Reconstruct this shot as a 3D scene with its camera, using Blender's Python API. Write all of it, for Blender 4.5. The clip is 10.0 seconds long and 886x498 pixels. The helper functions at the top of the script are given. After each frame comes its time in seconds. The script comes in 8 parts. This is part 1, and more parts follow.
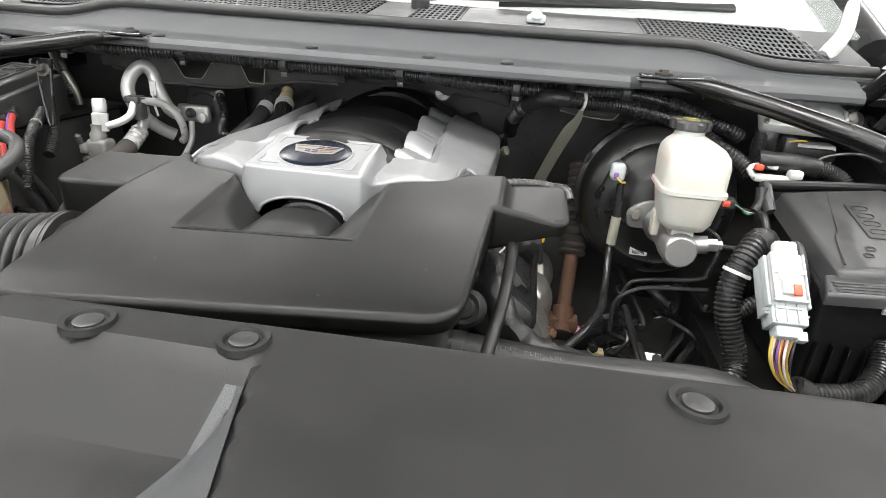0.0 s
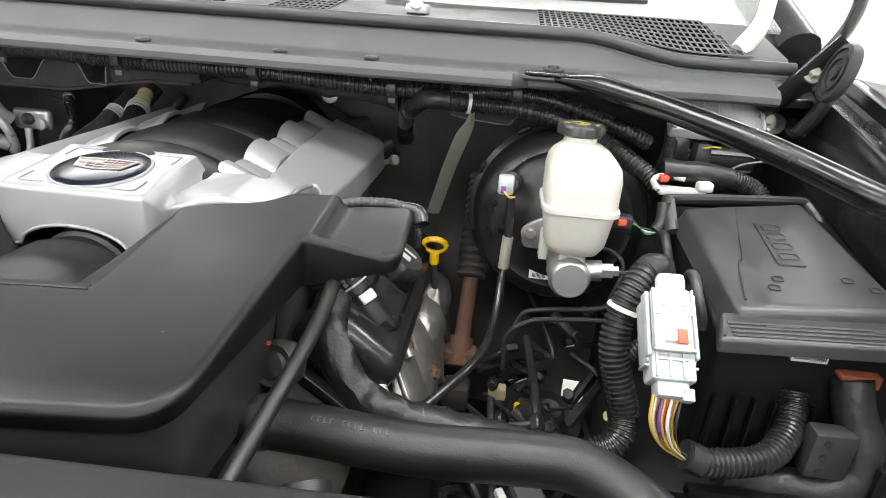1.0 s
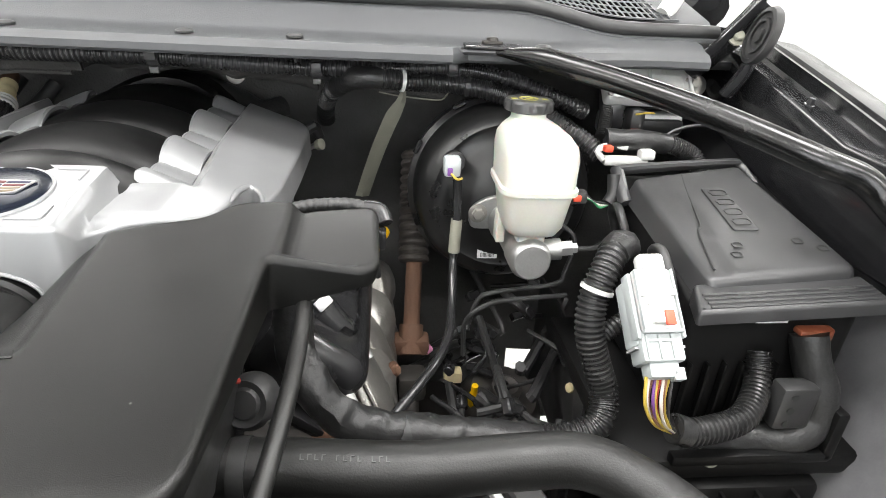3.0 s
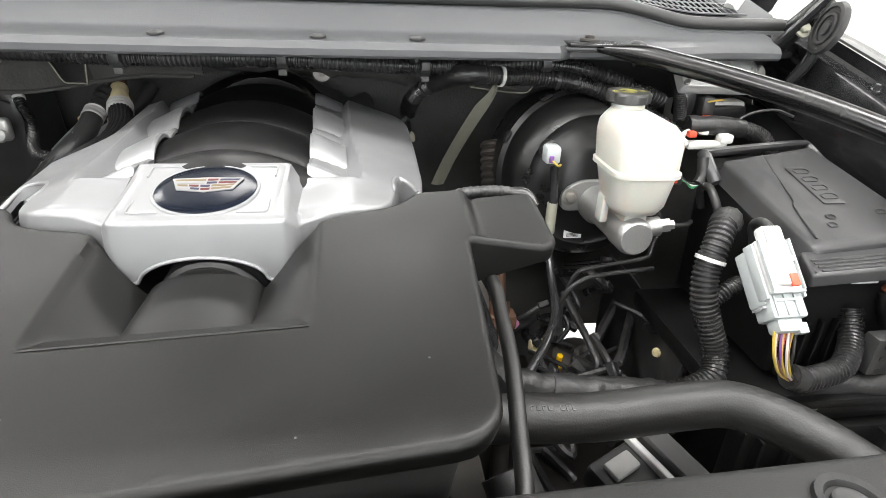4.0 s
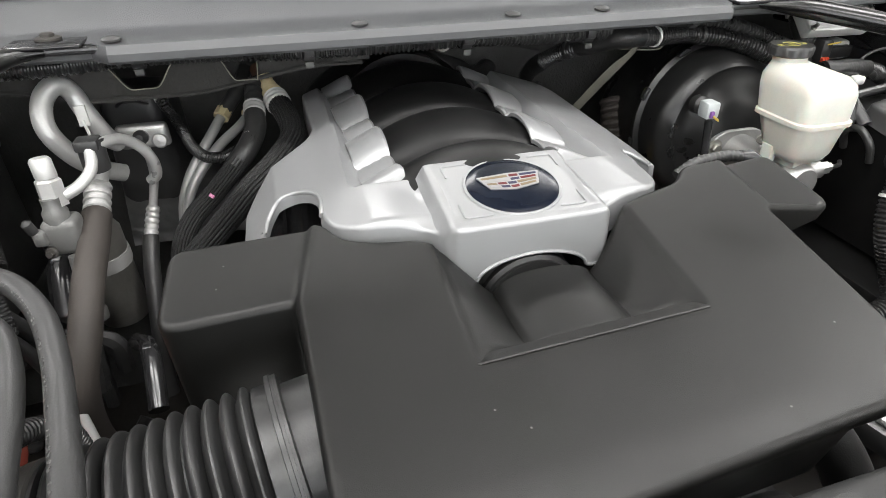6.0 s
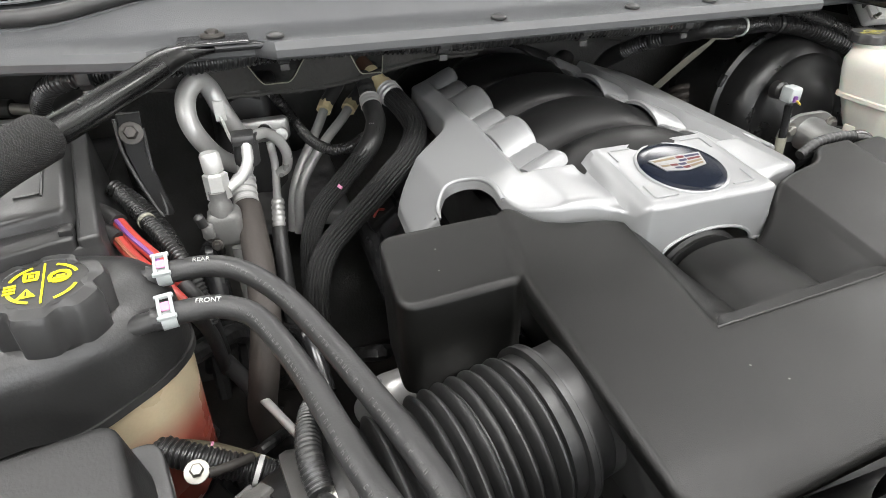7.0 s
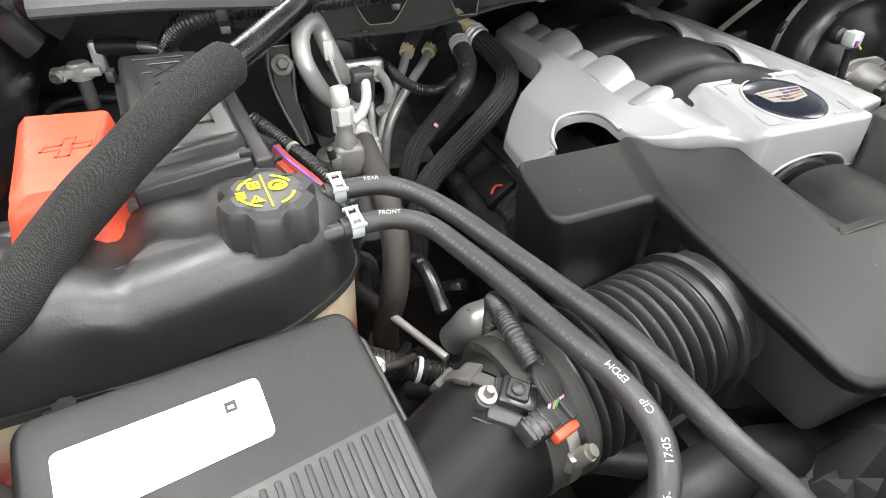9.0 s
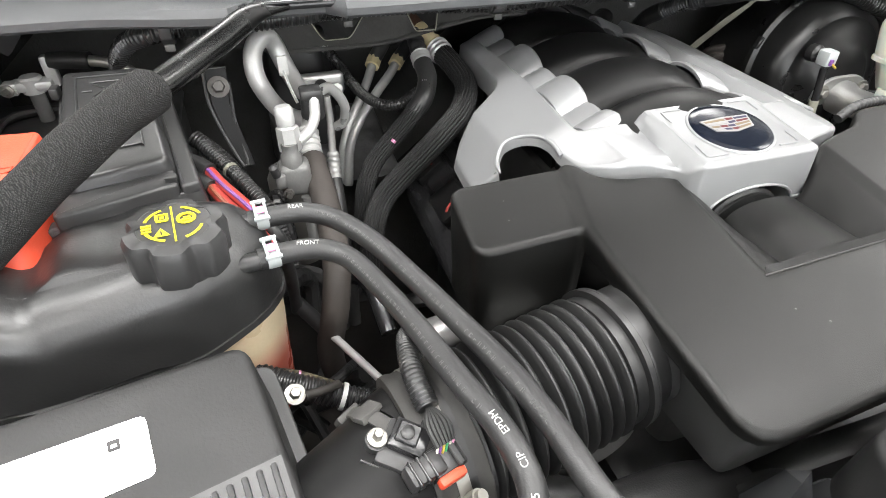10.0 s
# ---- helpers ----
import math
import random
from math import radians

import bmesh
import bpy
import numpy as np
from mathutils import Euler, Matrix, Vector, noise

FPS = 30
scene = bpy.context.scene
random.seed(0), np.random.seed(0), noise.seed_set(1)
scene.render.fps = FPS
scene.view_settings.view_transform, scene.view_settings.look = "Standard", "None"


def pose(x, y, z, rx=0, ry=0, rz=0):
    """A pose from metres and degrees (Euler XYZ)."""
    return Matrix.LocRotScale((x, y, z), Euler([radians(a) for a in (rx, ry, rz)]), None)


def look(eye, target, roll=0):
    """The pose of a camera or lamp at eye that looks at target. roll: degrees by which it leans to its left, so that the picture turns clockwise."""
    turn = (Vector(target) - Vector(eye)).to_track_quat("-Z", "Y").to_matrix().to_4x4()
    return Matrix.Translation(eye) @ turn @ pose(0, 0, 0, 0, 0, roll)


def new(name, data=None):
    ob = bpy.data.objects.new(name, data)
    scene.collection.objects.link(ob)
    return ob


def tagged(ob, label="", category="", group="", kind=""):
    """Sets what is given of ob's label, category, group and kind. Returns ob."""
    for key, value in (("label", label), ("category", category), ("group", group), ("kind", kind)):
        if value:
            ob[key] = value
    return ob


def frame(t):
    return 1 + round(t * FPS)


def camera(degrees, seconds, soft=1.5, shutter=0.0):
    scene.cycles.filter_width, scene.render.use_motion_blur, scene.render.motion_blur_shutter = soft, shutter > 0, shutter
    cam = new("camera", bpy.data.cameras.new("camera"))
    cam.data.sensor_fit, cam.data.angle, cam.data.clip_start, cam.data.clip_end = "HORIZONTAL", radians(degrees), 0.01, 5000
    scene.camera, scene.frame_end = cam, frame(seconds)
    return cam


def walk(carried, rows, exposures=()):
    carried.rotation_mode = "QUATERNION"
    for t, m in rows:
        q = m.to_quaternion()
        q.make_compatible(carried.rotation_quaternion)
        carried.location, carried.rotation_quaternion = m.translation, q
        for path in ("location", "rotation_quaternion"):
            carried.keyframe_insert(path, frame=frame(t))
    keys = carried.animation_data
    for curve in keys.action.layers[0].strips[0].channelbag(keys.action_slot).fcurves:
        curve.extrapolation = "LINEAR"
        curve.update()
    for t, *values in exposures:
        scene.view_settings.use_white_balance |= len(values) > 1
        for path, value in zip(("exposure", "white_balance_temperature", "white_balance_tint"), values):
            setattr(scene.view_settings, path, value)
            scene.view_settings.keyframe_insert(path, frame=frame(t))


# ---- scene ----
cam = camera(76.0, 10.0, soft=0.8)
PATH = [
    (0, (0.231, 0.119, 1.407), (-0.019, 1.945, 0.632), 4.0),
    (0.5, (0.291, 0.217, 1.405), (0.076, 2.053, 0.642), 4.2),
    (1, (0.351, 0.262, 1.395), (0.191, 2.107, 0.64), 4.2),
    (1.5, (0.384, 0.297, 1.384), (0.314, 2.151, 0.637), 4.0),
    (2, (0.382, 0.316, 1.385), (0.415, 2.151, 0.589), 3.6),
    (2.2, (0.371, 0.319, 1.391), (0.449, 2.138, 0.563), 3.5),
    (3.3, (0.241, 0.294, 1.411), (0.469, 2.084, 0.549), 2.9),
    (3.5, (0.207, 0.283, 1.416), (0.445, 2.067, 0.544), 2.5),
    (4, (0.124, 0.264, 1.421), (0.389, 2.034, 0.528), 2.3),
    (4.5, (0.054, 0.292, 1.413), (0.33, 2.039, 0.48), 1.8),
    (5, (-0.012, 0.324, 1.407), (0.325, 2.033, 0.425), 1.5),
    (5.2, (-0.032, 0.331, 1.415), (0.331, 2.023, 0.411), 1.1),
    (6.3, (-0.25, 0.313, 1.476), (0.207, 1.934, 0.397), -1.1),
    (6.5, (-0.292, 0.316, 1.479), (0.192, 1.929, 0.399), -0.9),
    (7, (-0.376, 0.342, 1.474), (0.155, 1.932, 0.383), -0.6),
    (7.5, (-0.459, 0.368, 1.478), (0.077, 1.936, 0.358), -1.0),
    (8, (-0.503, 0.377, 1.475), (0.053, 1.921, 0.331), -0.4),
    (8.5, (-0.516, 0.355, 1.47), (0.04, 1.877, 0.297), -0.3),
    (9, (-0.523, 0.329, 1.469), (0.018, 1.839, 0.274), -0.1),
    (9.5, (-0.515, 0.33, 1.475), (0.008, 1.836, 0.268), 0.1),
    (10, (-0.445, 0.324, 1.494), (0.051, 1.832, 0.278), 0.3),
]
walk(cam, [(t, look(eye, target, roll)) for t, eye, target, roll in PATH], exposures=[(0.0, 0.12), (1.0, 0.12), (1.5, 0.15), (2.0, 0.22), (3.5, 0.38), (4.5, 0.2), (5.0, 0.15), (6.0, 0.0), (6.5, -0.08), (7.0, 0.06), (7.5, 0.16), (9.0, 0.34), (10.0, 0.34)])

# ---- light ----
world = bpy.data.worlds.new("world")
scene.world = world
world.use_nodes = True
world.node_tree.nodes["Background"].inputs[0].default_value = (0.9, 0.95, 1.0, 1)
world.node_tree.nodes["Background"].inputs[1].default_value = 0.25


def area_lamp(name, eye, target, sx, sy, watts, tint=(1.0, 0.985, 0.975)):
    data = bpy.data.lights.new(name, "AREA")
    data.shape, data.size, data.size_y, data.energy, data.color = "RECTANGLE", sx, sy, watts, tint
    ob = new(name, data)
    ob.matrix_world = look(eye, target)
    return ob


LAMP_SPOTS = [(-2.6, -1.9), (0.0, -1.9), (2.6, -1.9), (-1.05, 0.35), (1.05, 0.35), (-3.2, 1.2), (3.2, 1.2), (-2.6, 3.8), (0.0, 3.8), (2.6, 3.8)]
for lx, ly in LAMP_SPOTS:
    area_lamp("ceiling_lamp", (lx, ly, 3.52), (lx, ly, 0), 1.5, 0.7, 39)
# added front light, placed at an unseen shop window before the vehicle
area_lamp("added_front_light", (0, -3.9, 1.75), (0, 0, 1.5), 6.0, 2.4, 115, (0.94, 0.97, 1.0))
scene.view_settings.exposure = 0.0

# ---- materials ----


def material(name, color, rough=0.5, metal=0.0, grain=0.12, grain_scale=400.0, bump=0.15, stain=0.25, stain_scale=18.0,
             coat=0.0, spec=0.5, sub=0.0, trans=0.0):
    """Two-scale procedural surface: fine grain in the relief, broad stains in colour and gloss."""
    m = bpy.data.materials.new(name)
    m.use_nodes = True
    nt = m.node_tree
    bsdf = nt.nodes["Principled BSDF"]
    tex = nt.nodes.new("ShaderNodeTexCoord")
    info = nt.nodes.new("ShaderNodeObjectInfo")
    shift = nt.nodes.new("ShaderNodeVectorMath")
    shift.operation = "ADD"
    nt.links.new(tex.outputs["Object"], shift.inputs[0])
    nt.links.new(info.outputs["Random"], shift.inputs[1])
    fine = nt.nodes.new("ShaderNodeTexNoise")
    fine.inputs["Scale"].default_value, fine.inputs["Detail"].default_value = grain_scale, 3
    broad = nt.nodes.new("ShaderNodeTexNoise")
    broad.inputs["Scale"].default_value, broad.inputs["Detail"].default_value = stain_scale, 5
    for n in (fine, broad):
        nt.links.new(shift.outputs[0], n.inputs["Vector"])
    mix = nt.nodes.new("ShaderNodeMix")
    mix.data_type = "RGBA"
    low = [c * (1 - stain) for c in color]
    high = [min(1, c * (1 + stain)) for c in color]
    mix.inputs[6].default_value, mix.inputs[7].default_value = (*low, 1), (*high, 1)
    nt.links.new(broad.outputs["Fac"], mix.inputs[0])
    mix2 = nt.nodes.new("ShaderNodeMix")
    mix2.data_type, mix2.blend_type = "RGBA", "MULTIPLY"
    mix2.inputs[0].default_value = grain
    nt.links.new(mix.outputs[2], mix2.inputs[6])
    nt.links.new(fine.outputs["Fac"], mix2.inputs[7])
    nt.links.new(mix2.outputs[2], bsdf.inputs["Base Color"])
    ramp = nt.nodes.new("ShaderNodeMapRange")
    ramp.inputs[1].default_value, ramp.inputs[2].default_value = 0.3, 0.7
    ramp.inputs[3].default_value, ramp.inputs[4].default_value = max(0.02, rough - 0.09), min(1, rough + 0.09)
    nt.links.new(broad.outputs["Fac"], ramp.inputs[0])
    nt.links.new(ramp.outputs[0], bsdf.inputs["Roughness"])
    if bump:
        b = nt.nodes.new("ShaderNodeBump")
        b.inputs["Strength"].default_value, b.inputs["Distance"].default_value = bump, 0.001
        nt.links.new(fine.outputs["Fac"], b.inputs["Height"])
        nt.links.new(b.outputs["Normal"], bsdf.inputs["Normal"])
    bsdf.inputs["Metallic"].default_value = metal
    bsdf.inputs["Specular IOR Level"].default_value = spec
    bsdf.inputs["Coat Weight"].default_value, bsdf.inputs["Coat Roughness"].default_value = coat, 0.15
    bsdf.inputs["Subsurface Weight"].default_value = sub
    bsdf.inputs["Subsurface Scale"].default_value = 0.01
    bsdf.inputs["Transmission Weight"].default_value = trans
    return m


M = {}
M["matte"] = material("textured_black_plastic", (0.0050, 0.0050, 0.0046), 0.40, bump=0.16, grain_scale=1500, stain=0.4, stain_scale=9, spec=0.30)
M["runner"] = material("moulded_black_nylon", (0.0065, 0.0065, 0.0065), 0.42, bump=0.08, grain_scale=1500, spec=0.20)
M["satin"] = material("satin_black_plastic", (0.034, 0.034, 0.034), 0.38, bump=0.1)
M["gloss"] = material("glossy_black_paint", (0.021, 0.021, 0.022), 0.2, bump=0.02, stain=0.4)
M["dark"] = material("dark_shadow_plastic", (0.045, 0.045, 0.044), 0.5)
M["grime"] = material("grimy_dark_metal", (0.050, 0.046, 0.042), 0.5, 0.3, stain=0.6, bump=0.4, grain_scale=150)
M["carpaint"] = material("black_car_paint", (0.013, 0.013, 0.014), 0.17, bump=0.0, stain=0.3)
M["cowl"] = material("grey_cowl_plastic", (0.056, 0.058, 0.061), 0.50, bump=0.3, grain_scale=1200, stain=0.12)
M["radcover"] = material("charcoal_cover_plastic", (0.016, 0.016, 0.016), 0.48, bump=0.14, grain_scale=1500, stain=0.2, spec=0.32)
M["silver"] = material("silver_painted_plastic", (0.27, 0.273, 0.277), 0.37, 0.40, grain=0.14, grain_scale=2500, bump=0.06, stain=0.05)
M["rubber"] = material("black_rubber", (0.026, 0.026, 0.026), 0.42, bump=0.2, grain_scale=600)
M["duct"] = material("ribbed_duct_rubber", (0.011, 0.011, 0.011), 0.42, bump=0.1, spec=0.6)
M["booster"] = material("satin_black_enamel", (0.014, 0.014, 0.014), 0.34, bump=0.06, stain=0.5)
M["greyrubber"] = material("dusty_black_rubber", (0.0105, 0.0105, 0.0100), 0.46, bump=0.2, grain_scale=600)
M["conduit"] = material("black_split_conduit", (0.022, 0.022, 0.022), 0.30, bump=0.05)
M["tape"] = material("black_vinyl_tape", (0.020, 0.020, 0.020), 0.42, bump=1.0, grain_scale=140)
M["felt"] = material("black_insulation_felt", (0.075, 0.075, 0.072), 0.9, bump=1.0, grain_scale=260, stain=0.5, spec=0.25)
M["flapfelt"] = material("dark_flap_felt", (0.048, 0.047, 0.045), 0.95, bump=1.0, grain_scale=260, spec=0.2)
M["liner"] = material("dusty_fender_liner", (0.14, 0.14, 0.145), 0.5, bump=0.2, grain_scale=400, stain=0.4, stain_scale=30)
M["paleyellow"] = material("faded_yellow_print", (0.34, 0.31, 0.08), 0.6, bump=0)
M["alu"] = material("dull_aluminium", (0.50, 0.50, 0.49), 0.36, 0.35, grain_scale=500, bump=0.1, stain=0.15)
M["cast"] = material("cast_aluminium", (0.48, 0.48, 0.47), 0.5, 0.9, bump=0.4, grain_scale=350, stain=0.2)
M["diecast"] = material("dull_die_cast_housing", (0.72, 0.72, 0.70), 0.5, 0.3, bump=0.3, grain_scale=300, stain=0.25)
M["lidplastic"] = material("dusty_black_lid_plastic", (0.034, 0.034, 0.035), 0.38, bump=0.12, grain_scale=1200, stain=0.3, stain_scale=25, spec=0.6)
M["bracepaint"] = material("satin_black_tube_paint", (0.006, 0.006, 0.006), 0.21, bump=0.03, spec=0.5)
M["dustyrubber"] = material("dust_filmed_rubber", (0.030, 0.029, 0.027), 0.6, bump=0.15, grain_scale=500, stain=0.6, stain_scale=25, spec=0.4)
M["dustygrey"] = material("dust_filmed_grey_plastic", (0.075, 0.073, 0.070), 0.65, bump=0.2, grain_scale=500, stain=0.5, stain_scale=40, spec=0.3)
M["dullcast"] = material("grimy_grey_casting", (0.16, 0.16, 0.155), 0.55, 0.4, bump=0.4, grain_scale=250, stain=0.4)
M["zinc"] = material("zinc_plated_steel", (0.36, 0.35, 0.32), 0.4, 0.8, bump=0.05)
M["shield"] = material("dull_heat_shield", (0.30, 0.29, 0.27), 0.40, 0.8, bump=0.5, grain_scale=220, stain=0.45)
M["rust"] = material("surface_rust", (0.13, 0.068, 0.042), 0.8, 0.1, bump=0.8, grain_scale=200, stain=0.5)
M["tanktop"] = material("shiny_black_tank_plastic", (0.018, 0.018, 0.018), 0.42, bump=0.2, grain_scale=400, spec=0.8, stain=0.35, stain_scale=40)
M["dusty"] = material("dusty_black_plastic", (0.015, 0.015, 0.015), 0.45, bump=0.2, grain_scale=500, stain=0.7, stain_scale=30, spec=0.35)
M["white"] = material("white_nylon", (0.64, 0.64, 0.62), 0.4, bump=0.05, stain=0.05)
M["milky"] = material("milky_translucent_plastic", (0.53, 0.525, 0.475), 0.35, bump=0.08, stain=0.12, sub=0.25)
M["grey"] = material("pale_grey_nylon", (0.42, 0.45, 0.45), 0.4, bump=0.05, stain=0.08)
M["red"] = material("red_orange_plastic", (0.72, 0.085, 0.04), 0.45, bump=0.2, grain_scale=700, stain=0.06)
M["orange"] = material("orange_plastic", (0.24, 0.07, 0.035), 0.4, bump=0.05)
M["yellow"] = material("yellow_print", (0.85, 0.72, 0.01), 0.5, bump=0)
M["dipyellow"] = material("yellow_plastic", (0.85, 0.5, 0.0), 0.4, bump=0.05)
M["print"] = material("white_print", (0.42, 0.42, 0.41), 0.6, bump=0)
M["dimprint"] = material("worn_grey_print", (0.095, 0.095, 0.092), 0.6, bump=0)
# flat black for the shade in the vent openings; the panel below is closed
M["ventshade"] = material("vent_opening_shade", (0.004, 0.004, 0.004), 1.0, bump=0, spec=0.0)
M["ink"] = material("black_ink", (0.02, 0.02, 0.02), 0.5, bump=0)
M["greyink"] = material("grey_ink", (0.35, 0.35, 0.36), 0.5, bump=0)
M["paper"] = material("white_label_film", (0.86, 0.86, 0.85), 0.35, bump=0, stain=0.03)
M["cream"] = material("cream_fitting_plastic", (0.66, 0.56, 0.33), 0.5, stain=0.25)
M["strap"] = material("olive_grey_strap", (0.24, 0.235, 0.19), 0.75, stain=0.25)
M["navy"] = material("dark_navy_enamel", (0.006, 0.008, 0.014), 0.16, bump=0, spec=0.16)
M["chrome"] = material("bright_chrome", (0.26, 0.26, 0.26), 0.42, 0.4, bump=0)
M["gold"] = material("gold_enamel", (0.16, 0.12, 0.07), 0.45, 0.3, bump=0, spec=0.3)
M["crimson"] = material("crimson_enamel", (0.09, 0.012, 0.014), 0.4, bump=0, spec=0.15)
M["blue"] = material("blue_enamel", (0.03, 0.03, 0.06), 0.5, bump=0, spec=0.15)
M["purple"] = material("purple_wire", (0.16, 0.06, 0.24), 0.4, bump=0)
M["wire_red"] = material("red_wire", (0.38, 0.045, 0.035), 0.4, bump=0)
M["wire_yellow"] = material("yellow_wire", (0.5, 0.36, 0.06), 0.4, bump=0)
M["wire_green"] = material("green_wire", (0.05, 0.3, 0.12), 0.4, bump=0)
M["wire_white"] = material("white_wire", (0.6, 0.55, 0.5), 0.4, bump=0)
M["wire_brown"] = material("brown_wire", (0.2, 0.1, 0.06), 0.4, bump=0)
M["wall"] = material("white_wall_paint", (0.84, 0.84, 0.83), 0.7, bump=0.2, grain_scale=120, stain=0.03)
M["tile"] = material("pale_floor_tile", (0.72, 0.72, 0.7), 0.3, bump=0.05, stain=0.06, stain_scale=3)
M["skirting"] = material("beige_skirting", (0.5, 0.47, 0.42), 0.5)
M["foil"] = material("crinkled_foil", (0.24, 0.24, 0.24), 0.36, 0.85, bump=1.0, grain_scale=70, stain=0.3)
M["tanhose"] = material("tan_olive_hose", (0.10, 0.085, 0.055), 0.5, bump=0.1, stain=0.3)
M["brownboot"] = material("worn_brown_rubber", (0.04, 0.034, 0.03), 0.7, stain=0.5)
M["pink"] = material("pink_mark", (0.75, 0.3, 0.5), 0.5, bump=0)


def lamp_material():
    m = bpy.data.materials.new("lit_diffuser")
    m.use_nodes = True
    b = m.node_tree.nodes["Principled BSDF"]
    b.inputs["Emission Color"].default_value = (1, 0.98, 0.95, 1)
    b.inputs["Emission Strength"].default_value = 6.0
    return m


def glass_material():
    m = bpy.data.materials.new("windscreen_glass")
    m.use_nodes = True
    b = m.node_tree.nodes["Principled BSDF"]
    b.inputs["Base Color"].default_value = (0.75, 0.8, 0.78, 1)
    b.inputs["Roughness"].default_value = 0.02
    b.inputs["Transmission Weight"].default_value = 0.85
    return m


def dotted_material(name, dark, light, scale, rough, reach=0.7):
    """Fine knit: small raised loops, each a cell of its own."""
    m = material(name, dark, rough, bump=0.0, spec=0.25, stain=0.25)
    nt = m.node_tree
    bsdf = nt.nodes["Principled BSDF"]
    tex = nt.nodes.new("ShaderNodeTexCoord")
    cell = nt.nodes.new("ShaderNodeTexVoronoi")
    cell.inputs["Scale"].default_value, cell.inputs["Randomness"].default_value = scale, 0.55
    nt.links.new(tex.outputs["Object"], cell.inputs["Vector"])
    ramp = nt.nodes.new("ShaderNodeMapRange")
    ramp.inputs[1].default_value, ramp.inputs[2].default_value = 0.1, reach
    ramp.inputs[3].default_value, ramp.inputs[4].default_value = 1.0, 0.0
    nt.links.new(cell.outputs["Distance"], ramp.inputs[0])
    old = bsdf.inputs["Base Color"].links[0].from_socket
    mix = nt.nodes.new("ShaderNodeMix")
    mix.data_type = "RGBA"
    nt.links.new(ramp.outputs[0], mix.inputs[0])
    nt.links.new(old, mix.inputs[6])
    mix.inputs[7].default_value = (*light, 1)
    nt.links.new(mix.outputs[2], bsdf.inputs["Base Color"])
    b = nt.nodes.new("ShaderNodeBump")
    b.inputs["Strength"].default_value, b.inputs["Distance"].default_value = 0.8, 0.0006
    nt.links.new(ramp.outputs[0], b.inputs["Height"])
    nt.links.new(b.outputs["Normal"], bsdf.inputs["Normal"])
    return m


def woven_material(name, dark, light):
    """Coarse twill sleeve: crossing ridges along and round the tube."""
    m = material(name, dark, 0.9, bump=0.0, spec=0.25, stain=0.25)
    nt = m.node_tree
    bsdf = nt.nodes["Principled BSDF"]
    tex = nt.nodes.new("ShaderNodeTexCoord")
    warp = nt.nodes.new("ShaderNodeTexNoise")
    warp.inputs["Scale"].default_value = 520
    nt.links.new(tex.outputs["Object"], warp.inputs["Vector"])
    bend = nt.nodes.new("ShaderNodeVectorMath")
    bend.operation = "MULTIPLY_ADD"
    bend.inputs[1].default_value = (0.0020, 0.0020, 0.0020)
    nt.links.new(warp.outputs["Color"], bend.inputs[0])
    nt.links.new(tex.outputs["Object"], bend.inputs[2])
    waves = []
    for d in ((0.70, 0.62, -0.10), (0.25, -0.55, 0.95)):
        dot = nt.nodes.new("ShaderNodeVectorMath")
        dot.operation = "DOT_PRODUCT"
        dot.inputs[1].default_value = [c * 2 * math.pi / 0.0019 for c in d]
        nt.links.new(bend.outputs[0], dot.inputs[0])
        wave = nt.nodes.new("ShaderNodeMath")
        wave.operation = "SINE"
        nt.links.new(dot.outputs["Value"], wave.inputs[0])
        waves.append(wave)
    both = nt.nodes.new("ShaderNodeMath")
    both.operation = "MULTIPLY"
    nt.links.new(waves[0].outputs[0], both.inputs[0])
    nt.links.new(waves[1].outputs[0], both.inputs[1])
    ramp = nt.nodes.new("ShaderNodeMapRange")
    ramp.inputs[1].default_value, ramp.inputs[2].default_value = -0.4, 0.9
    nt.links.new(both.outputs[0], ramp.inputs[0])
    old = bsdf.inputs["Base Color"].links[0].from_socket
    mix = nt.nodes.new("ShaderNodeMix")
    mix.data_type = "RGBA"
    nt.links.new(ramp.outputs[0], mix.inputs[0])
    nt.links.new(old, mix.inputs[6])
    mix.inputs[7].default_value = (*light, 1)
    nt.links.new(mix.outputs[2], bsdf.inputs["Base Color"])
    b = nt.nodes.new("ShaderNodeBump")
    b.inputs["Strength"].default_value, b.inputs["Distance"].default_value = 0.8, 0.0006
    nt.links.new(ramp.outputs[0], b.inputs["Height"])
    nt.links.new(b.outputs["Normal"], bsdf.inputs["Normal"])
    return m


def coolant_material():
    """Milky tank wall: empty cream above, pink coolant showing through below."""
    m = material("tank_wall_with_coolant", (0.6, 0.5, 0.34), 0.3, bump=0.03, stain=0.15, sub=0.1)
    nt = m.node_tree
    bsdf = nt.nodes["Principled BSDF"]
    geo = nt.nodes.new("ShaderNodeNewGeometry")
    sep = nt.nodes.new("ShaderNodeSeparateXYZ")
    nt.links.new(geo.outputs["Position"], sep.inputs[0])
    ramp = nt.nodes.new("ShaderNodeMapRange")
    ramp.inputs[1].default_value, ramp.inputs[2].default_value = 1.088, 1.125
    nt.links.new(sep.outputs["Z"], ramp.inputs[0])
    old = bsdf.inputs["Base Color"].links[0].from_socket
    mix = nt.nodes.new("ShaderNodeMix")
    mix.data_type = "RGBA"
    mix.inputs[6].default_value = (0.42, 0.1, 0.07, 1)
    nt.links.new(ramp.outputs[0], mix.inputs[0])
    nt.links.new(old, mix.inputs[7])
    nt.links.new(mix.outputs[2], bsdf.inputs["Base Color"])
    return m


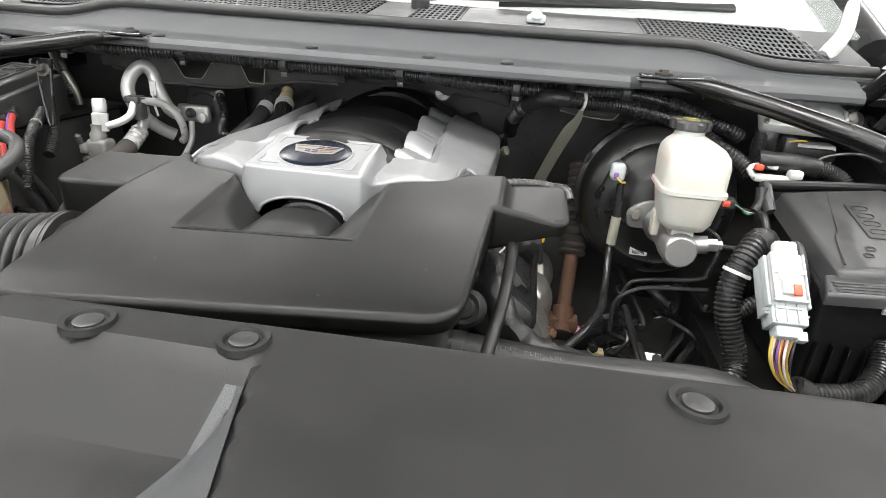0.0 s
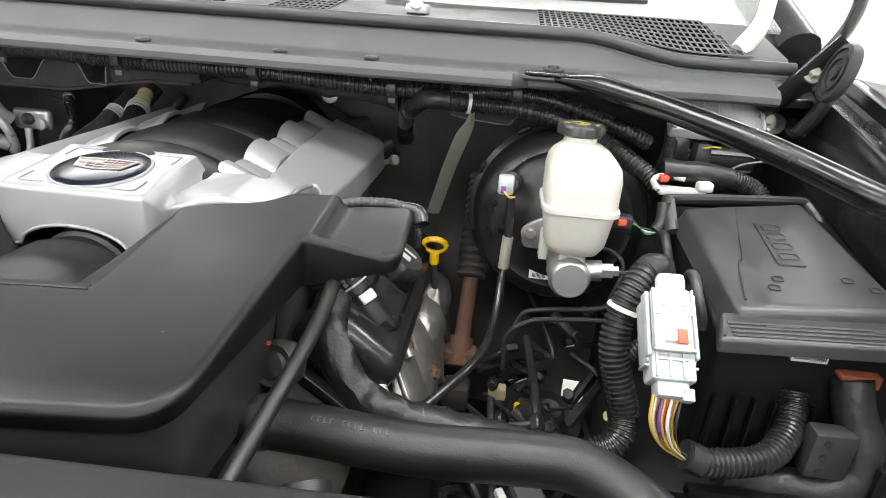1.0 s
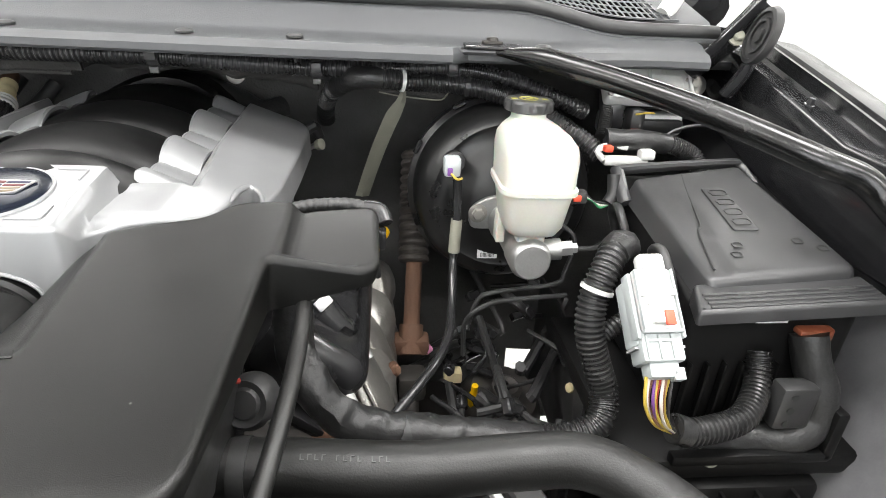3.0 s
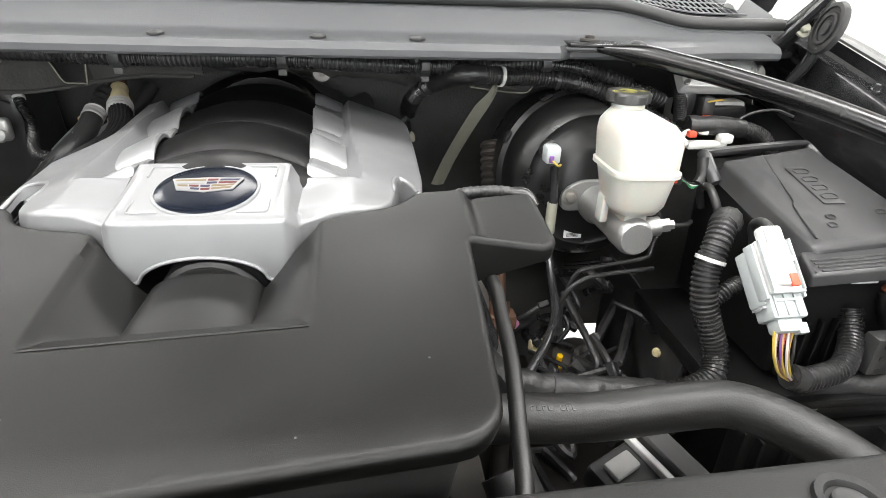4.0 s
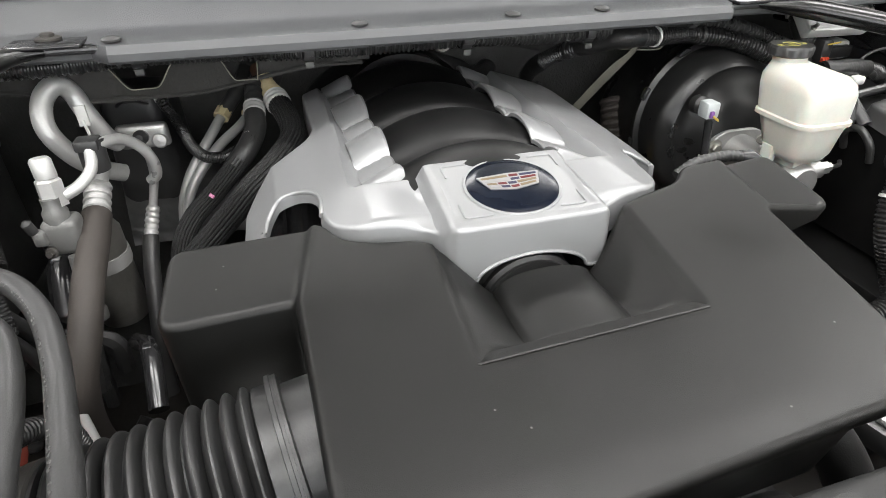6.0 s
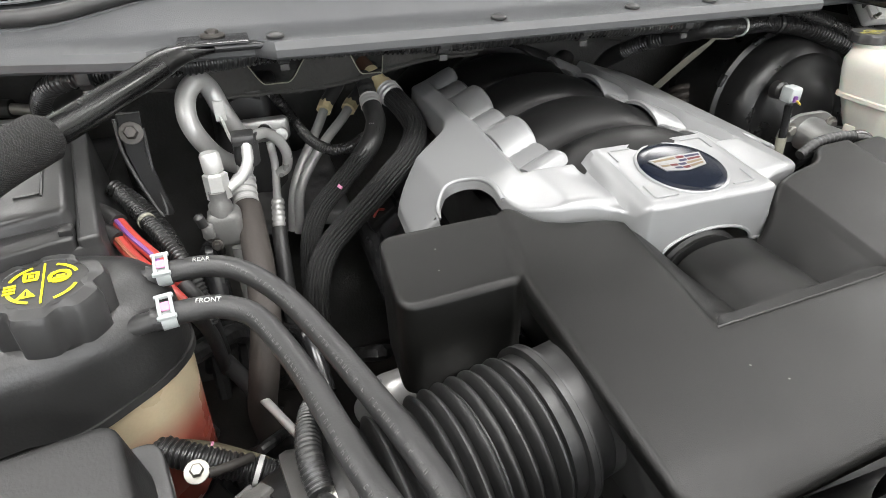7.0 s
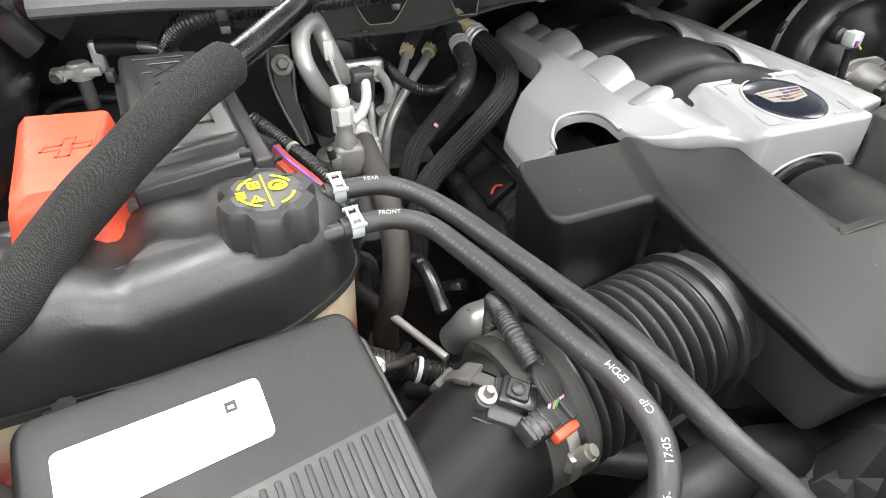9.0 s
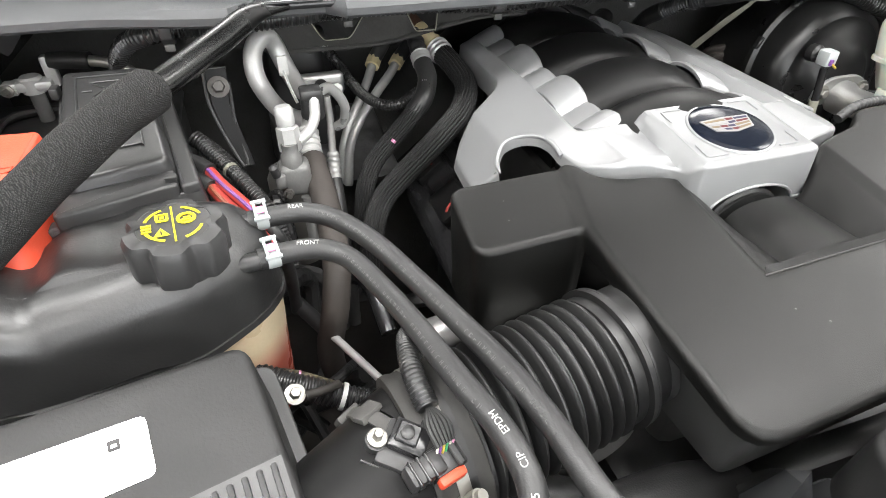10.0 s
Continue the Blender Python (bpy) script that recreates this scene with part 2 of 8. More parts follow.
def glow_pane_material():
    """Glowing frosted pane for the added, unseen shop window."""
    m = bpy.data.materials.new("added_glow_pane")
    m.use_nodes = True
    b = m.node_tree.nodes["Principled BSDF"]
    b.inputs["Roughness"].default_value = 0.4
    b.inputs["Emission Color"].default_value = (0.94, 0.97, 1.0, 1)
    b.inputs["Emission Strength"].default_value = 0.7
    return m


M["glowpane"] = glow_pane_material()
M["lamp"], M["glass"], M["coolant"] = lamp_material(), glass_material(), coolant_material()
M["knit"] = woven_material("charcoal_knit_fabric", (0.013, 0.013, 0.013), (0.042, 0.042, 0.041))
M["braid"] = dotted_material("black_braided_sleeve", (0.012, 0.012, 0.012), (0.035, 0.035, 0.035), 900, 0.5, 0.55)

# ---- building helpers ----
PLACE = {}


def thing(name, at, label, category, group="", kind=""):
    ob = new(name)
    ob.location = at
    ob.empty_display_size = 0.05
    PLACE[ob] = Vector(at)
    return tagged(ob, label, category, group, kind)


def part(name, bm, mat, parent=None, label="", sharp=38):
    """Links a bmesh, built in world places, as one mesh object under a thing or a part."""
    me = bpy.data.meshes.new(name)
    bmesh.ops.remove_doubles(bm, verts=bm.verts, dist=1e-6)
    bmesh.ops.recalc_face_normals(bm, faces=bm.faces)
    lo = Vector([min(v.co[i] for v in bm.verts) for i in range(3)])
    hi = Vector([max(v.co[i] for v in bm.verts) for i in range(3)])
    mid = (lo + hi) / 2
    bmesh.ops.translate(bm, verts=bm.verts, vec=-mid)
    bm.to_mesh(me)
    bm.free()
    me.polygons.foreach_set("use_smooth", [True] * len(me.polygons))
    me.set_sharp_from_angle(angle=radians(sharp))
    me.materials.append(M[mat] if isinstance(mat, str) else mat)
    ob = new(name, me)
    if parent:
        ob.parent = parent
        ob.location = mid - PLACE[parent]
    else:
        ob.location = mid
    PLACE[ob] = mid
    if label:
        ob["label"] = label
    return ob


def structure(name, bm, mat, label, category):
    return tagged(part(name, bm, mat), label, category, kind="structure")


def box(lo, hi, bevel=0.0, seg=2, m=None):
    bm = bmesh.new()
    bmesh.ops.create_cube(bm, size=1)
    c = [(a + b) / 2 for a, b in zip(lo, hi)]
    s = [b - a for a, b in zip(lo, hi)]
    for v in bm.verts:
        v.co = Vector((c[0] + v.co.x * s[0], c[1] + v.co.y * s[1], c[2] + v.co.z * s[2]))
    if bevel:
        bmesh.ops.bevel(bm, geom=list(bm.edges), offset=bevel, segments=seg, affect="EDGES", profile=0.5)
    if m:
        bmesh.ops.transform(bm, matrix=m, verts=bm.verts)
    return bm


def join(*bms):
    out = bmesh.new()
    for b in bms:
        me = bpy.data.meshes.new("tmp")
        b.to_mesh(me)
        b.free()
        out.from_mesh(me)
        bpy.data.meshes.remove(me)
    return out


def moved(bm, m):
    bmesh.ops.transform(bm, matrix=m, verts=bm.verts)
    return bm


def loft(rings, closed=True, caps=True):
    bm = bmesh.new()
    vs = [[bm.verts.new(p) for p in ring] for ring in rings]
    n = len(vs[0])
    for a, b in zip(vs, vs[1:]):
        for i in range(n if closed else n - 1):
            j = (i + 1) % n
            bm.faces.new((a[i], a[j], b[j], b[i]))
    if caps and closed:
        bm.faces.new(list(reversed(vs[0])))
        bm.faces.new(vs[-1])
    return bm


def spline(pts, step=0.006):
    """A smooth line through the points, in even steps."""
    pts = [Vector(p) for p in pts]
    ext = [2 * pts[0] - pts[1], *pts, 2 * pts[-1] - pts[-2]]
    dense = []
    for i in range(1, len(ext) - 2):
        p0, p1, p2, p3 = ext[i - 1:i + 3]
        n = max(4, int((p2 - p1).length / 0.002))
        for k in range(n):
            t = k / n
            dense.append(0.5 * (2 * p1 + (p2 - p0) * t + (2 * p0 - 5 * p1 + 4 * p2 - p3) * t * t + (3 * p1 - p0 - 3 * p2 + p3) * t ** 3))
    dense.append(pts[-1])
    out, left = [dense[0]], step
    for a, b in zip(dense, dense[1:]):
        d = (b - a).length
        while d >= left:
            a = a + (b - a) * (left / d)
            out.append(a)
            d = (b - a).length
            left = step
        left -= d
    if (out[-1] - dense[-1]).length > step * 0.3:
        out.append(dense[-1])
    return out


def tube(pts, r, seg=12, step=0.006, rfun=None, caps=True, flat=1.0):
    """A swept round section; rfun(length along) scales the radius."""
    line = spline(pts, step)
    rings = []
    t0 = (line[1] - line[0]).normalized()
    side = t0.orthogonal().normalized()
    run = 0.0
    for i, p in enumerate(line):
        a, b = line[max(0, i - 1)], line[min(len(line) - 1, i + 1)]
        t = (b - a).normalized()
        side = (side - t * side.dot(t)).normalized()
        up = t.cross(side)
        if i:
            run += (p - line[i - 1]).length
        k = r * (rfun(run) if rfun else 1)
        rings.append([p + side * (k * math.cos(2 * math.pi * j / seg)) + up * (k * flat * math.sin(2 * math.pi * j / seg)) for j in range(seg)])
    return loft(rings, caps=caps)


def ribs(pitch, depth=0.14):
    def f(s):
        ph = (s / pitch) % 1.0
        return 1.0 if 0.25 < ph < 0.75 else 1.0 - depth
    return f


def corrugated(pts, r, pitch=0.0042, seg=12, depth=0.16):
    return tube(pts, r, seg, pitch / 4, ribs(pitch, depth))


def wrinkled(pts, r, seg=12, amp=0.1, scale=60.0):
    """Tape wound round a bundle: uneven radius."""
    bm = tube(pts, r, seg, 0.005)
    for v in bm.verts:
        v.co += Vector((noise.noise(v.co * scale), noise.noise(v.co * scale + Vector((9, 0, 0))), noise.noise(v.co * scale + Vector((0, 9, 0))))) * (r * amp * 2)
    return bm


def lathe(profile, at, axis=(0, 0, 1), seg=32, wave=None):
    """A turned form: profile of (radius, height) pairs round an axis. wave(angle, radius, height) scales the radius."""
    q = Vector((0, 0, 1)).rotation_difference(Vector(axis).normalized()).to_matrix().to_4x4()
    m = Matrix.Translation(at) @ q
    rings = []
    for r, h in profile:
        ring = []
        for j in range(seg):
            a = 2 * math.pi * j / seg
            k = r * (wave(a, r, h) if wave else 1)
            ring.append(m @ Vector((k * math.cos(a), k * math.sin(a), h)))
        rings.append(ring)
    return loft(rings)


def rounded(outline, radius, seg=5):
    """Rounds the corners of a flat outline; radius one number or one a corner."""
    out, n = [], len(outline)
    for i in range(n):
        p = Vector(outline[i][:2])
        a, b = Vector(outline[i - 1][:2]), Vector(outline[(i + 1) % n][:2])
        rr = radius[i] if isinstance(radius, (list, tuple)) else radius
        da, db = (a - p), (b - p)
        k = min(rr, da.length * 0.45, db.length * 0.45)
        if k < 1e-5:
            out.append(p)
            continue
        s, e = p + da.normalized() * k, p + db.normalized() * k
        for j in range(seg + 1):
            t = j / seg
            out.append(s * (1 - t) ** 2 + p * 2 * t * (1 - t) + e * t * t)
    return out


def inset(loop, d):
    """Moves a flat loop (anticlockwise) inwards by d."""
    n, out = len(loop), []
    for i in range(n):
        a, p, b = loop[i - 1], loop[i], loop[(i + 1) % n]
        e1, e2 = (p - a), (b - p)
        n1 = Vector((-e1.y, e1.x)).normalized() if e1.length > 1e-9 else Vector((0, 0))
        n2 = Vector((-e2.y, e2.x)).normalized() if e2.length > 1e-9 else n1
        nn = n1 + n2
        if nn.length < 1e-6:
            nn = n1
        nn.normalize()
        c = max(0.45, nn.dot(n1))
        out.append(p + nn * (d / c))
    return out


def shell(outline, top, bottom, edge=0.006, draft=0.0, grid=0.0, arc=4):
    """A moulded part: flat outline, top(x, y) and bottom(x, y) heights, rounded upper edge, leaning walls, open below."""
    top_f = top if callable(top) else (lambda x, y: top)
    bot_f = bottom if callable(bottom) else (lambda x, y: bottom)
    rings = []
    low = inset(outline, draft)
    rings.append([(p.x, p.y, bot_f(q.x, q.y)) for p, q in zip(low, outline)])
    for k in range(arc + 1):
        a = math.pi / 2 * k / arc
        lp = inset(outline, edge * (1 - math.cos(a)))
        rings.append([(p.x, p.y, top_f(p.x, p.y) - edge * (1 - math.sin(a))) for p in lp])
    bm = bmesh.new()
    vs = [[bm.verts.new(p) for p in ring] for ring in rings]
    n = len(vs[0])
    for a, b in zip(vs, vs[1:]):
        for i in range(n):
            j = (i + 1) % n
            bm.faces.new((a[i], a[j], b[j], b[i]))
    cap = bm.faces.new(vs[-1])
    if grid:
        xs, ys = [p.x for p in outline], [p.y for p in outline]
        inner = {cap}

        def cut(co, no):
            geom = [f for f in inner if f.is_valid]
            ed = {e for f in geom for e in f.edges}
            ve = {v for f in geom for v in f.verts}
            res = bmesh.ops.bisect_plane(bm, geom=geom + list(ed) + list(ve), plane_co=co, plane_no=no, dist=1e-7)
            for g in res["geom"]:
                if isinstance(g, bmesh.types.BMFace):
                    inner.add(g)
        x = min(xs) + grid
        while x < max(xs):
            cut((x, 0, 0), (1, 0, 0))
            x += grid
        y = min(ys) + grid
        while y < max(ys):
            cut((0, y, 0), (0, 1, 0))
            y += grid
        done = set()
        for f in inner:
            if f.is_valid:
                for v in f.verts:
                    if v not in done:
                        done.add(v)
                        v.co.z = top_f(v.co.x, v.co.y)
    return bm


def smooth(a, b, x):
    t = max(0.0, min(1.0, (x - a) / (b - a)))
    return t * t * (3 - 2 * t)


def bolt_head(at, axis=(0, 0, 1), r=0.007, washer=0.011):
    hexa = lathe([(r, 0.003), (r, 0.008), (r * 0.8, 0.0095)], at, axis, 6)
    return join(hexa, lathe([(washer, 0.0), (washer, 0.0025), (washer * 0.8, 0.003)], at, axis, 20))


def letters(text, size, m, mat, parent, name="lettering", depth=0.0004):
    """Writing in the built-in font, laid at the pose m (text runs along its x, faces its z)."""
    cu = bpy.data.curves.new("tmp", "FONT")
    cu.body, cu.size, cu.extrude, cu.align_x, cu.align_y = text, size, depth, "CENTER", "CENTER"
    ob = bpy.data.objects.new("tmp", cu)
    scene.collection.objects.link(ob)
    me = bpy.data.meshes.new_from_object(ob)
    bpy.data.objects.remove(ob)
    bm = bmesh.new()
    bm.from_mesh(me)
    bpy.data.meshes.remove(me)
    return part(name, moved(bm, m), mat, parent)


def frame_pose(at, x, z):
    """A pose with the given x direction and z (face) direction."""
    x, z = Vector(x).normalized(), Vector(z).normalized()
    y = z.cross(x).normalized()
    x = y.cross(z).normalized()
    m = Matrix((x, y, z)).transposed().to_4x4()
    m.translation = at
    return m

# ---- showroom ----
RX, RY0, RY1, RZ = 4.5, -4.0, 5.5, 3.6
structure("floor", box((-RX, RY0, -0.1), (RX, RY1, 0)), "tile", "pale polished tile floor of a bright showroom", "floor")
structure("wall_north", box((-RX, RY1, 0), (RX, RY1 + 0.15, RZ)), "wall", "plain white painted wall behind the vehicle", "wall")
structure("wall_south", join(box((-RX, RY0 - 0.15, 0), (RX, RY0, 0.5)), box((-RX, RY0 - 0.15, 3.0), (RX, RY0, RZ)), box((-RX, RY0 - 0.15, 0.5), (-3.1, RY0, 3.0)), box((3.1, RY0 - 0.15, 0.5), (RX, RY0, 3.0))), "wall", "white wall before the vehicle with an opening for the added window", "wall")
# unseen window, added to carry the front light
win = tagged(thing("unseen_window", (0, RY0 - 0.08, 0.5), "wide unseen shop window added with glowing panes for front light", "window"), kind="structure")
for wx in (-3.05, -1.0, 1.0, 3.05):
    part("window_frame", box((wx - 0.04, RY0 - 0.12, 0.5), (wx + 0.04, RY0 - 0.04, 3.0), 0.005), "white", win)
for wx in (-2.025, 0.0, 2.025):
    pane = part("pane", box((wx - 0.98, RY0 - 0.09, 0.5), (wx + 0.98, RY0 - 0.08, 3.0)), "glowpane", win)
structure("wall_east", box((RX, RY0 - 0.15, 0), (RX + 0.15, RY1 + 0.15, RZ)), "wall", "plain white painted side wall", "wall")
structure("wall_west", box((-RX - 0.15, RY0 - 0.15, 0), (-RX, RY1 + 0.15, RZ)), "wall", "plain white painted side wall", "wall")
structure("ceiling", box((-RX - 0.15, RY0 - 0.15, RZ), (RX + 0.15, RY1 + 0.15, RZ + 0.15)), "wall", "flat white ceiling with light panels", "ceiling")
structure("baseboard", box((RX - 0.02, RY0, 0), (RX, RY1, 0.12), 0.004), "skirting", "beige baseboard along the side wall", "baseboard")
structure("baseboard", box((-RX, RY1 - 0.02, 0), (RX - 0.02, RY1, 0.12), 0.004), "skirting", "beige baseboard along the rear wall", "baseboard")
for lx, ly in LAMP_SPOTS:
    t = thing("ceiling_light", (lx, ly, 3.6), "white rectangular ceiling light panel, switched on", "ceiling light", "ceiling lights")
    part("frame", join(box((lx - 0.8, ly - 0.4, 3.55), (lx + 0.8, ly - 0.37, 3.6)), box((lx - 0.8, ly + 0.37, 3.55), (lx + 0.8, ly + 0.4, 3.6)),
                       box((lx - 0.8, ly - 0.37, 3.55), (lx - 0.77, ly + 0.37, 3.6)), box((lx + 0.77, ly - 0.37, 3.55), (lx + 0.8, ly + 0.37, 3.6))), "white", t)
    part("diffuser", box((lx - 0.77, ly - 0.37, 3.57), (lx + 0.77, ly + 0.37, 3.58)), "lamp", t)

# ---- vehicle body round the bay ----
body = thing("car_body", (0, 1.0, 0.0), "glossy black painted body of a large car, hood open", "car")


# firewall with a pressed relief
bm = bmesh.new()
nx, nz = 60, 26
vs = [[bm.verts.new((-0.86 + 1.72 * i / nx, 1.27 + 0.012 * noise.noise(Vector((i * 0.3, j * 0.35, 0))) - 0.09 * smooth(0.62, 0.25, j / nz), 0.62 + 0.70 * j / nz)) for i in range(nx + 1)] for j in range(nz + 1)]
for j in range(nz):
    for i in range(nx):
        if 0.49 < vs[j][i].co.x < 0.59 and 0.71 < vs[j][i].co.z < 0.76:
            continue
        bm.faces.new((vs[j][i], vs[j][i + 1], vs[j + 1][i + 1], vs[j + 1][i]))
r = bmesh.ops.extrude_face_region(bm, geom=list(bm.faces))
bmesh.ops.translate(bm, verts=[g for g in r["geom"] if isinstance(g, bmesh.types.BMVert)], vec=(0, 0.01, 0))
part("firewall", bm, "felt", body, "black insulated firewall")
# ledge under the cowl
part("cowl_ledge", box((-0.80, 1.04, 1.318), (0.80, 1.28, 1.330), 0.003), "gloss", body)
for s in (-1, 1):
    # inner fender, a bulged sheet
    bm = bmesh.new()
    rows = []
    for i in range(31):
        y = -0.25 + 1.53 * i / 30
        row = []
        for j in range(15):
            f = j / 14
            z = 0.55 + 0.67 * f
            x = 0.80 - 0.10 * math.sin(math.pi * f) ** 2 * smooth(-0.1, 0.3, y) * smooth(1.25, 0.8, y) + 0.012 * noise.noise(Vector((y * 7, z * 7, s * 3)))
            row.append(bm.verts.new((s * x, y, z)))
        rows.append(row)
    for a, b in zip(rows, rows[1:]):
        for j in range(14):
            bm.faces.new((a[j], a[j + 1], b[j + 1], b[j]))
    r = bmesh.ops.extrude_face_region(bm, geom=list(bm.faces))
    bmesh.ops.translate(bm, verts=[g for g in r["geom"] if isinstance(g, bmesh.types.BMVert)], vec=(s * 0.01, 0, 0))
    part("inner_fender", bm, "liner", body)
    # gutter rail and outer fender, swept along y
    prof = [(0.732, 1.180), (0.733, 1.274), (0.736, 1.278), (0.764, 1.274), (0.769, 1.278), (0.772, 1.293), (0.778, 1.292), (0.780, 1.276), (0.797, 1.272), (0.800, 1.280), (0.806, 1.284), (0.845, 1.279), (0.90, 1.252), (0.95, 1.18), (0.965, 1.0), (0.955, 0.75)]
    rings = []
    for i in range(40):
        y = -0.35 + 1.75 * i / 39
        drop = -0.06 * smooth(0.72, -0.35, y) + 0.26 * max(0.0, min(1.08, y) - 0.80) * smooth(0.72, 0.88, y)
        rings.append([(s * px, y, pz + drop) for px, pz in prof])
    bm = loft(rings, closed=False)
    r = bmesh.ops.extrude_face_region(bm, geom=list(bm.faces))
    bmesh.ops.translate(bm, verts=[g for g in r["geom"] if isinstance(g, bmesh.types.BMVert)], vec=(s * 0.004, 0, -0.004))
    part("fender", bm, "carpaint", body, "glossy black front fender and gutter")
    for k in range(2):
        y = 0.60 + 0.30 * k
        part("bolt", bolt_head((s * 0.749, y, 1.2755 - 0.06 * smooth(0.72, -0.35, y) + 0.26 * max(0.0, min(1.08, y) - 0.80) * smooth(0.72, 0.88, y)), (0, -0.25, 1), 0.004, 0.006), "gloss", body)
    # side of the cabin and lower wheel house closing the place
    part("door_panel", box((s * 0.90 if s > 0 else -0.97, 1.40, 0.35), (0.97 if s > 0 else -0.90, 3.6, 1.30), 0.02), "gloss", body)
    part("headlight", box((s * 0.52 if s > 0 else -0.9, -0.42, 0.9), (0.9 if s > 0 else -0.52, -0.1, 1.12), 0.03), "grey", body, "clear headlamp housing")
    part("frame_rail", box((s * 0.42 if s > 0 else -0.52, -0.4, 0.52), (0.52 if s > 0 else -0.42, 1.5, 0.66), 0.01), "grime", body)
    for wy in (0.45,):
        part("wheel", lathe([(0.10, -0.12), (0.36, -0.12), (0.39, -0.09), (0.39, 0.09), (0.36, 0.12), (0.10, 0.12)], (s * 0.84, wy, 0.40), (1, 0, 0), 40), "rubber", body)
# dirty under-tray with gaps
for lo, hi in (((-0.80, -0.3, 0.70), (0.80, 0.98, 0.712)), ((-0.80, 0.98, 0.70), (0.44, 1.22, 0.712)), ((0.64, 0.98, 0.70), (0.80, 1.22, 0.712))):
    part("under_tray", box(lo, hi, 0.003), "grime", body)
part("grille", box((-0.52, -0.42, 0.55), (0.52, -0.30, 1.10), 0.02), "gloss", body)
part("bumper", box((-0.95, -0.55, 0.35), (0.95, -0.42, 0.62), 0.04), "gloss", body)
# windscreen, roof and pillars
def sheet(a, b, c, d, t=0.006):
    bm = bmesh.new()
    bm.faces.new([bm.verts.new(p) for p in (a, b, c, d)])
    r = bmesh.ops.extrude_face_region(bm, geom=list(bm.faces))
    n = (Vector(b) - Vector(a)).cross(Vector(c) - Vector(b)).normalized() * t
    bmesh.ops.translate(bm, verts=[g for g in r["geom"] if isinstance(g, bmesh.types.BMVert)], vec=n)
    return bm
ws = part("windscreen", sheet((-0.74, 1.20, 1.405), (0.74, 1.20, 1.405), (0.62, 2.0, 1.86), (-0.62, 2.0, 1.86)), "glass", body, "clear windscreen")
ws.visible_shadow = False
part("roof", box((-0.66, 2.0, 1.85), (0.66, 3.6, 1.89), 0.01), "gloss", body)
for s in (-1, 1):
    part("pillar", tube([(s * 0.77, 1.20, 1.38), (s * 0.70, 1.62, 1.63), (s * 0.64, 2.0, 1.87)], 0.035, 12, 0.05), "gloss", body)
part("dashboard", box((-0.72, 1.45, 0.9), (0.72, 1.9, 1.34), 0.03), "cowl", body)

# ---- raised hood ----
hood = thing("hood", (0, 1.05, 1.42), "raised black hood with dark insulation pad on hinges", "hood")
HA, HB = Vector((0, 1.08, 1.60)), Vector((0, 0.95, 2.68))
up = (HB - HA).normalized()
hm = frame_pose(HA, (1, 0, 0), Vector((1, 0, 0)).cross(up))
part("panel", box((-0.78, 0, 0.004), (0.78, 1.10, 0.03), 0.012, 2, hm), "gloss", hood)
part("insulation_pad", box((-0.60, 0.08, -0.014), (0.60, 1.0, 0.002), 0.006, 2, hm), "felt", hood)
for s in (-1, 1):
    part("hinge_arm", tube([(s * 0.715, 1.06, 1.345), (s * 0.725, 0.99, 1.42), (s * 0.72, 0.985, 1.50), (s * 0.70, 0.97, 1.63)], 0.016, 8, 0.01, flat=0.45), "gloss", hood)
    part("hinge_plate", tube([(s * 0.675, 1.035, 1.315), (s * 0.70, 1.02, 1.345), (s * 0.735, 1.0, 1.40)], 0.03, 10, 0.008, flat=0.3), "gloss", hood)
    part("bolt", bolt_head((s * 0.705, 1.0, 1.362), (0, -1, 0.6)), "strap", hood)
    part("bumper_disc", lathe([(0.002, 0.016), (0.009, 0.016), (0.010, 0.012), (0.017, 0.012), (0.018, 0.015), (0.022, 0.015), (0.023, 0.012), (0.029, 0.012), (0.030, 0.015), (0.035, 0.014), (0.037, 0.006), (0.035, 0.001)],
                              (s * 0.726, 0.972, 1.366), (-s * 1.0, -0.25, 0.10), 40, lambda a, r, h: 1 / math.sqrt((math.cos(a) / 0.92) ** 2 + (math.sin(a) / 0.50) ** 2)), "rubber", hood, "ribbed black rubber stop disc")
    part("bracket", tube([(s * 0.726, 0.988, 1.355), (s * 0.722, 0.99, 1.325), (s * 0.710, 1.0, 1.295)], 0.016, 10, 0.01, flat=0.5), "gloss", hood)

# ---- cowl panel ----
cowl = thing("cowl_panel", (0, 0.98, 1.33), "matte grey plastic cowl panel below the windscreen", "cowl panel")


def seal_z(x):
    return 1.386 - 0.022 * smooth(0.43, 0.58, abs(x))


def cowl_y(x):
    return 0.02 * (x / 0.7) ** 2


rings = []
for i in range(71):
    x = -0.70 + 1.37 * i / 70
    dy = cowl_y(x) * 0.6
    z = seal_z(x)
    cut_l = 0.0
    if 0.36 < abs(x) < 0.45:
        cut_l = 0.022
    cut_l += 0.030 * smooth(0.46, 0.62, abs(x))
    ys = [0.938 + cut_l, 0.938 + cut_l, 0.945 + cut_l, 0.990, 0.998, 1.018, 1.028]
    zs = [1.327, 1.334, 1.341, 1.345, 1.350, z - 0.010, z - 0.006]
    rings.append([(x, y + dy, zz) for y, zz in zip(ys, zs)])
bm = loft(rings, closed=False)
r = bmesh.ops.extrude_face_region(bm, geom=list(bm.faces))
bmesh.ops.translate(bm, verts=[g for g in r["geom"] if isinstance(g, bmesh.types.BMVert)], vec=(0, 0.003, -0.003))
part("front_panel", bm, "cowl", cowl)
rings = []
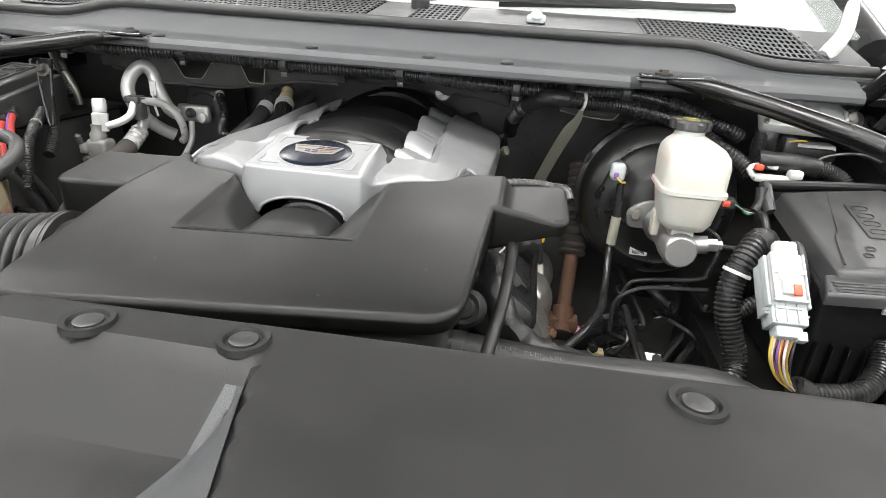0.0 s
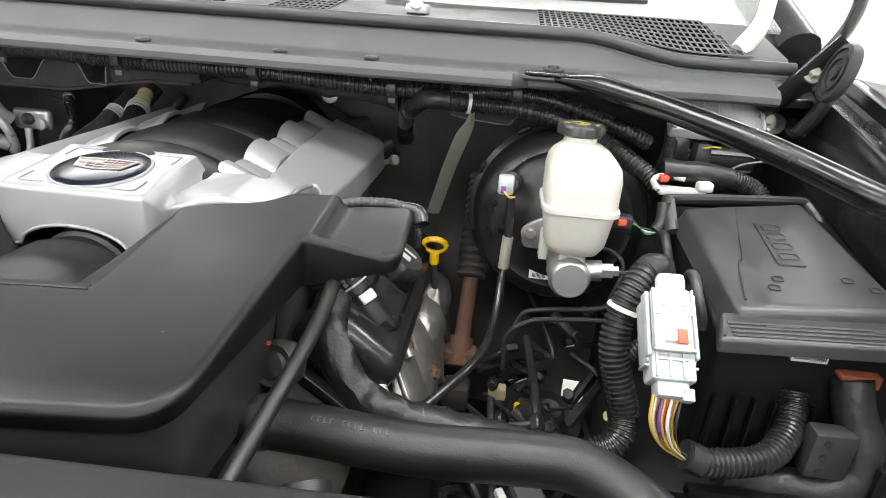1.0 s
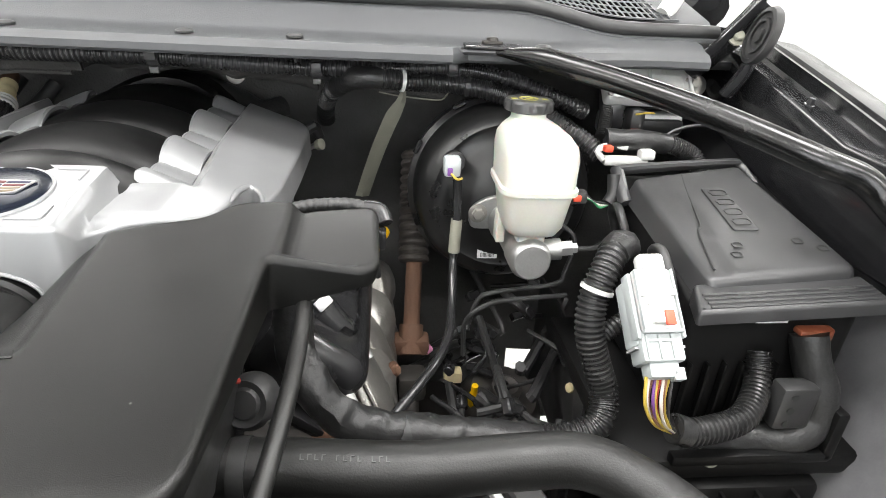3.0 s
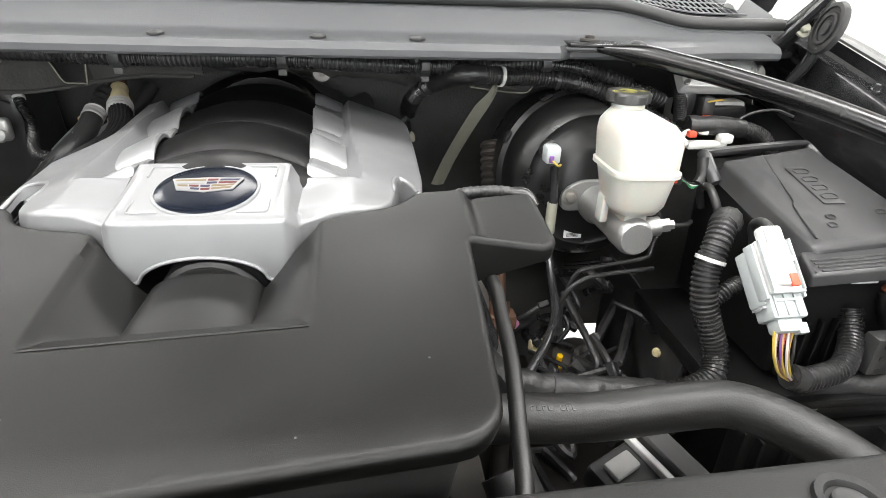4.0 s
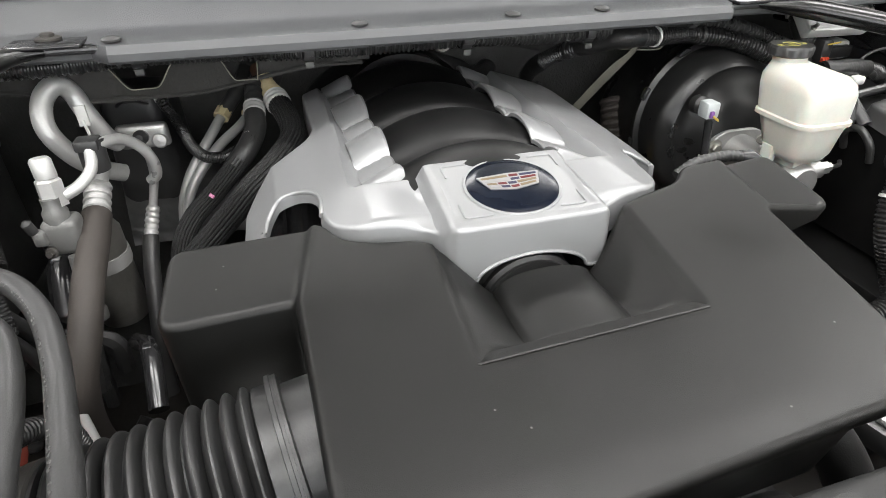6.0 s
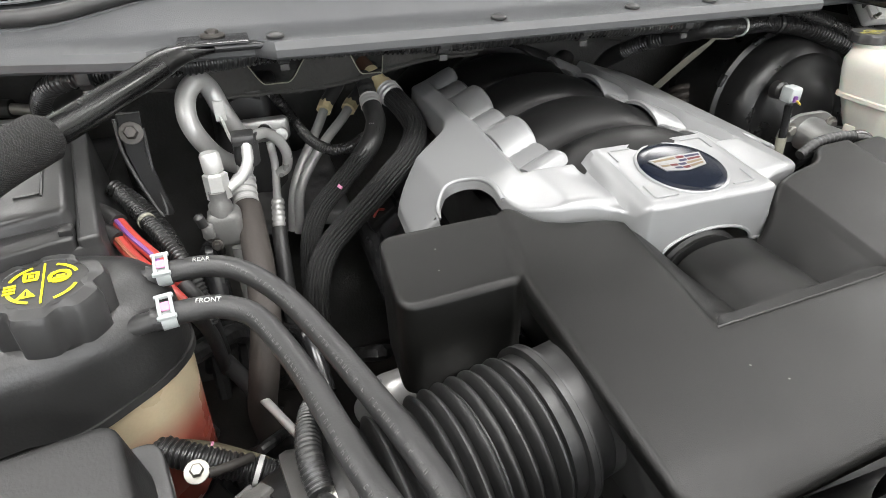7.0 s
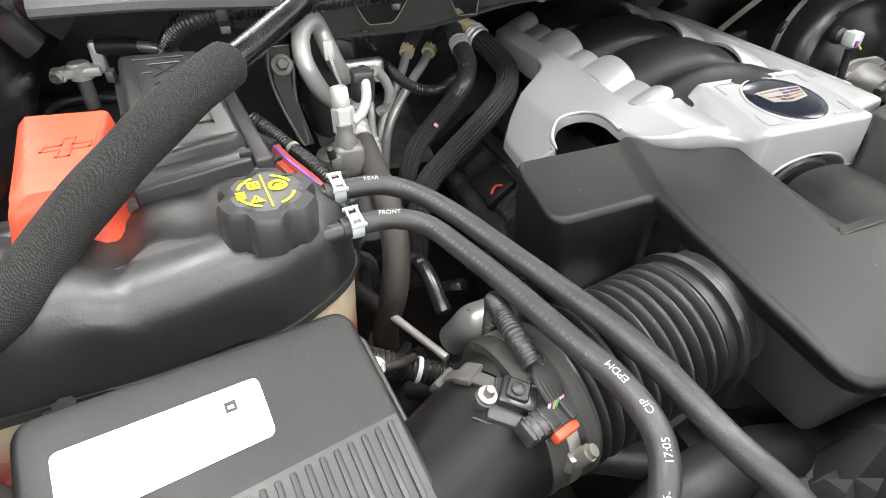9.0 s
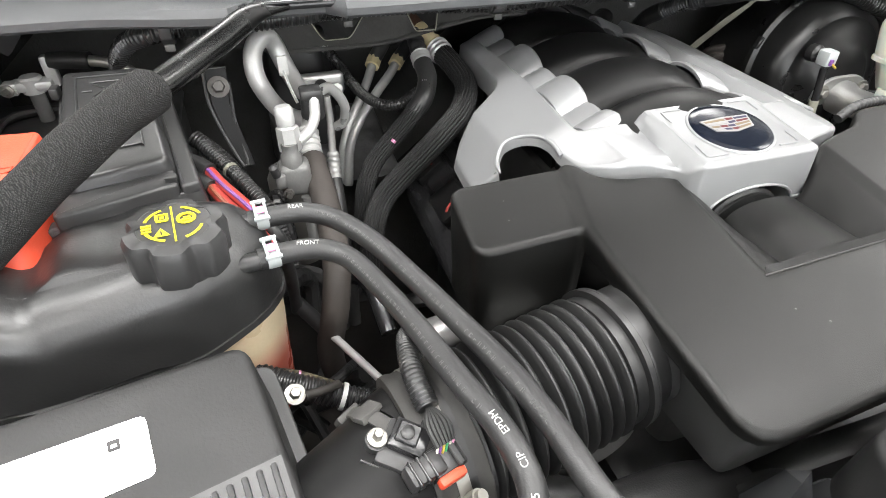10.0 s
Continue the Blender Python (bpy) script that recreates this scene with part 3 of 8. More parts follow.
for i in range(57):
    x = -0.70 + 1.40 * i / 56
    z = seal_z(x)
    e = smooth(0.55, 0.68, abs(x))
    rings.append([(x, y, zz) for y, zz in ((1.024, z - 0.008), (1.045, z - 0.002), (1.06, 1.392 - 0.017 * smooth(0.43, 0.60, abs(x))), (1.20, 1.414), (1.225, 1.410 - 0.01 * e))])
bm = loft(rings, closed=False)
r = bmesh.ops.extrude_face_region(bm, geom=list(bm.faces))
bmesh.ops.translate(bm, verts=[g for g in r["geom"] if isinstance(g, bmesh.types.BMVert)], vec=(0, 0, -0.004))
part("rear_panel", bm, "cowl", cowl)
part("edge_seal", tube([(x, 1.023 + cowl_y(x) * 0.6, seal_z(x)) for x in [-0.70 + 0.05 * k for k in range(29)]], 0.0085, 10, 0.012), "rubber", cowl, "black rubber edge seal")
part("inner_seal", tube([(x, 1.040, seal_z(x) + 0.002) for x in [-0.70 + 0.05 * k for k in range(29)]], 0.004, 8, 0.012), "rubber", cowl)
for px in (0.075, 0.188, -0.10, -0.345, 0.46):
    part("push_pin", lathe([(0.009, 0.0), (0.009, 0.0018), (0.006, 0.0035), (0.001, 0.004)], (px, 0.962, 1.3435), (0, -0.05, 1), 20), "satin", cowl)
    part("pin_tail", lathe([(0.003, 0.0), (0.004, -0.012), (0.001, -0.018)], (px, 0.962, 1.335), (0, 0, 1), 8), "satin", cowl)


def rear_z(x, y):
    """Height of the panel behind the seal, which sinks towards both ends."""
    return 1.392 - 0.017 * smooth(0.43, 0.60, abs(x)) * max(0.0, min(1.0, (1.20 - y) / 0.14)) + (y - 1.06) * 0.157


def vent(x0, x1, taper):
    """A moulded grille block: flat black sheet painted as the shade of the openings, long bars and cross bars."""
    y0, y1 = 1.054, 1.198
    steps = 24

    def strip(xa, xb, ya, yb, za, zb):
        """A low bar laid along the panel, bent with it."""
        rings = []
        for i in range(steps + 1):
            x = xa + (xb - xa) * i / steps
            rings.append([(x, ya, rear_z(x, ya) + za), (x, yb, rear_z(x, yb) + za), (x, yb, rear_z(x, yb) + zb), (x, ya, rear_z(x, ya) + zb)])
        return loft(rings)
    part("vent_well", strip(x0, x1 - taper, y0, y1, -0.001, 0.0012), "ventshade", cowl)
    n = 7
    for k in range(n + 1):
        y = y0 + (y1 - y0) * k / n
        part("grille_bar", strip(x0, x1 - taper * k / n, y - 0.0026, y + 0.0026, 0.0005, 0.0022), "cowl", cowl)
    cols = int((x1 - x0) / 0.0085)
    bms = []
    for c in range(cols + 1):
        x = x0 + (x1 - x0) * c / cols
        ye = y1 if x <= x1 - taper else y0 + (y1 - y0) * (x1 - x) / max(taper, 1e-6)
        if ye - y0 > 0.004:
            b = box((x - 0.0011, y0, 0.0005), (x + 0.0011, ye, 0.0021))
            for v in b.verts:
                v.co.z += rear_z(v.co.x, v.co.y)
            bms.append(b)
    tagged(part("grille_mesh", join(*bms), "cowl", cowl), kind="stuff")


vent(0.385, 0.655, 0.03)
vent(0.02, 0.10, 0.0)
vent(-0.38, -0.05, 0.0)
vent(-0.66, -0.45, 0.0)
part("washer_nozzle", join(box((0.205, 1.08, 1.397), (0.235, 1.115, 1.410), 0.004), lathe([(0.009, 0), (0.009, 0.004), (0.005, 0.006)], (0.22, 1.085, 1.407), (0, -0.6, 0.7), 14)), "grey", cowl)
# white bar modelled in place of a light reflection by the fender
part("end_cap", tube([(0.645, 1.08, 1.378), (0.672, 1.10, 1.412), (0.69, 1.14, 1.45)], 0.016, 10, 0.01, flat=0.6), "white", cowl, "pale slanted bar in place of a light reflection at the fender")
for s in (-1, 1):
    part("brace_foot", box((s * 0.405 - 0.05, 0.956, 1.333), (s * 0.405 + 0.05, 1.0, 1.3400), 0.002), "gloss", cowl)
for x0, x1 in ((0.02, 0.55), (-0.62, -0.02)):
    w = thing("wiper_arm", (x0, 1.17, 1.415), "black windscreen wiper arm resting on the glass", "wiper", "wipers")
    part("arm", tube([(x0, 1.165, 1.425), (x0 + 0.1, 1.19, 1.432), (x1, 1.235, 1.440)], 0.008, 8, 0.02, flat=0.6), "satin", w)
    part("pivot_cap", lathe([(0.016, 0.0), (0.016, 0.016), (0.01, 0.022), (0.002, 0.024)], (x0, 1.16, 1.405), (0, -0.2, 1), 20), "satin", w)
    part("blade", tube([(x0 + 0.13, 1.212, 1.4235), (x1, 1.247, 1.443)], 0.006, 6, 0.03), "rubber", w)

# insulation flap hanging below the cowl, with two cut-outs
fl = thing("insulation_flap", (-0.12, 1.05, 1.27), "black felt insulation flap with two pale-edged cut-outs", "insulation")
def flap_top(x):
    z = 1.302
    z -= 0.030 * (smooth(-0.385, -0.360, x) - smooth(-0.335, -0.305, x))
    z -= 0.029 * (smooth(-0.262, -0.243, x) - smooth(-0.2185, -0.2155, x))
    return z
def flap_low(x):
    return 1.263 + 0.012 * smooth(-0.30, -0.20, x) + 0.018 * smooth(-0.40, -0.5, x) + 0.010 * smooth(-0.235, -0.14, x)
cols = 150
bm = bmesh.new()
a = [bm.verts.new((-0.52 + 0.44 * i / cols, 1.048 + 0.003 * noise.noise(Vector((i * 0.13, 0, 0))), flap_top(-0.52 + 0.44 * i / cols))) for i in range(cols + 1)]
b = [bm.verts.new((-0.52 + 0.44 * i / cols, 1.052 + 0.008 * noise.noise(Vector((i * 0.09, 5, 0))), flap_low(-0.52 + 0.44 * i / cols))) for i in range(cols + 1)]
for i in range(cols):
    bm.faces.new((a[i], a[i + 1], b[i + 1], b[i]))
r = bmesh.ops.extrude_face_region(bm, geom=list(bm.faces))
bmesh.ops.translate(bm, verts=[g for g in r["geom"] if isinstance(g, bmesh.types.BMVert)], vec=(0, 0.005, 0))
part("felt_sheet", bm, "flapfelt", fl)
for x0, x1 in ((-0.385, -0.305), (-0.265, -0.214)):
    pts = [(x0 + (x1 - x0) * k / 20, 1.046, flap_top(x0 + (x1 - x0) * k / 20)) for k in range(21)]
    part("cut_edge", tube(pts, 0.0008, 6, 0.003), "strap", fl, "pale frayed cut edge")
part("low_edge", tube([(-0.5 + 0.41 * k / 40, 1.050, flap_low(-0.5 + 0.41 * k / 40) - 0.002) for k in range(41)], 0.003, 6, 0.008), "flapfelt", fl)

roll = thing("insulation_roll", (0.0, 1.09, 1.28), "crumpled black felt roll along the firewall under the conduit", "insulation")
part("felt_roll", wrinkled([(-0.17, 1.090, 1.288), (-0.10, 1.12, 1.292), (-0.02, 1.13, 1.291), (0.06, 1.135, 1.287), (0.13, 1.14, 1.279), (0.19, 1.145, 1.270)], 0.012, 16, 0.30, 45), "flapfelt", roll)
lug = thing("insulation_tab", (0.33, 1.075, 1.26), "dark felt tab with a pale frayed cut edge", "insulation")
part("felt_sheet", sheet((0.275, 1.086, 1.300), (0.275, 1.084, 1.268), (0.365, 1.084, 1.262), (0.372, 1.086, 1.300), 0.004), "flapfelt", lug)
part("cut_edge", tube([(0.276, 1.080, 1.268), (0.31, 1.080, 1.263), (0.355, 1.080, 1.260), (0.366, 1.080, 1.266), (0.371, 1.080, 1.276)], 0.0011, 6, 0.003), "strap", lug, "pale frayed cut edge")

# ---- radiator cover ----
rc = thing("radiator_cover", (0, 0.2, 1.15), "charcoal plastic radiator cover with push-in fasteners", "cover")


def rc_top(x, y):
    z = 1.196 - 0.02 * smooth(0.2, -0.3, y)
    # moulded hollow with a widening side wall
    f = max(0.0, 0.392 - y)
    side = (0.08 + 0.30 * f - x) / (0.014 + 0.45 * f)
    back = (0.404 - y) / 0.055
    d = max(0.0, min(1.0, side, back, (x + 0.42) / 0.06))
    return z - 0.040 * d


# thin panel in paler grey paints the light caught by the hollow's side
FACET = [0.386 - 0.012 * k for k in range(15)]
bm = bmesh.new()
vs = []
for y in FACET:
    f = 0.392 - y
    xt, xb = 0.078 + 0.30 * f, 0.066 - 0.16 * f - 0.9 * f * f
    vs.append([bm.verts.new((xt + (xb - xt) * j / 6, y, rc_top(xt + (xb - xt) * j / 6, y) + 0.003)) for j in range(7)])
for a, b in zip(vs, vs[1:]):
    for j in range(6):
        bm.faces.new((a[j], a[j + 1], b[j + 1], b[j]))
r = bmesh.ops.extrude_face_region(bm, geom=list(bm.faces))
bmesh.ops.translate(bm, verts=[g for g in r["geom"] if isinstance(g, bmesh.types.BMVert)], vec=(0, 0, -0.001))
part("side_facet", bm, "cowl", rc, "smooth side of the moulded hollow, paler grey as if lit")
rc_out = rounded([(-0.66, -0.33), (0.60, -0.33), (0.60, 0.40), (0.53, 0.46), (0.10, 0.447), (-0.135, 0.440), (-0.148, 0.40), (-0.19, 0.30), (-0.30, 0.22), (-0.66, 0.20)], 0.02)
part("panel", shell(rc_out, rc_top, 1.14, edge=0.006, draft=-0.004, grid=0.008), "radcover", rc, sharp=24)
for px, py in ((-0.049, 0.414), (0.061, 0.419), (0.352, 0.424)):
    pin = part("fastener_cup", lathe([(0.0185, -0.002), (0.0175, 0.003), (0.0135, 0.0025), (0.0115, -0.0015), (0.0105, -0.0018)], (px, py, rc_top(px, py) + 0.0005), (0, 0, 1), 32), "radcover", rc)
    part("fastener_cap", lathe([(0.0098, -0.002), (0.0096, 0.002), (0.008, 0.0028), (0.001, 0.0024)], (px, py, rc_top(px, py)), (0, 0, 1), 28), "satin", pin)
# radiator and fan shroud below it
rad = thing("radiator", (0, 0.40, 0.6), "dark radiator with black fan shroud behind the cover", "radiator")
part("core", box((-0.48, 0.30, 0.55), (0.48, 0.36, 1.12), 0.006), "grime", rad)
part("fan_shroud", join(box((-0.48, 0.362, 0.55), (0.48, 0.40, 0.60), 0.005), box((-0.48, 0.362, 1.07), (0.48, 0.40, 1.135), 0.008), box((-0.48, 0.362, 0.6), (-0.42, 0.4, 1.07)), box((0.42, 0.362, 0.6), (0.48, 0.4, 1.07))), "satin", rad)
for fx in (-0.22, 0.24):
    fan = part("fan", join(lathe([(0.05, 0), (0.05, 0.03), (0.03, 0.035)], (fx, 0.405, 0.85), (0, 1, 0), 24),
                           *[box((-0.02, 0.0, 0.0), (0.02, 0.15, 0.004), 0, 1, Matrix.Translation((fx, 0.42, 0.85)) @ pose(0, 0, 0, 90, 0, 0) @ pose(0, 0, 0, 0, 0, 72 * k) @ pose(0, 0.045, 0, 0, 25, 0)) for k in range(5)]), "satin", rad)

# ---- engine ----
eng = thing("engine_block", (0, 0.85, 0.6), "dark dusty engine block and cylinder heads", "engine")
part("block", box((-0.20, 0.52, 0.55), (0.20, 1.12, 1.0), 0.02), "satin", eng)
for s in (-1, 1):
    hm = Matrix.Translation((s * 0.205, 0.86, 1.035)) @ pose(0, 0, 0, 0, s * 38, 0)
    part("cylinder_head", box((-0.075, -0.25, -0.14), (0.07, 0.24, -0.035), 0.01, 2, hm), "grime", eng)
part("front_cover", box((-0.14, 0.49, 0.6), (0.14, 0.53, 1.02), 0.02), "satin", eng)
part("valley", box((-0.15, 0.56, 1.0), (0.15, 1.14, 1.16), 0.02), "dark", eng)
# belt drive at the front
for px, py, pz, pr in ((0.10, 0.50, 1.05, 0.045), (-0.1, 0.50, 0.98, 0.06), (0.0, 0.49, 0.82, 0.09), (0.2, 0.50, 0.93, 0.04)):
    part("pulley", lathe([(0.012, -0.035), (pr, -0.034), (pr, -0.025), (pr * 0.93, -0.022), (pr * 0.93, -0.008), (pr, -0.004), (pr, 0.0), (0.012, 0.001)], (px, py, pz), (0, 1, 0), 36), "satin", eng)
part("oil_sensor", lathe([(0.020, 0), (0.021, 0.016), (0.017, 0.022), (0.012, 0.020), (0.010, 0.023), (0.002, 0.024)], (0.190, 0.655, 1.115), (-0.2, -1, 0.5), 24), "satin", eng)
part("red_mark", box((0.181, 0.635, 1.143), (0.186, 0.639, 1.146), 0.001), "wire_red", eng)
for s in (-1, 1):
    vc = thing("valve_cover", (s * 0.22, 0.86, 1.05), "satin black valve cover over the cylinder head", "valve cover", "valve covers")
    hm = Matrix.Translation((s * 0.205, 0.86, 1.045)) @ pose(0, 0, 0, 0, s * 38, 0)
    y0 = -0.10 if s > 0 else -0.22
    part("cover", box((-0.06, y0, -0.035), (0.06, 0.27, 0.045), 0.024, 5, hm), "gloss", vc)
    part("flange", box((-0.07, y0 - 0.01, -0.045), (0.068, 0.28, -0.030), 0.005, 2, hm), "gloss", vc)
    part("raised_rib", box((-0.02, y0 + 0.05, 0.040), (0.03, 0.2, 0.052), 0.010, 3, hm), "gloss", vc)
    for k in range(4):
        part("flange_bolt", bolt_head(hm @ Vector((0.064, -0.08 + 0.11 * k, -0.034)), hm.to_3x3() @ Vector((0, 0, 1)), 0.005, 0.007), "zinc", vc)
    for k in (range(4) if s < 0 else (2, 3)):
        coil = part("ignition_coil", box((-0.024, -0.19 + 0.11 * k, 0.044), (0.024, -0.125 + 0.11 * k, 0.062), 0.006, 2, hm), "runner", vc)
        if s < 0 and k > 1:
            part("coil_lock", tube([hm @ Vector((-0.010, -0.18 + 0.11 * k, 0.063)), hm @ Vector((0.0, -0.175 + 0.11 * k, 0.065)), hm @ Vector((0.008, -0.182 + 0.11 * k, 0.063))], 0.0018, 6), "wire_red", coil)
# oil filler neck and cap
of = thing("oil_filler", (0.213, 0.80, 1.08), "black oil filler neck with white print", "oil filler")
oa = Vector((0.2150, 0.822, 1.092))
od = Vector((-0.62, 0.10, 0.78)).normalized()
part("neck", lathe([(0.021, -0.030), (0.021, -0.004), (0.0172, -0.002), (0.0172, 0.010), (0.0198, 0.012), (0.0200, 0.060), (0.0215, 0.062), (0.0215, 0.075), (0.018, 0.078)], oa, od, 32), "gloss", of)
part("white_ring", lathe([(0.0203, 0.0205), (0.0203, 0.0228), (0.0199, 0.0228)], oa, od, 32), "print", of)
nn = Vector((0.30, -0.80, 0.50))
nn = (nn - od * nn.dot(od)).normalized()
side_ = od.cross(nn) if od.cross(nn).x > 0 else nn.cross(od)
part("collar", box((-0.009, -0.006, -0.003), (0.009, 0.006, 0.003), 0.002, 2, frame_pose(oa + od * 0.003 + nn * 0.018 + side_ * 0.006, side_, nn)), "paper", of, "white plastic collar clip")
letters("L", 0.0140, frame_pose(oa + od * 0.033 + nn * 0.0200 + side_ * 0.005, side_, nn), "print", of)
letters("ENG", 0.0062, frame_pose(oa + od * 0.031 + nn * 0.0190 - side_ * 0.0065, od, nn - side_ * 0.4), "print", of)
dx = thing("filler_plug", (0.225, 0.91, 1.10), "black ribbed oil filler plug with white printed marks", "plug")
part("cap", lathe([(0.026, -0.02), (0.028, -0.005), (0.028, 0.006), (0.024, 0.012), (0.002, 0.0125)], (0.243, 0.915, 1.105), (0.6, -0.1, 0.8), 30, lambda a, r, h: 1 + 0.05 * math.cos(9 * a) * (h > -0.01) * (h < 0.01)), "satin", dx)
cm = frame_pose(Vector((0.243, 0.915, 1.105)) + Vector((0.6, -0.1, 0.8)).normalized() * 0.0132, (1, 0, -0.7), (0.6, -0.1, 0.8))
part("print_mark", join(box((-0.012, 0.004, 0), (0.012, 0.009, 0.0004), 0, 1, cm), box((-0.008, -0.012, 0), (0.006, -0.002, 0.0004), 0, 1, cm)), "print", dx)
dip = thing("dipstick", (0.274, 1.0, 1.0), "yellow ring-handled oil dipstick in a steel tube", "dipstick")
da = Vector((0.272, 1.03, 1.085))
part("ring", tube([da + Vector((0.017 * math.cos(a), -0.005 * math.sin(a), 0.012 * math.sin(a))) for a in [2 * math.pi * k / 16 for k in range(17)]], 0.0045, 8, 0.004, flat=0.7), "dipyellow", dip)
part("stem", tube([da + Vector((0, 0.002, -0.012)), da + Vector((0.0, 0.004, -0.03))], 0.007, 10), "dipyellow", dip)
part("tube", tube([da + Vector((0, 0.004, -0.03)), da + Vector((0.005, 0.0, -0.1)), da + Vector((0.0, -0.03, -0.3))], 0.005, 8, 0.02), "satin", dip)

# exhaust manifold with pressed heat shield
ex = thing("exhaust_manifold", (0.30, 0.88, 0.9), "rusty exhaust manifold under a dull crinkled heat shield", "exhaust manifold")
PETALS = ((0.868, 0.066), (0.952, 0.062), (1.036, 0.060), (1.12, 0.056))
for k, (py, half) in enumerate(PETALS):
    bm = bmesh.new()
    rows = []
    for i in range(25):
        v = -1 + 2 * i / 24
        row = []
        for j in range(13):
            f = j / 12
            swell = math.sqrt(max(0.0, 1 - v * v))
            lift = 0.024 * swell * math.sin(math.pi * (0.12 + 0.80 * f)) - 0.006 * v
            x = 0.246 + 0.052 * f + 0.80 * lift + 0.0015 * noise.noise(Vector((v * 5, f * 5, k)))
            z = 1.012 - 0.105 * f + 0.60 * lift + 0.0020 * noise.noise(Vector((v * 6, f * 6, k + 9)))
            row.append(bm.verts.new((x, py + half * v * (0.72 + 0.28 * math.sin(math.pi * f)) - 0.055 * f, z)))
        rows.append(row)
    for a, b in zip(rows, rows[1:]):
        for j in range(12):
            bm.faces.new((a[j], a[j + 1], b[j + 1], b[j]))
    rim = [Vector(rows[1][j].co) + Vector((0.002, -0.001, 0.002)) for j in range(0, 13, 2)]
    r = bmesh.ops.extrude_face_region(bm, geom=list(bm.faces))
    bmesh.ops.translate(bm, verts=[g for g in r["geom"] if isinstance(g, bmesh.types.BMVert)], vec=(-0.002, 0, -0.001))
    part("heat_shield_petal", bm, "shield", ex)
    part("rolled_edge", tube(rim, 0.0032, 8, 0.006), "shield", ex)
for k, (cx, cy, cz, wide, tall) in enumerate(((0.268, 1.040, 0.996, 0.034, 0.048), (0.264, 0.962, 0.985, 0.038, 0.050), (0.258, 0.850, 0.972, 0.044, 0.046))):
    m = frame_pose(Vector((cx, cy, cz)), (0.86, 0.42, -0.25), (0.42, -0.62, 0.66))
    bm = bmesh.new()
    rings = []
    for i in range(9):
        f = 1.0 - i / 8.6
        rings.append([bm.verts.new(m @ Vector((wide * f * math.cos(t) * (1 + 0.16 * math.sin(t)), tall * f * math.sin(t), 0.024 * (1 - f * f) + 0.010 * f * math.cos(t + 0.6) + 0.003 * noise.noise(Vector((f * 4 * math.cos(t), f * 4 * math.sin(t), k * 5)))))) for t in [2 * math.pi * j / 28 for j in range(28)]])
    for a, b in zip(rings, rings[1:]):
        for j in range(28):
            bm.faces.new((a[j], a[(j + 1) % 28], b[(j + 1) % 28], b[j]))
    bm.faces.new(rings[-1])
    rim = [Vector(v.co) for v in rings[0][8:21]]
    part("heat_shield_scoop", bm, "shield", ex)
    part("scoop_fin", tube(rim, 0.0036, 8, 0.006, flat=0.6), "shield", ex)
part("manifold_pipe", tube([(0.235, 0.74, 0.97), (0.25, 0.85, 0.91), (0.262, 1.05, 0.86), (0.28, 1.15, 0.7)], 0.028, 14, 0.01), "rust", ex)
part("spark_boot", tube([(0.243, 0.775, 1.03), (0.256, 0.760, 1.012)], 0.007, 12), "alu", ex)
part("spark_boot", tube([(0.256, 0.855, 1.03), (0.270, 0.842, 1.012)], 0.006, 12), "cast", ex)
part("shield_bolt", bolt_head((0.296, 0.868, 0.975), (1, -0.6, 0.4)), "rust", ex)

# steering shaft
st = thing("steering_shaft", (0.33, 1.0, 0.9), "steering shaft with rusty joint and brown rubber boot", "steering shaft")
part("boot", tube([(0.332, 1.14, 1.17), (0.330, 1.10, 1.10), (0.328, 1.05, 1.03)], 0.023, 16, 0.004, ribs(0.012, 0.15)), "brownboot", st)
part("shaft", tube([(0.329, 1.05, 1.03), (0.325, 1.0, 0.95)], 0.012, 12), "rust", st)
part("yoke", join(tube([(0.325, 1.0, 0.955), (0.323, 0.975, 0.92)], 0.018, 10), box((0.30, 0.97, 0.92), (0.35, 1.0, 0.945), 0.005)), "rust", st)
part("lower_joint", join(box((0.305, 0.93, 0.87), (0.345, 0.97, 0.91), 0.008), tube([(0.323, 0.95, 0.88), (0.32, 0.9, 0.80), (0.31, 0.85, 0.7)], 0.014, 10)), "grime", st)
part("paint_mark", tube([(0.3445, 0.975, 0.925), (0.352, 0.982, 0.927)], 0.006, 8), "pink", st)

# ---- intake manifold runners ----
def eng_x(y):
    return -0.008 - 0.04 * (y - 0.73)


im = thing("intake_manifold", (-0.02, 0.95, 1.16), "satin black ribbed intake manifold between silver cover wings", "intake manifold")
RUN_Y = [1.105, 1.003, 0.902, 0.800]
for y in [1.207] + RUN_Y:
    apex = 1.257 + 0.018 * (y - 0.80)
    rings = []
    for i in range(45):
        f = -1.12 + 2.24 * i / 44
        u = 0.108 * f
        top = apex - 0.044 * f * f
        lean = Vector((0.40 * f, 0, 1)).normalized()
        ring = []
        for j in range(29):
            v = -1 + 2 * j / 28
            h = 0.026 * (1 - v * v) ** 0.55
            ring.append(Vector((eng_x(y) + u, y + 0.0508 * v, top - 0.026)) + lean * h)
        for v in (0.98, 0.0, -0.98):
            ring.append(Vector((eng_x(y) + u, y + 0.0508 * v, top - 0.052)))
        rings.append(ring)
    part("runner", loft(rings), "runner", im, sharp=70)
part("plenum", box((-0.11, 0.80, 1.10), (0.085, 1.16, 1.19), 0.03, 3), "matte", im)
part("rear_wall", lathe([(0.10, 0), (0.10, 0.03), (0.06, 0.05), (0.01, 0.052)], (-0.022, 1.15, 1.165), (0, 1, 0), 28), "matte", im)

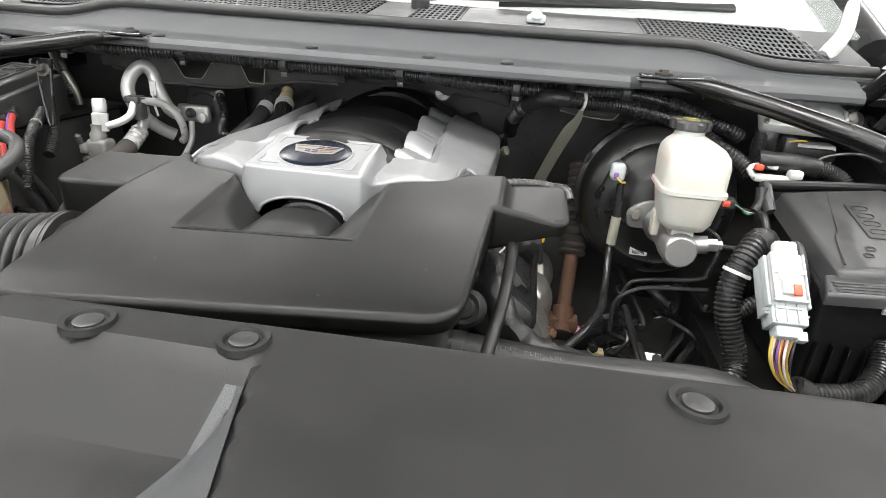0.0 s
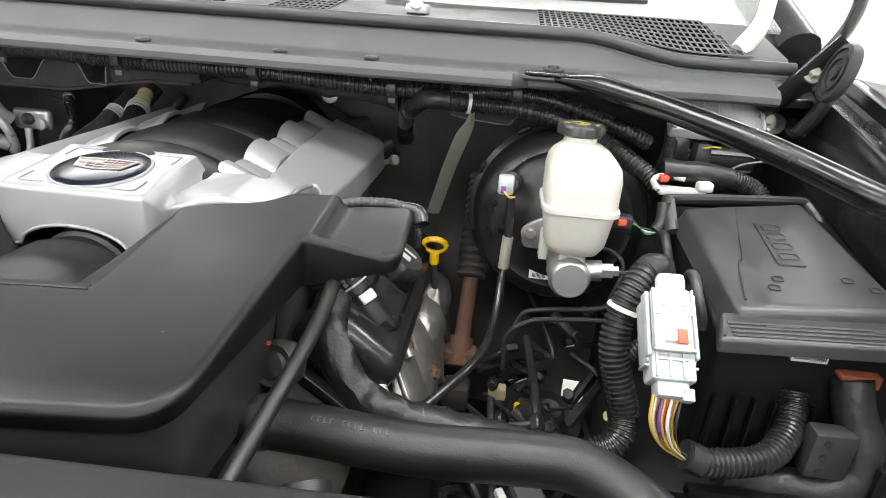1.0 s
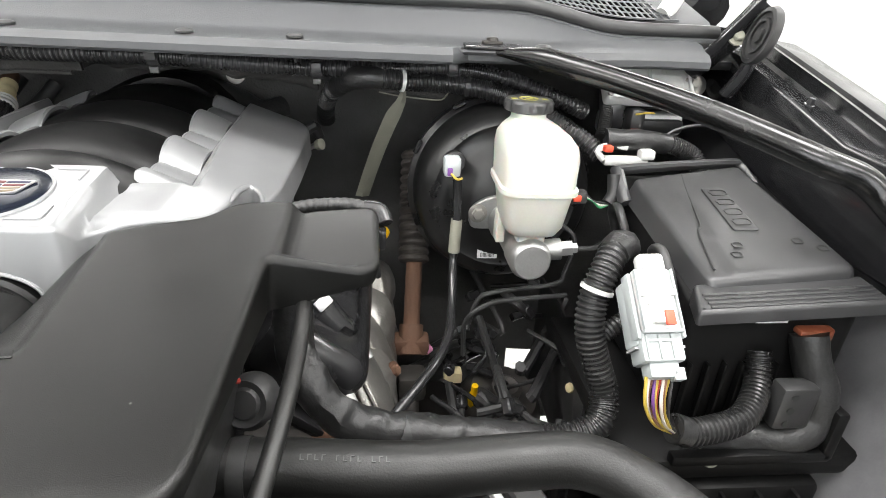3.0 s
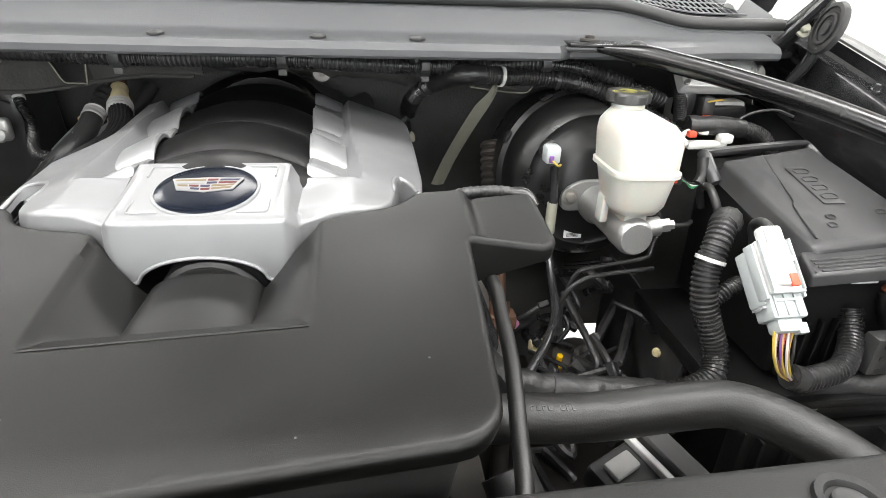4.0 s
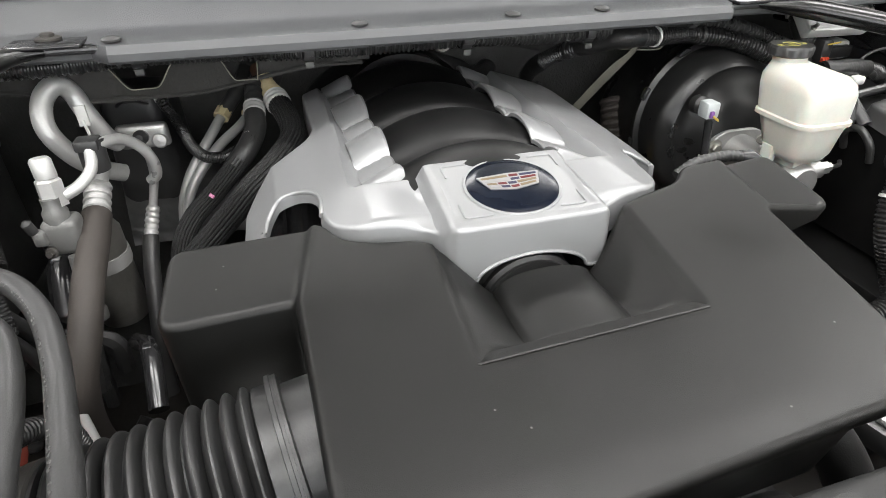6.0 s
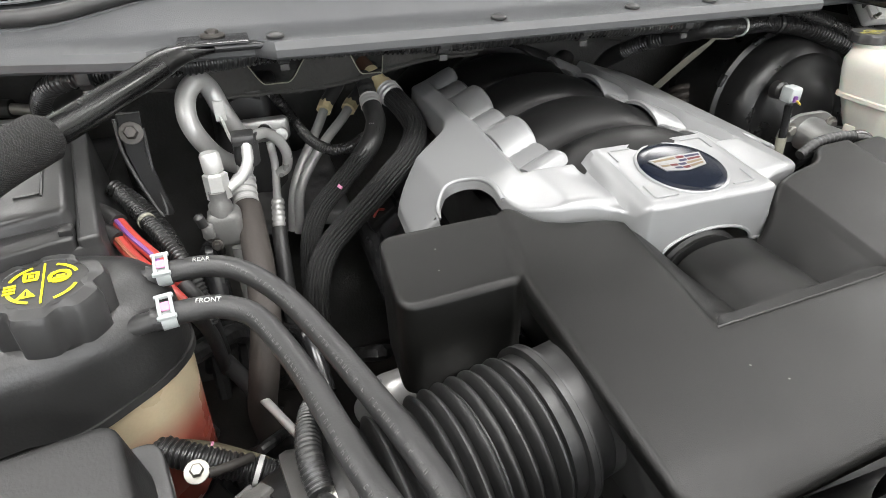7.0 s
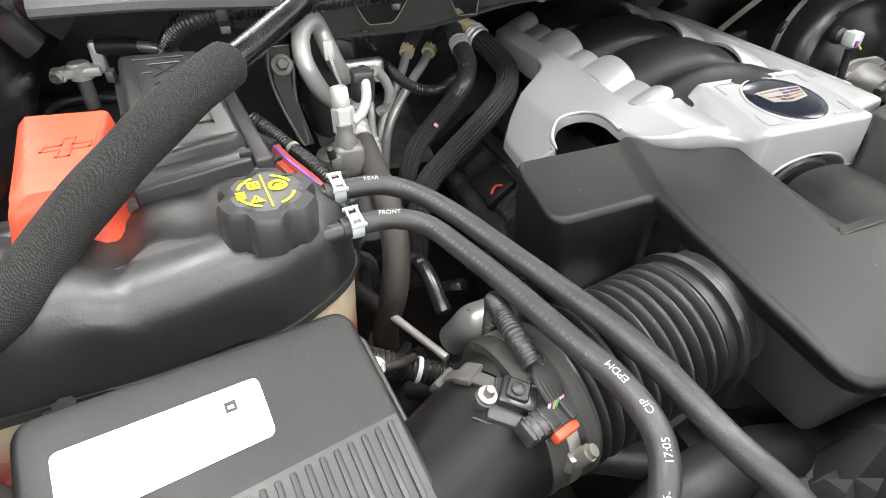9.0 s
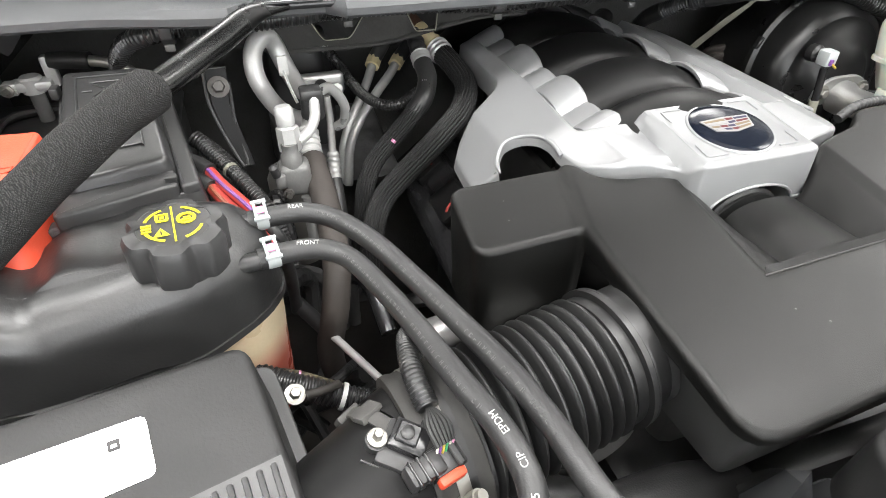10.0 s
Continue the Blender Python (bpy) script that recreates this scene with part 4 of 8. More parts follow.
# ---- silver cover ----
ec = thing("engine_cover", (-0.01, 0.9, 1.18), "silver painted engine cover with oval crest badge", "engine cover")
PLATE_Z, PLATE_SLOPE = 1.2455, 0.14


def ec_top(x, y):
    u = x - eng_x(y)
    a = abs(u)
    if u < 0:
        z = 1.2375 - 0.34 * max(0.0, a - 0.122) - 0.78 * max(0.0, a - 0.200)
    else:
        z = 1.2365 - 0.31 * max(0.0, a - 0.122)
    z += 0.022 * (y - 0.80)
    # arms dip a little towards the badge block and roll over at the front
    z -= 0.004 * smooth(0.110, 0.074, a) * smooth(0.80, 0.77, y)
    z -= 0.005 * smooth(0.728, 0.714, y) * smooth(0.068, 0.078, a)
    # pocket wall sloping down to the saddles
    edge = 0.1255 + 0.008 * smooth(0.95, 0.78, y)
    z -= 0.0175 * max(0.0, min(1.0, (edge - a) / 0.014)) * smooth(0.790, 0.806, y)
    # badge block with its raised frame
    p = max(0.0, min(1.0, (0.0745 - a) / 0.0085)) * smooth(0.797, 0.787, y)
    plate = PLATE_Z + PLATE_SLOPE * (y - 0.735)
    fr = min(0.0645 - a, y - 0.688, 0.784 - y)
    plate += 0.0012 * smooth(0.0, 0.002, fr) * smooth(0.006, 0.004, fr)
    return z * (1 - p) + plate * p


def ec_low(x, y):
    u = x - eng_x(y)
    top = ec_top(x, y)
    if y < 0.712:
        return min(top - 0.008, 1.186 + 0.0215 * math.sqrt(max(0.0, 1 - (u / 0.050) ** 2)) if abs(u) < 0.050 else 1.186)
    if y < 0.735 and abs(u) < 0.165:
        return top - 0.03
    if u < -0.15 and y < 0.93:
        return top - 0.012
    if abs(u) < 0.113:
        return top - 0.012
    return top - 0.030


ec_local = [(-0.066, 0.6845), (-0.060, 0.6835)] + [(-0.0525 + 0.0035 * k, 0.683) for k in range(31)] + [(0.060, 0.6835), (0.066, 0.6845), (0.0735, 0.692), (0.0775, 0.709), (0.096, 0.7165), (0.134, 0.722), (0.155, 0.744), (0.162, 0.775), (0.163, 0.812), (0.171, 0.829), (0.182, 0.818), (0.186, 0.797),
            (0.191, 0.797), (0.197, 0.840), (0.203, 0.95), (0.207, 1.070), (0.196, 1.098), (0.124, 1.109), (0.1165, 1.106), (0.1125, 1.085),
            (0.1085, 0.812), (0.082, 0.802), (0.072, 0.7865), (0.0, 0.7865), (-0.072, 0.7865), (-0.082, 0.802), (-0.1085, 0.812), (-0.1125, 1.070), (-0.116, 1.086), (-0.124, 1.095), (-0.147, 1.093), (-0.1485, 0.965), (-0.157, 0.944), (-0.203, 0.912), (-0.222, 0.897), (-0.234, 0.880),
            (-0.2385, 0.815), (-0.2145, 0.803), (-0.2105, 0.820), (-0.196, 0.8335), (-0.178, 0.8315), (-0.164, 0.818), (-0.160, 0.797), (-0.163, 0.770), (-0.158, 0.744), (-0.135, 0.7215), (-0.096, 0.7165), (-0.0775, 0.709), (-0.0735, 0.692)]
ec_r = [0.004, 0.0] + [0.0] * 31 + [0.0, 0.004, 0.006, 0.008, 0.01, 0.012, 0.012, 0.01, 0.008, 0.007, 0.007, 0.002, 0.002, 0.01, 0.02, 0.014, 0.014, 0.003, 0.003, 0.004, 0.006, 0.006, 0.004, 0.0, 0.004, 0.006, 0.006, 0.004, 0.004, 0.003, 0.004, 0.006, 0.010, 0.014, 0.012, 0.004, 0.004, 0.002, 0.008, 0.010, 0.010, 0.010, 0.008, 0.01, 0.010, 0.012, 0.01, 0.008, 0.006]
ec_out = [Vector((u + eng_x(v), v)) for u, v in ec_local]
part("shell", shell(rounded(ec_out, ec_r), ec_top, ec_low, edge=0.0032, draft=-0.0015, grid=0.0034, arc=4), "silver", ec, sharp=32)
# thick rims round the two foot arches and the front lip over the throttle
for arch in ([(-0.2135, 0.803), (-0.2095, 0.821), (-0.196, 0.8345), (-0.178, 0.8325), (-0.1635, 0.818), (-0.1595, 0.797), (-0.1625, 0.772)], [(0.162, 0.785), (0.1635, 0.812), (0.171, 0.830), (0.182, 0.819), (0.187, 0.799)]):
    pts = [Vector((u + eng_x(v), v, ec_top(u + eng_x(v), v) - 0.0022)) for u, v in arch]
    part("arch_rim", tube(pts, 0.0027, 10, 0.003, lambda q: 0.4 + 0.6 * smooth(0.0, 0.012, q)), "silver", ec)
part("throttle_lip", tube([Vector((eng_x(0.683) + u, 0.6815, 1.1865 + 0.0215 * math.sqrt(max(0.0, 1 - (u / 0.050) ** 2)))) for u in [-0.0625, -0.055] + [0.0499 * math.sin(math.pi / 2 * k / 8) for k in range(-8, 9)] + [0.055, 0.0625]], 0.0016, 8, 0.003), "silver", ec)
# raised lines framing the badge plate
for s in (-1, 1):
    for y0, y1 in ((0.697, 0.716), (0.757, 0.776)):
        ye = y0 if y0 < 0.7 else y1
        yo = y1 if y0 < 0.7 else y0
        pts = [Vector((eng_x(0.735) + s * u, v, PLATE_Z + 0.0004 + PLATE_SLOPE * (v - 0.735))) for u, v in ((0.0535, yo), (0.0535, ye + (0.003 if ye < 0.7 else -0.003)), (0.0505, ye), (0.030, ye))]
        part("raised_line", tube(pts, 0.0009, 8, 0.003), "silver", ec)
# half-round saddles over the runner ends, a broad one and a narrow one in turn
SADDLES = ((1.111, 0.0240, 0.0145), (1.0685, 0.0240, 0.0070), (1.010, 0.0390, 0.0180), (0.9535, 0.0240, 0.0070), (0.899, 0.0370, 0.0180), (0.8450, 0.0230, 0.0070), (0.803, 0.0340, 0.0165))


def saddle_z(a, y):
    h = 0.0
    for yc, half, tall in SADDLES:
        v = (y + 0.16 * (a - 0.080) - yc) / half
        if abs(v) < 1:
            h = max(h, tall * (1 - v * v) ** 0.6 * smooth(0.788, 0.806, y))
    return 1.2300 - 0.30 * (a - 0.080) + 0.030 * (y - 0.9) + h * (1 - 9.0 * max(0.0, a - 0.090))


for s in (-1, 1):
    bm = bmesh.new()
    rows = []
    for i in range(15):
        a = 0.0790 + 0.0390 * i / 14
        rows.append([bm.verts.new((eng_x(y) + s * a, y, saddle_z(a, y) - (0.0022 if i == 0 else 0.0))) for y in [0.781 + 0.344 * j / 210 for j in range(211)]])
    for ra, rb in zip(rows, rows[1:]):
        for j in range(210):
            bm.faces.new((ra[j], ra[j + 1], rb[j + 1], rb[j]))
    r = bmesh.ops.extrude_face_region(bm, geom=list(bm.faces))
    bmesh.ops.translate(bm, verts=[g for g in r["geom"] if isinstance(g, bmesh.types.BMVert)], vec=(0, 0, -0.004))
    part("saddle_strip", bm, "silver", ec, "silver corrugated strip of half-round saddles", sharp=40)
# badge
bx, by = eng_x(0.734), 0.7340
bz = PLATE_Z + PLATE_SLOPE * (by - 0.735) - 0.0014
bm_pose = frame_pose(Vector((bx, by, bz)), (1, 0.02, 0.0), (0, -PLATE_SLOPE, 1))


def oval(rx, ry, h0, h1, dome=0.0, seg=48):
    rings = []
    for f, h in ((1.0, h0), (1.0, h1), (0.97, h1 + 0.0006), (0.8, h1 + dome * 0.5), (0.5, h1 + dome * 0.85), (0.05, h1 + dome)):
        rings.append([bm_pose @ Vector((rx * f * math.cos(2 * math.pi * j / seg), ry * f * math.sin(2 * math.pi * j / seg), h)) for j in range(seg)])
    return loft(rings)


badge = part("badge", oval(0.0408, 0.0412, 0, 0.003, 0.0024), "navy", ec, "dark navy oval badge")
part("bezel", tube([bm_pose @ Vector((0.0418 * math.cos(2 * math.pi * j / 40), 0.0422 * math.sin(2 * math.pi * j / 40), 0.0015)) for j in range(41)], 0.0018, 8, 0.004), "silver", badge)


def crest_piece(x0, x1, f0, f1, h):
    """A strip of the shield-shaped crest between two heights (0 bottom, 1 top)."""
    def wide(f):
        return 0.0215 + 0.0055 * f

    def across(f, x):
        return -0.0055 + 0.0170 * f - 0.0040 * (1 - f) * (1 - abs(x)) + 0.0012 * f * (1 - abs(x))
    b = bmesh.new()
    n = 6
    cols = [x0 + (x1 - x0) * k / n for k in range(n + 1)]
    ring = [(x, f0) for x in cols] + [(x, f1) for x in reversed(cols)]
    va = [b.verts.new(bm_pose @ Vector((x * wide(f), across(f, x), 0.0050))) for x, f in ring]
    vb = [b.verts.new(bm_pose @ Vector((x * wide(f), across(f, x), 0.0050 + h))) for x, f in ring]
    b.faces.new(list(reversed(va)))
    b.faces.new(vb)
    m = len(ring)
    for i in range(m):
        b.faces.new((va[i], va[(i + 1) % m], vb[(i + 1) % m], vb[i]))
    return b


part("crest_frame", crest_piece(-1.06, 1.06, -0.08, 1.08, 0.0010), "chrome", badge)
CREST = [(0.77, 0.97, ((-0.98, -0.06, "gold"), (0.0, 0.32, "crimson"), (0.38, 0.98, "blue"))),
         (0.52, 0.72, ((-0.96, -0.06, "chrome"), (0.0, 0.32, "blue"), (0.38, 0.96, "crimson"))),
         (0.27, 0.47, ((-0.96, -0.62, "gold"), (-0.56, -0.24, "crimson"), (-0.18, 0.14, "blue"), (0.20, 0.96, "gold"))),
         (0.02, 0.22, ((-0.94, -0.58, "chrome"), (-0.52, -0.20, "blue"), (-0.14, 0.18, "crimson"), (0.24, 0.94, "gold")))]
for f0, f1, cells in CREST:
    for x0, x1, c in cells:
        part("crest_field", crest_piece(x0, x1, f0 + 0.028, f1 - 0.028, 0.0013), c, badge)

# ---- air resonator over the engine front ----
ar = thing("air_resonator", (0, 0.62, 1.10), "textured black plastic air resonator over the engine front", "air resonator")


def ar_plane(x, y):
    return 1.2 + 0.04 * x + 0.16 * (y - 0.54)


def ar_top(x, y):
    z = ar_plane(x, y)
    z -= 0.003 * smooth(0.50, 0.455, y)
    # hollow round the throttle pipe behind a bevelled front edge
    dx = abs(x + 0.002)
    front = 0.5765 + 0.02 * x
    if dx < 0.0885 and y > front:
        lip = max(0.0, min(1.0, (y - front) / 0.010))
        wall = max(0.0, min(1.0, (0.0885 - dx) / 0.044))
        wall = wall * wall * (1.6 - 0.6 * wall)
        deep = smooth(front + 0.0095, front + 0.017, y)
        hollow = z - 0.0045 * lip * smooth(0.0885, 0.083, dx) - deep * wall * (0.0150 + 0.22 * (y - 0.59))
        q = dx / 0.0425
        if q < 1:
            crown = min(z - 0.0045 * lip, 1.1985 + 0.03 * (y - 0.60))
            hollow = hollow + max(0.0, crown - hollow) * math.sqrt(1 - q * q) ** 0.9
        z = hollow
    # step down to the side box and the tab
    z -= 0.007 * smooth(-0.196, -0.206, x - (y - 0.668) * 0.2) * smooth(0.650, 0.660, y)
    z -= 0.0135 * smooth(0.209, 0.221, x) * smooth(0.640, 0.650, y)
    return z


ar_pts = [(-0.192, 0.458), (0.198, 0.482), (0.206, 0.664), (0.283, 0.668), (0.280, 0.757), (0.224, 0.752), (0.212, 0.744), (0.168, 0.743), (0.150, 0.722), (0.104, 0.712), (0.084, 0.704), (0.066, 0.688), (0.052, 0.677), (0.044, 0.6755),
          (-0.048, 0.6745), (-0.056, 0.676), (-0.070, 0.682), (-0.083, 0.698), (-0.100, 0.708), (-0.138, 0.716), (-0.160, 0.726), (-0.172, 0.748), (-0.188, 0.755), (-0.299, 0.757), (-0.303, 0.668), (-0.203, 0.670)]
ar_rad = [0.034, 0.030, 0.004, 0.016, 0.014, 0.006, 0.006, 0.012, 0.014, 0.014, 0.008, 0.006, 0.004, 0.002, 0.002, 0.004, 0.006, 0.010, 0.012, 0.014, 0.012, 0.012, 0.008, 0.016, 0.020, 0.005]


def ar_low(x, y):
    if x > 0.213 and y > 0.66:
        return ar_plane(x, y) - 0.030
    if x < -0.203 and y > 0.64:
        return 1.105
    if y > 0.66:
        return min(1.185, ar_top(x, y) - 0.006)
    return ar_plane(x, y) - 0.017


part("top_shell", shell(rounded(ar_pts, ar_rad), ar_top, ar_low, edge=0.0055, draft=0.003, grid=0.0040, arc=4), "matte", ar, sharp=48)
bm = bmesh.new()
rows = []
for i in range(33):
    x = -0.0905 + 0.176 * i / 32
    w = 0.0105 * smooth(-0.0905, -0.080, x) * smooth(0.0855, 0.079, x) + 0.0008
    y0 = 0.5755 + 0.02 * x
    za, zb = ar_plane(x, y0), ar_plane(x, y0 + w)
    rows.append([bm.verts.new(p) for p in ((x, y0, za + 0.0004), (x, y0 + 0.0012, za + 0.0009), (x, y0 + w, zb - 0.30 * w), (x, y0 + w + 0.001, zb - 0.30 * w - 0.004), (x, y0, za - 0.004))])
for a, b in zip(rows, rows[1:]):
    for j in range(5):
        bm.faces.new((a[j], a[(j + 1) % 5], b[(j + 1) % 5], b[j]))
bm.faces.new(rows[0])
bm.faces.new(list(reversed(rows[-1])))
part("lip_bevel", bm, "matte", ar, sharp=20)
low_pts = rounded([(-0.180, 0.472), (0.184, 0.496), (0.192, 0.66), (0.108, 0.66), (0.102, 0.570), (-0.102, 0.566), (-0.108, 0.65), (-0.188, 0.65)], [0.03, 0.03, 0.01, 0.01, 0.01, 0.01, 0.01, 0.01])
part("lower_shell", shell(low_pts, lambda x, y: ar_plane(x, y) - 0.0165, 1.085, edge=0.003, draft=0.016), "satin", ar)
part("lower_duct", box((-0.100, 0.58, 1.085), (0.100, 0.66, 1.150), 0.02, 3), "satin", ar)
part("side_tank", shell(rounded([(-0.290, 0.675), (-0.19, 0.675), (-0.19, 0.755), (-0.285, 0.75)], 0.015), 1.107, 1.05, edge=0.01, draft=0.008), "satin", ar)
part("vent_hose", tube([(0.19, 0.772, 1.212), (0.215, 0.776, 1.222), (0.25, 0.778, 1.224), (0.272, 0.775, 1.222)], 0.0062, 12, 0.0014, ribs(0.006, 0.10)), "rubber", ar)
part("hose_end", join(tube([(0.268, 0.776, 1.222), (0.281, 0.773, 1.221), (0.286, 0.764, 1.212)], 0.0072, 12, 0.003), box((0.280, 0.752, 1.192), (0.287, 0.764, 1.210), 0.002)), "gloss", ar)
for px, py in ((0.084, 0.494), (0.160, 0.542), (-0.091, 0.540), (-0.074, 0.523), (-0.260, 0.700), (-0.255, 0.725)):
    part("paint_fleck", lathe([(0.0009, 0.0), (0.0006, 0.0002), (0.0002, 0.0003)], (px, py, ar_top(px, py) + 0.0001), (0, 0, 1), 6), "dimprint", ar)
thr = thing("throttle_boot", (-0.004, 0.68, 1.15), "black ribbed throttle boot under the cover arch", "hose")
part("boot", tube([(-0.004, 0.684, 1.155), (-0.004, 0.72, 1.157), (-0.004, 0.78, 1.157)], 0.0465, 28, 0.003, ribs(0.012, 0.07)), "rubber", thr)

# ---- driver's side: brakes ----
bb = thing("brake_booster", (0.44, 1.1, 1.1), "large round black brake booster on the firewall", "brake booster")
bax = Vector((0, -1, 0.10)).normalized()
part("drum", lathe([(0.112, -0.16), (0.122, -0.05), (0.126, -0.044), (0.126, -0.034), (0.119, -0.030), (0.116, 0.0), (0.108, 0.012), (0.094, 0.018), (0.088, 0.016), (0.070, 0.022), (0.055, 0.034), (0.046, 0.040), (0.002, 0.041)],
                   (0.442, 1.012, 1.152), bax, 64), "booster", bb)
for k in range(10):
    a = 2 * math.pi * k / 10 + 0.2
    part("crimp", box((-0.010, -0.004, -0.005), (0.010, 0.003, 0.005), 0.002, 1, frame_pose(Vector((0.442 + 0.125 * math.cos(a), 1.05, 1.152 + 0.125 * math.sin(a))), (-math.sin(a), 0, math.cos(a)), (0, 1, 0))), "gloss", bb)
part("check_valve", join(lathe([(0.013, 0), (0.013, 0.012), (0.009, 0.016), (0.009, 0.030)], (0.37, 0.985, 1.205), bax, 18)), "satin", bb)
sens = part("valve_plug", box((0.354, 0.940, 1.197), (0.374, 0.962, 1.220), 0.004), "grey", bb, "pale grey plug with purple insert")
part("plug_insert", box((0.358, 0.937, 1.200), (0.364, 0.942, 1.209), 0.001), "purple", sens)
part("plug_wire", tube([(0.362, 0.938, 1.203), (0.369, 0.935, 1.197), (0.376, 0.945, 1.195)], 0.0015, 6, 0.003), "wire_yellow", sens)
lab = part("sticker", box((-0.0135, -0.008, 0), (0.0135, 0.008, 0.0006), 0, 1, frame_pose(Vector((0.423, 0.986, 1.078)), (1, 0, 0), bax)), "paper", bb, "small white barcode sticker")
lm = frame_pose(Vector((0.423, 0.986, 1.078)) + bax * 0.0007, (1, 0, 0), bax)
part("barcode", join(*[box((-0.009 + 0.0017 * k, -0.006, 0), (-0.009 + 0.0017 * k + 0.0009, 0.000, 0.0002), 0, 1, lm) for k in range(11)]), "ink", lab)
part("print_bar", box((-0.009, 0.003, 0), (0.010, 0.0055, 0.0002), 0, 1, lm), "greyink", lab)

mc = thing("master_cylinder", (0.443, 0.90, 1.12), "cast aluminium brake master cylinder with milky fluid reservoir", "master cylinder")
max_ = Vector((0, -1, 0.04)).normalized()
part("casting", lathe([(0.026, -0.02), (0.027, 0.01), (0.022, 0.02), (0.022, 0.085), (0.0235, 0.09), (0.0235, 0.118), (0.021, 0.125), (0.019, 0.127), (0.002, 0.127)], (0.443, 0.965, 1.132), max_, 32), "cast", mc)
part("flange", shell(rounded([(0.392, 0.0), (0.494, 0.0), (0.494, 0.030), (0.470, 0.044), (0.416, 0.044), (0.392, 0.030)], 0.012), 0.012, 0.0, edge=0.002), "cast", mc).matrix_basis = Matrix.Translation(Vector((0.443, 0.972, 1.143)) - PLACE[mc]) @ pose(0, 0, 0, 90, 0, 0)
for bx_ in (0.402, 0.484):
    part("flange_nut", bolt_head((bx_, 0.966, 1.143), (0, -1, 0.05), 0.008, 0.012), "zinc", mc)
part("port_boss", join(tube([(0.455, 0.858, 1.143), (0.478, 0.856, 1.146)], 0.012, 14), lathe([(0.009, 0), (0.009, 0.012), (0.006, 0.013), (0.006, 0.018)], (0.478, 0.856, 1.146), (1, -0.05, 0.1), 6)), "cast", mc)
part("reservoir_leg", join(box((0.408, 0.872, 1.145), (0.418, 0.890, 1.180), 0.002), box((0.428, 0.85, 1.150), (0.458, 0.90, 1.175), 0.004)), "milky", mc)


def res_ring(cx, cy, hx, hy, z, r):
    o = rounded([(cx - hx, cy - hy), (cx + hx, cy - hy), (cx + hx, cy + hy), (cx - hx, cy + hy)], r, 5)
    return [(p.x, p.y, z) for p in o]


res = part("reservoir", loft([res_ring(0.443, 0.868, 0.016, 0.016, 1.163, 0.012), res_ring(0.443, 0.868, 0.027, 0.027, 1.166, 0.02), res_ring(0.443, 0.870, 0.033, 0.034, 1.176, 0.024), res_ring(0.443, 0.875, 0.0375, 0.0425, 1.2125, 0.022),
                              res_ring(0.443, 0.876, 0.0412, 0.0470, 1.2140, 0.022), res_ring(0.443, 0.876, 0.0412, 0.0470, 1.2190, 0.022), res_ring(0.443, 0.877, 0.0385, 0.0445, 1.2205, 0.020),
                              res_ring(0.443, 0.881, 0.0385, 0.0480, 1.250, 0.019), res_ring(0.443, 0.884, 0.0365, 0.0475, 1.2615, 0.019), res_ring(0.443, 0.889, 0.031, 0.0430, 1.2690, 0.019),
                              res_ring(0.442, 0.914, 0.0210, 0.0215, 1.2745, 0.017), res_ring(0.441, 0.919, 0.0185, 0.0185, 1.2765, 0.0165), res_ring(0.441, 0.920, 0.0185, 0.0185, 1.286, 0.0165)]), "milky", mc, "milky white brake fluid reservoir", sharp=60)
cap = part("cap", lathe([(0.022, -0.002), (0.0268, 0.0), (0.0272, 0.0085), (0.0250, 0.0115), (0.0235, 0.0108), (0.015, 0.0112), (0.001, 0.0112)], (0.441, 0.922, 1.2835), (0, 0, 1), 64, lambda a, r, h: 1 - 0.085 * max(0, math.cos(7 * a)) ** 2 * (h < 0.010) * (r > 0.024)), "satin", res, "black ribbed screw cap")
part("warning_print", tube([(0.440 + 0.010 * math.cos(2 * math.pi * j / 20), 0.922 + 0.010 * math.sin(2 * math.pi * j / 20), 1.2949) for j in range(21)], 0.0009, 6, 0.002, flat=0.5), "paleyellow", cap)
part("warning_print", join(box((0.437, 0.919, 1.2945), (0.445, 0.925, 1.2953)), box((0.421, 0.919, 1.2944), (0.427, 0.925, 1.2951)), box((0.455, 0.919, 1.2944), (0.461, 0.925, 1.2951))), "paleyellow", cap)
bl = thing("brake_line", (0.52, 0.86, 1.12), "thin black steel brake line bent down to the frame", "brake line", "brake lines")
part("pipe", tube([(0.486, 0.856, 1.146), (0.515, 0.86, 1.145), (0.528, 0.87, 1.145)], 0.003, 8, 0.004), "satin", bl)
bl = thing("brake_line", (0.47, 0.92, 1.08), "thin black steel brake line bent down to the frame", "brake line", "brake lines")
part("pipe", tube([(0.475, 0.95, 1.143), (0.505, 0.93, 1.140), (0.517, 0.92, 1.125), (0.507, 0.91, 1.09), (0.495, 0.905, 1.075), (0.42, 0.90, 1.066), (0.40, 0.90, 1.055), (0.39, 0.90, 1.02)], 0.003, 8, 0.004), "satin", bl)
bl = thing("brake_line", (0.45, 0.90, 1.06), "thin black steel brake line bent down to the frame", "brake line", "brake lines")
part("pipe", tube([(0.51, 0.90, 1.062), (0.44, 0.895, 1.058), (0.41, 0.893, 1.052), (0.385, 0.89, 1.03), (0.385, 0.89, 0.98)], 0.003, 8, 0.004), "satin", bl)

# ---- fuse box ----
fb = thing("fuse_box", (0.64, 0.80, 1.0), "black underhood fuse box with clipped lid", "fuse box")


def fb_top(x, y):
    return 1.1905 + 0.225 * (y - 0.73) + 0.06 * (x - 0.635)


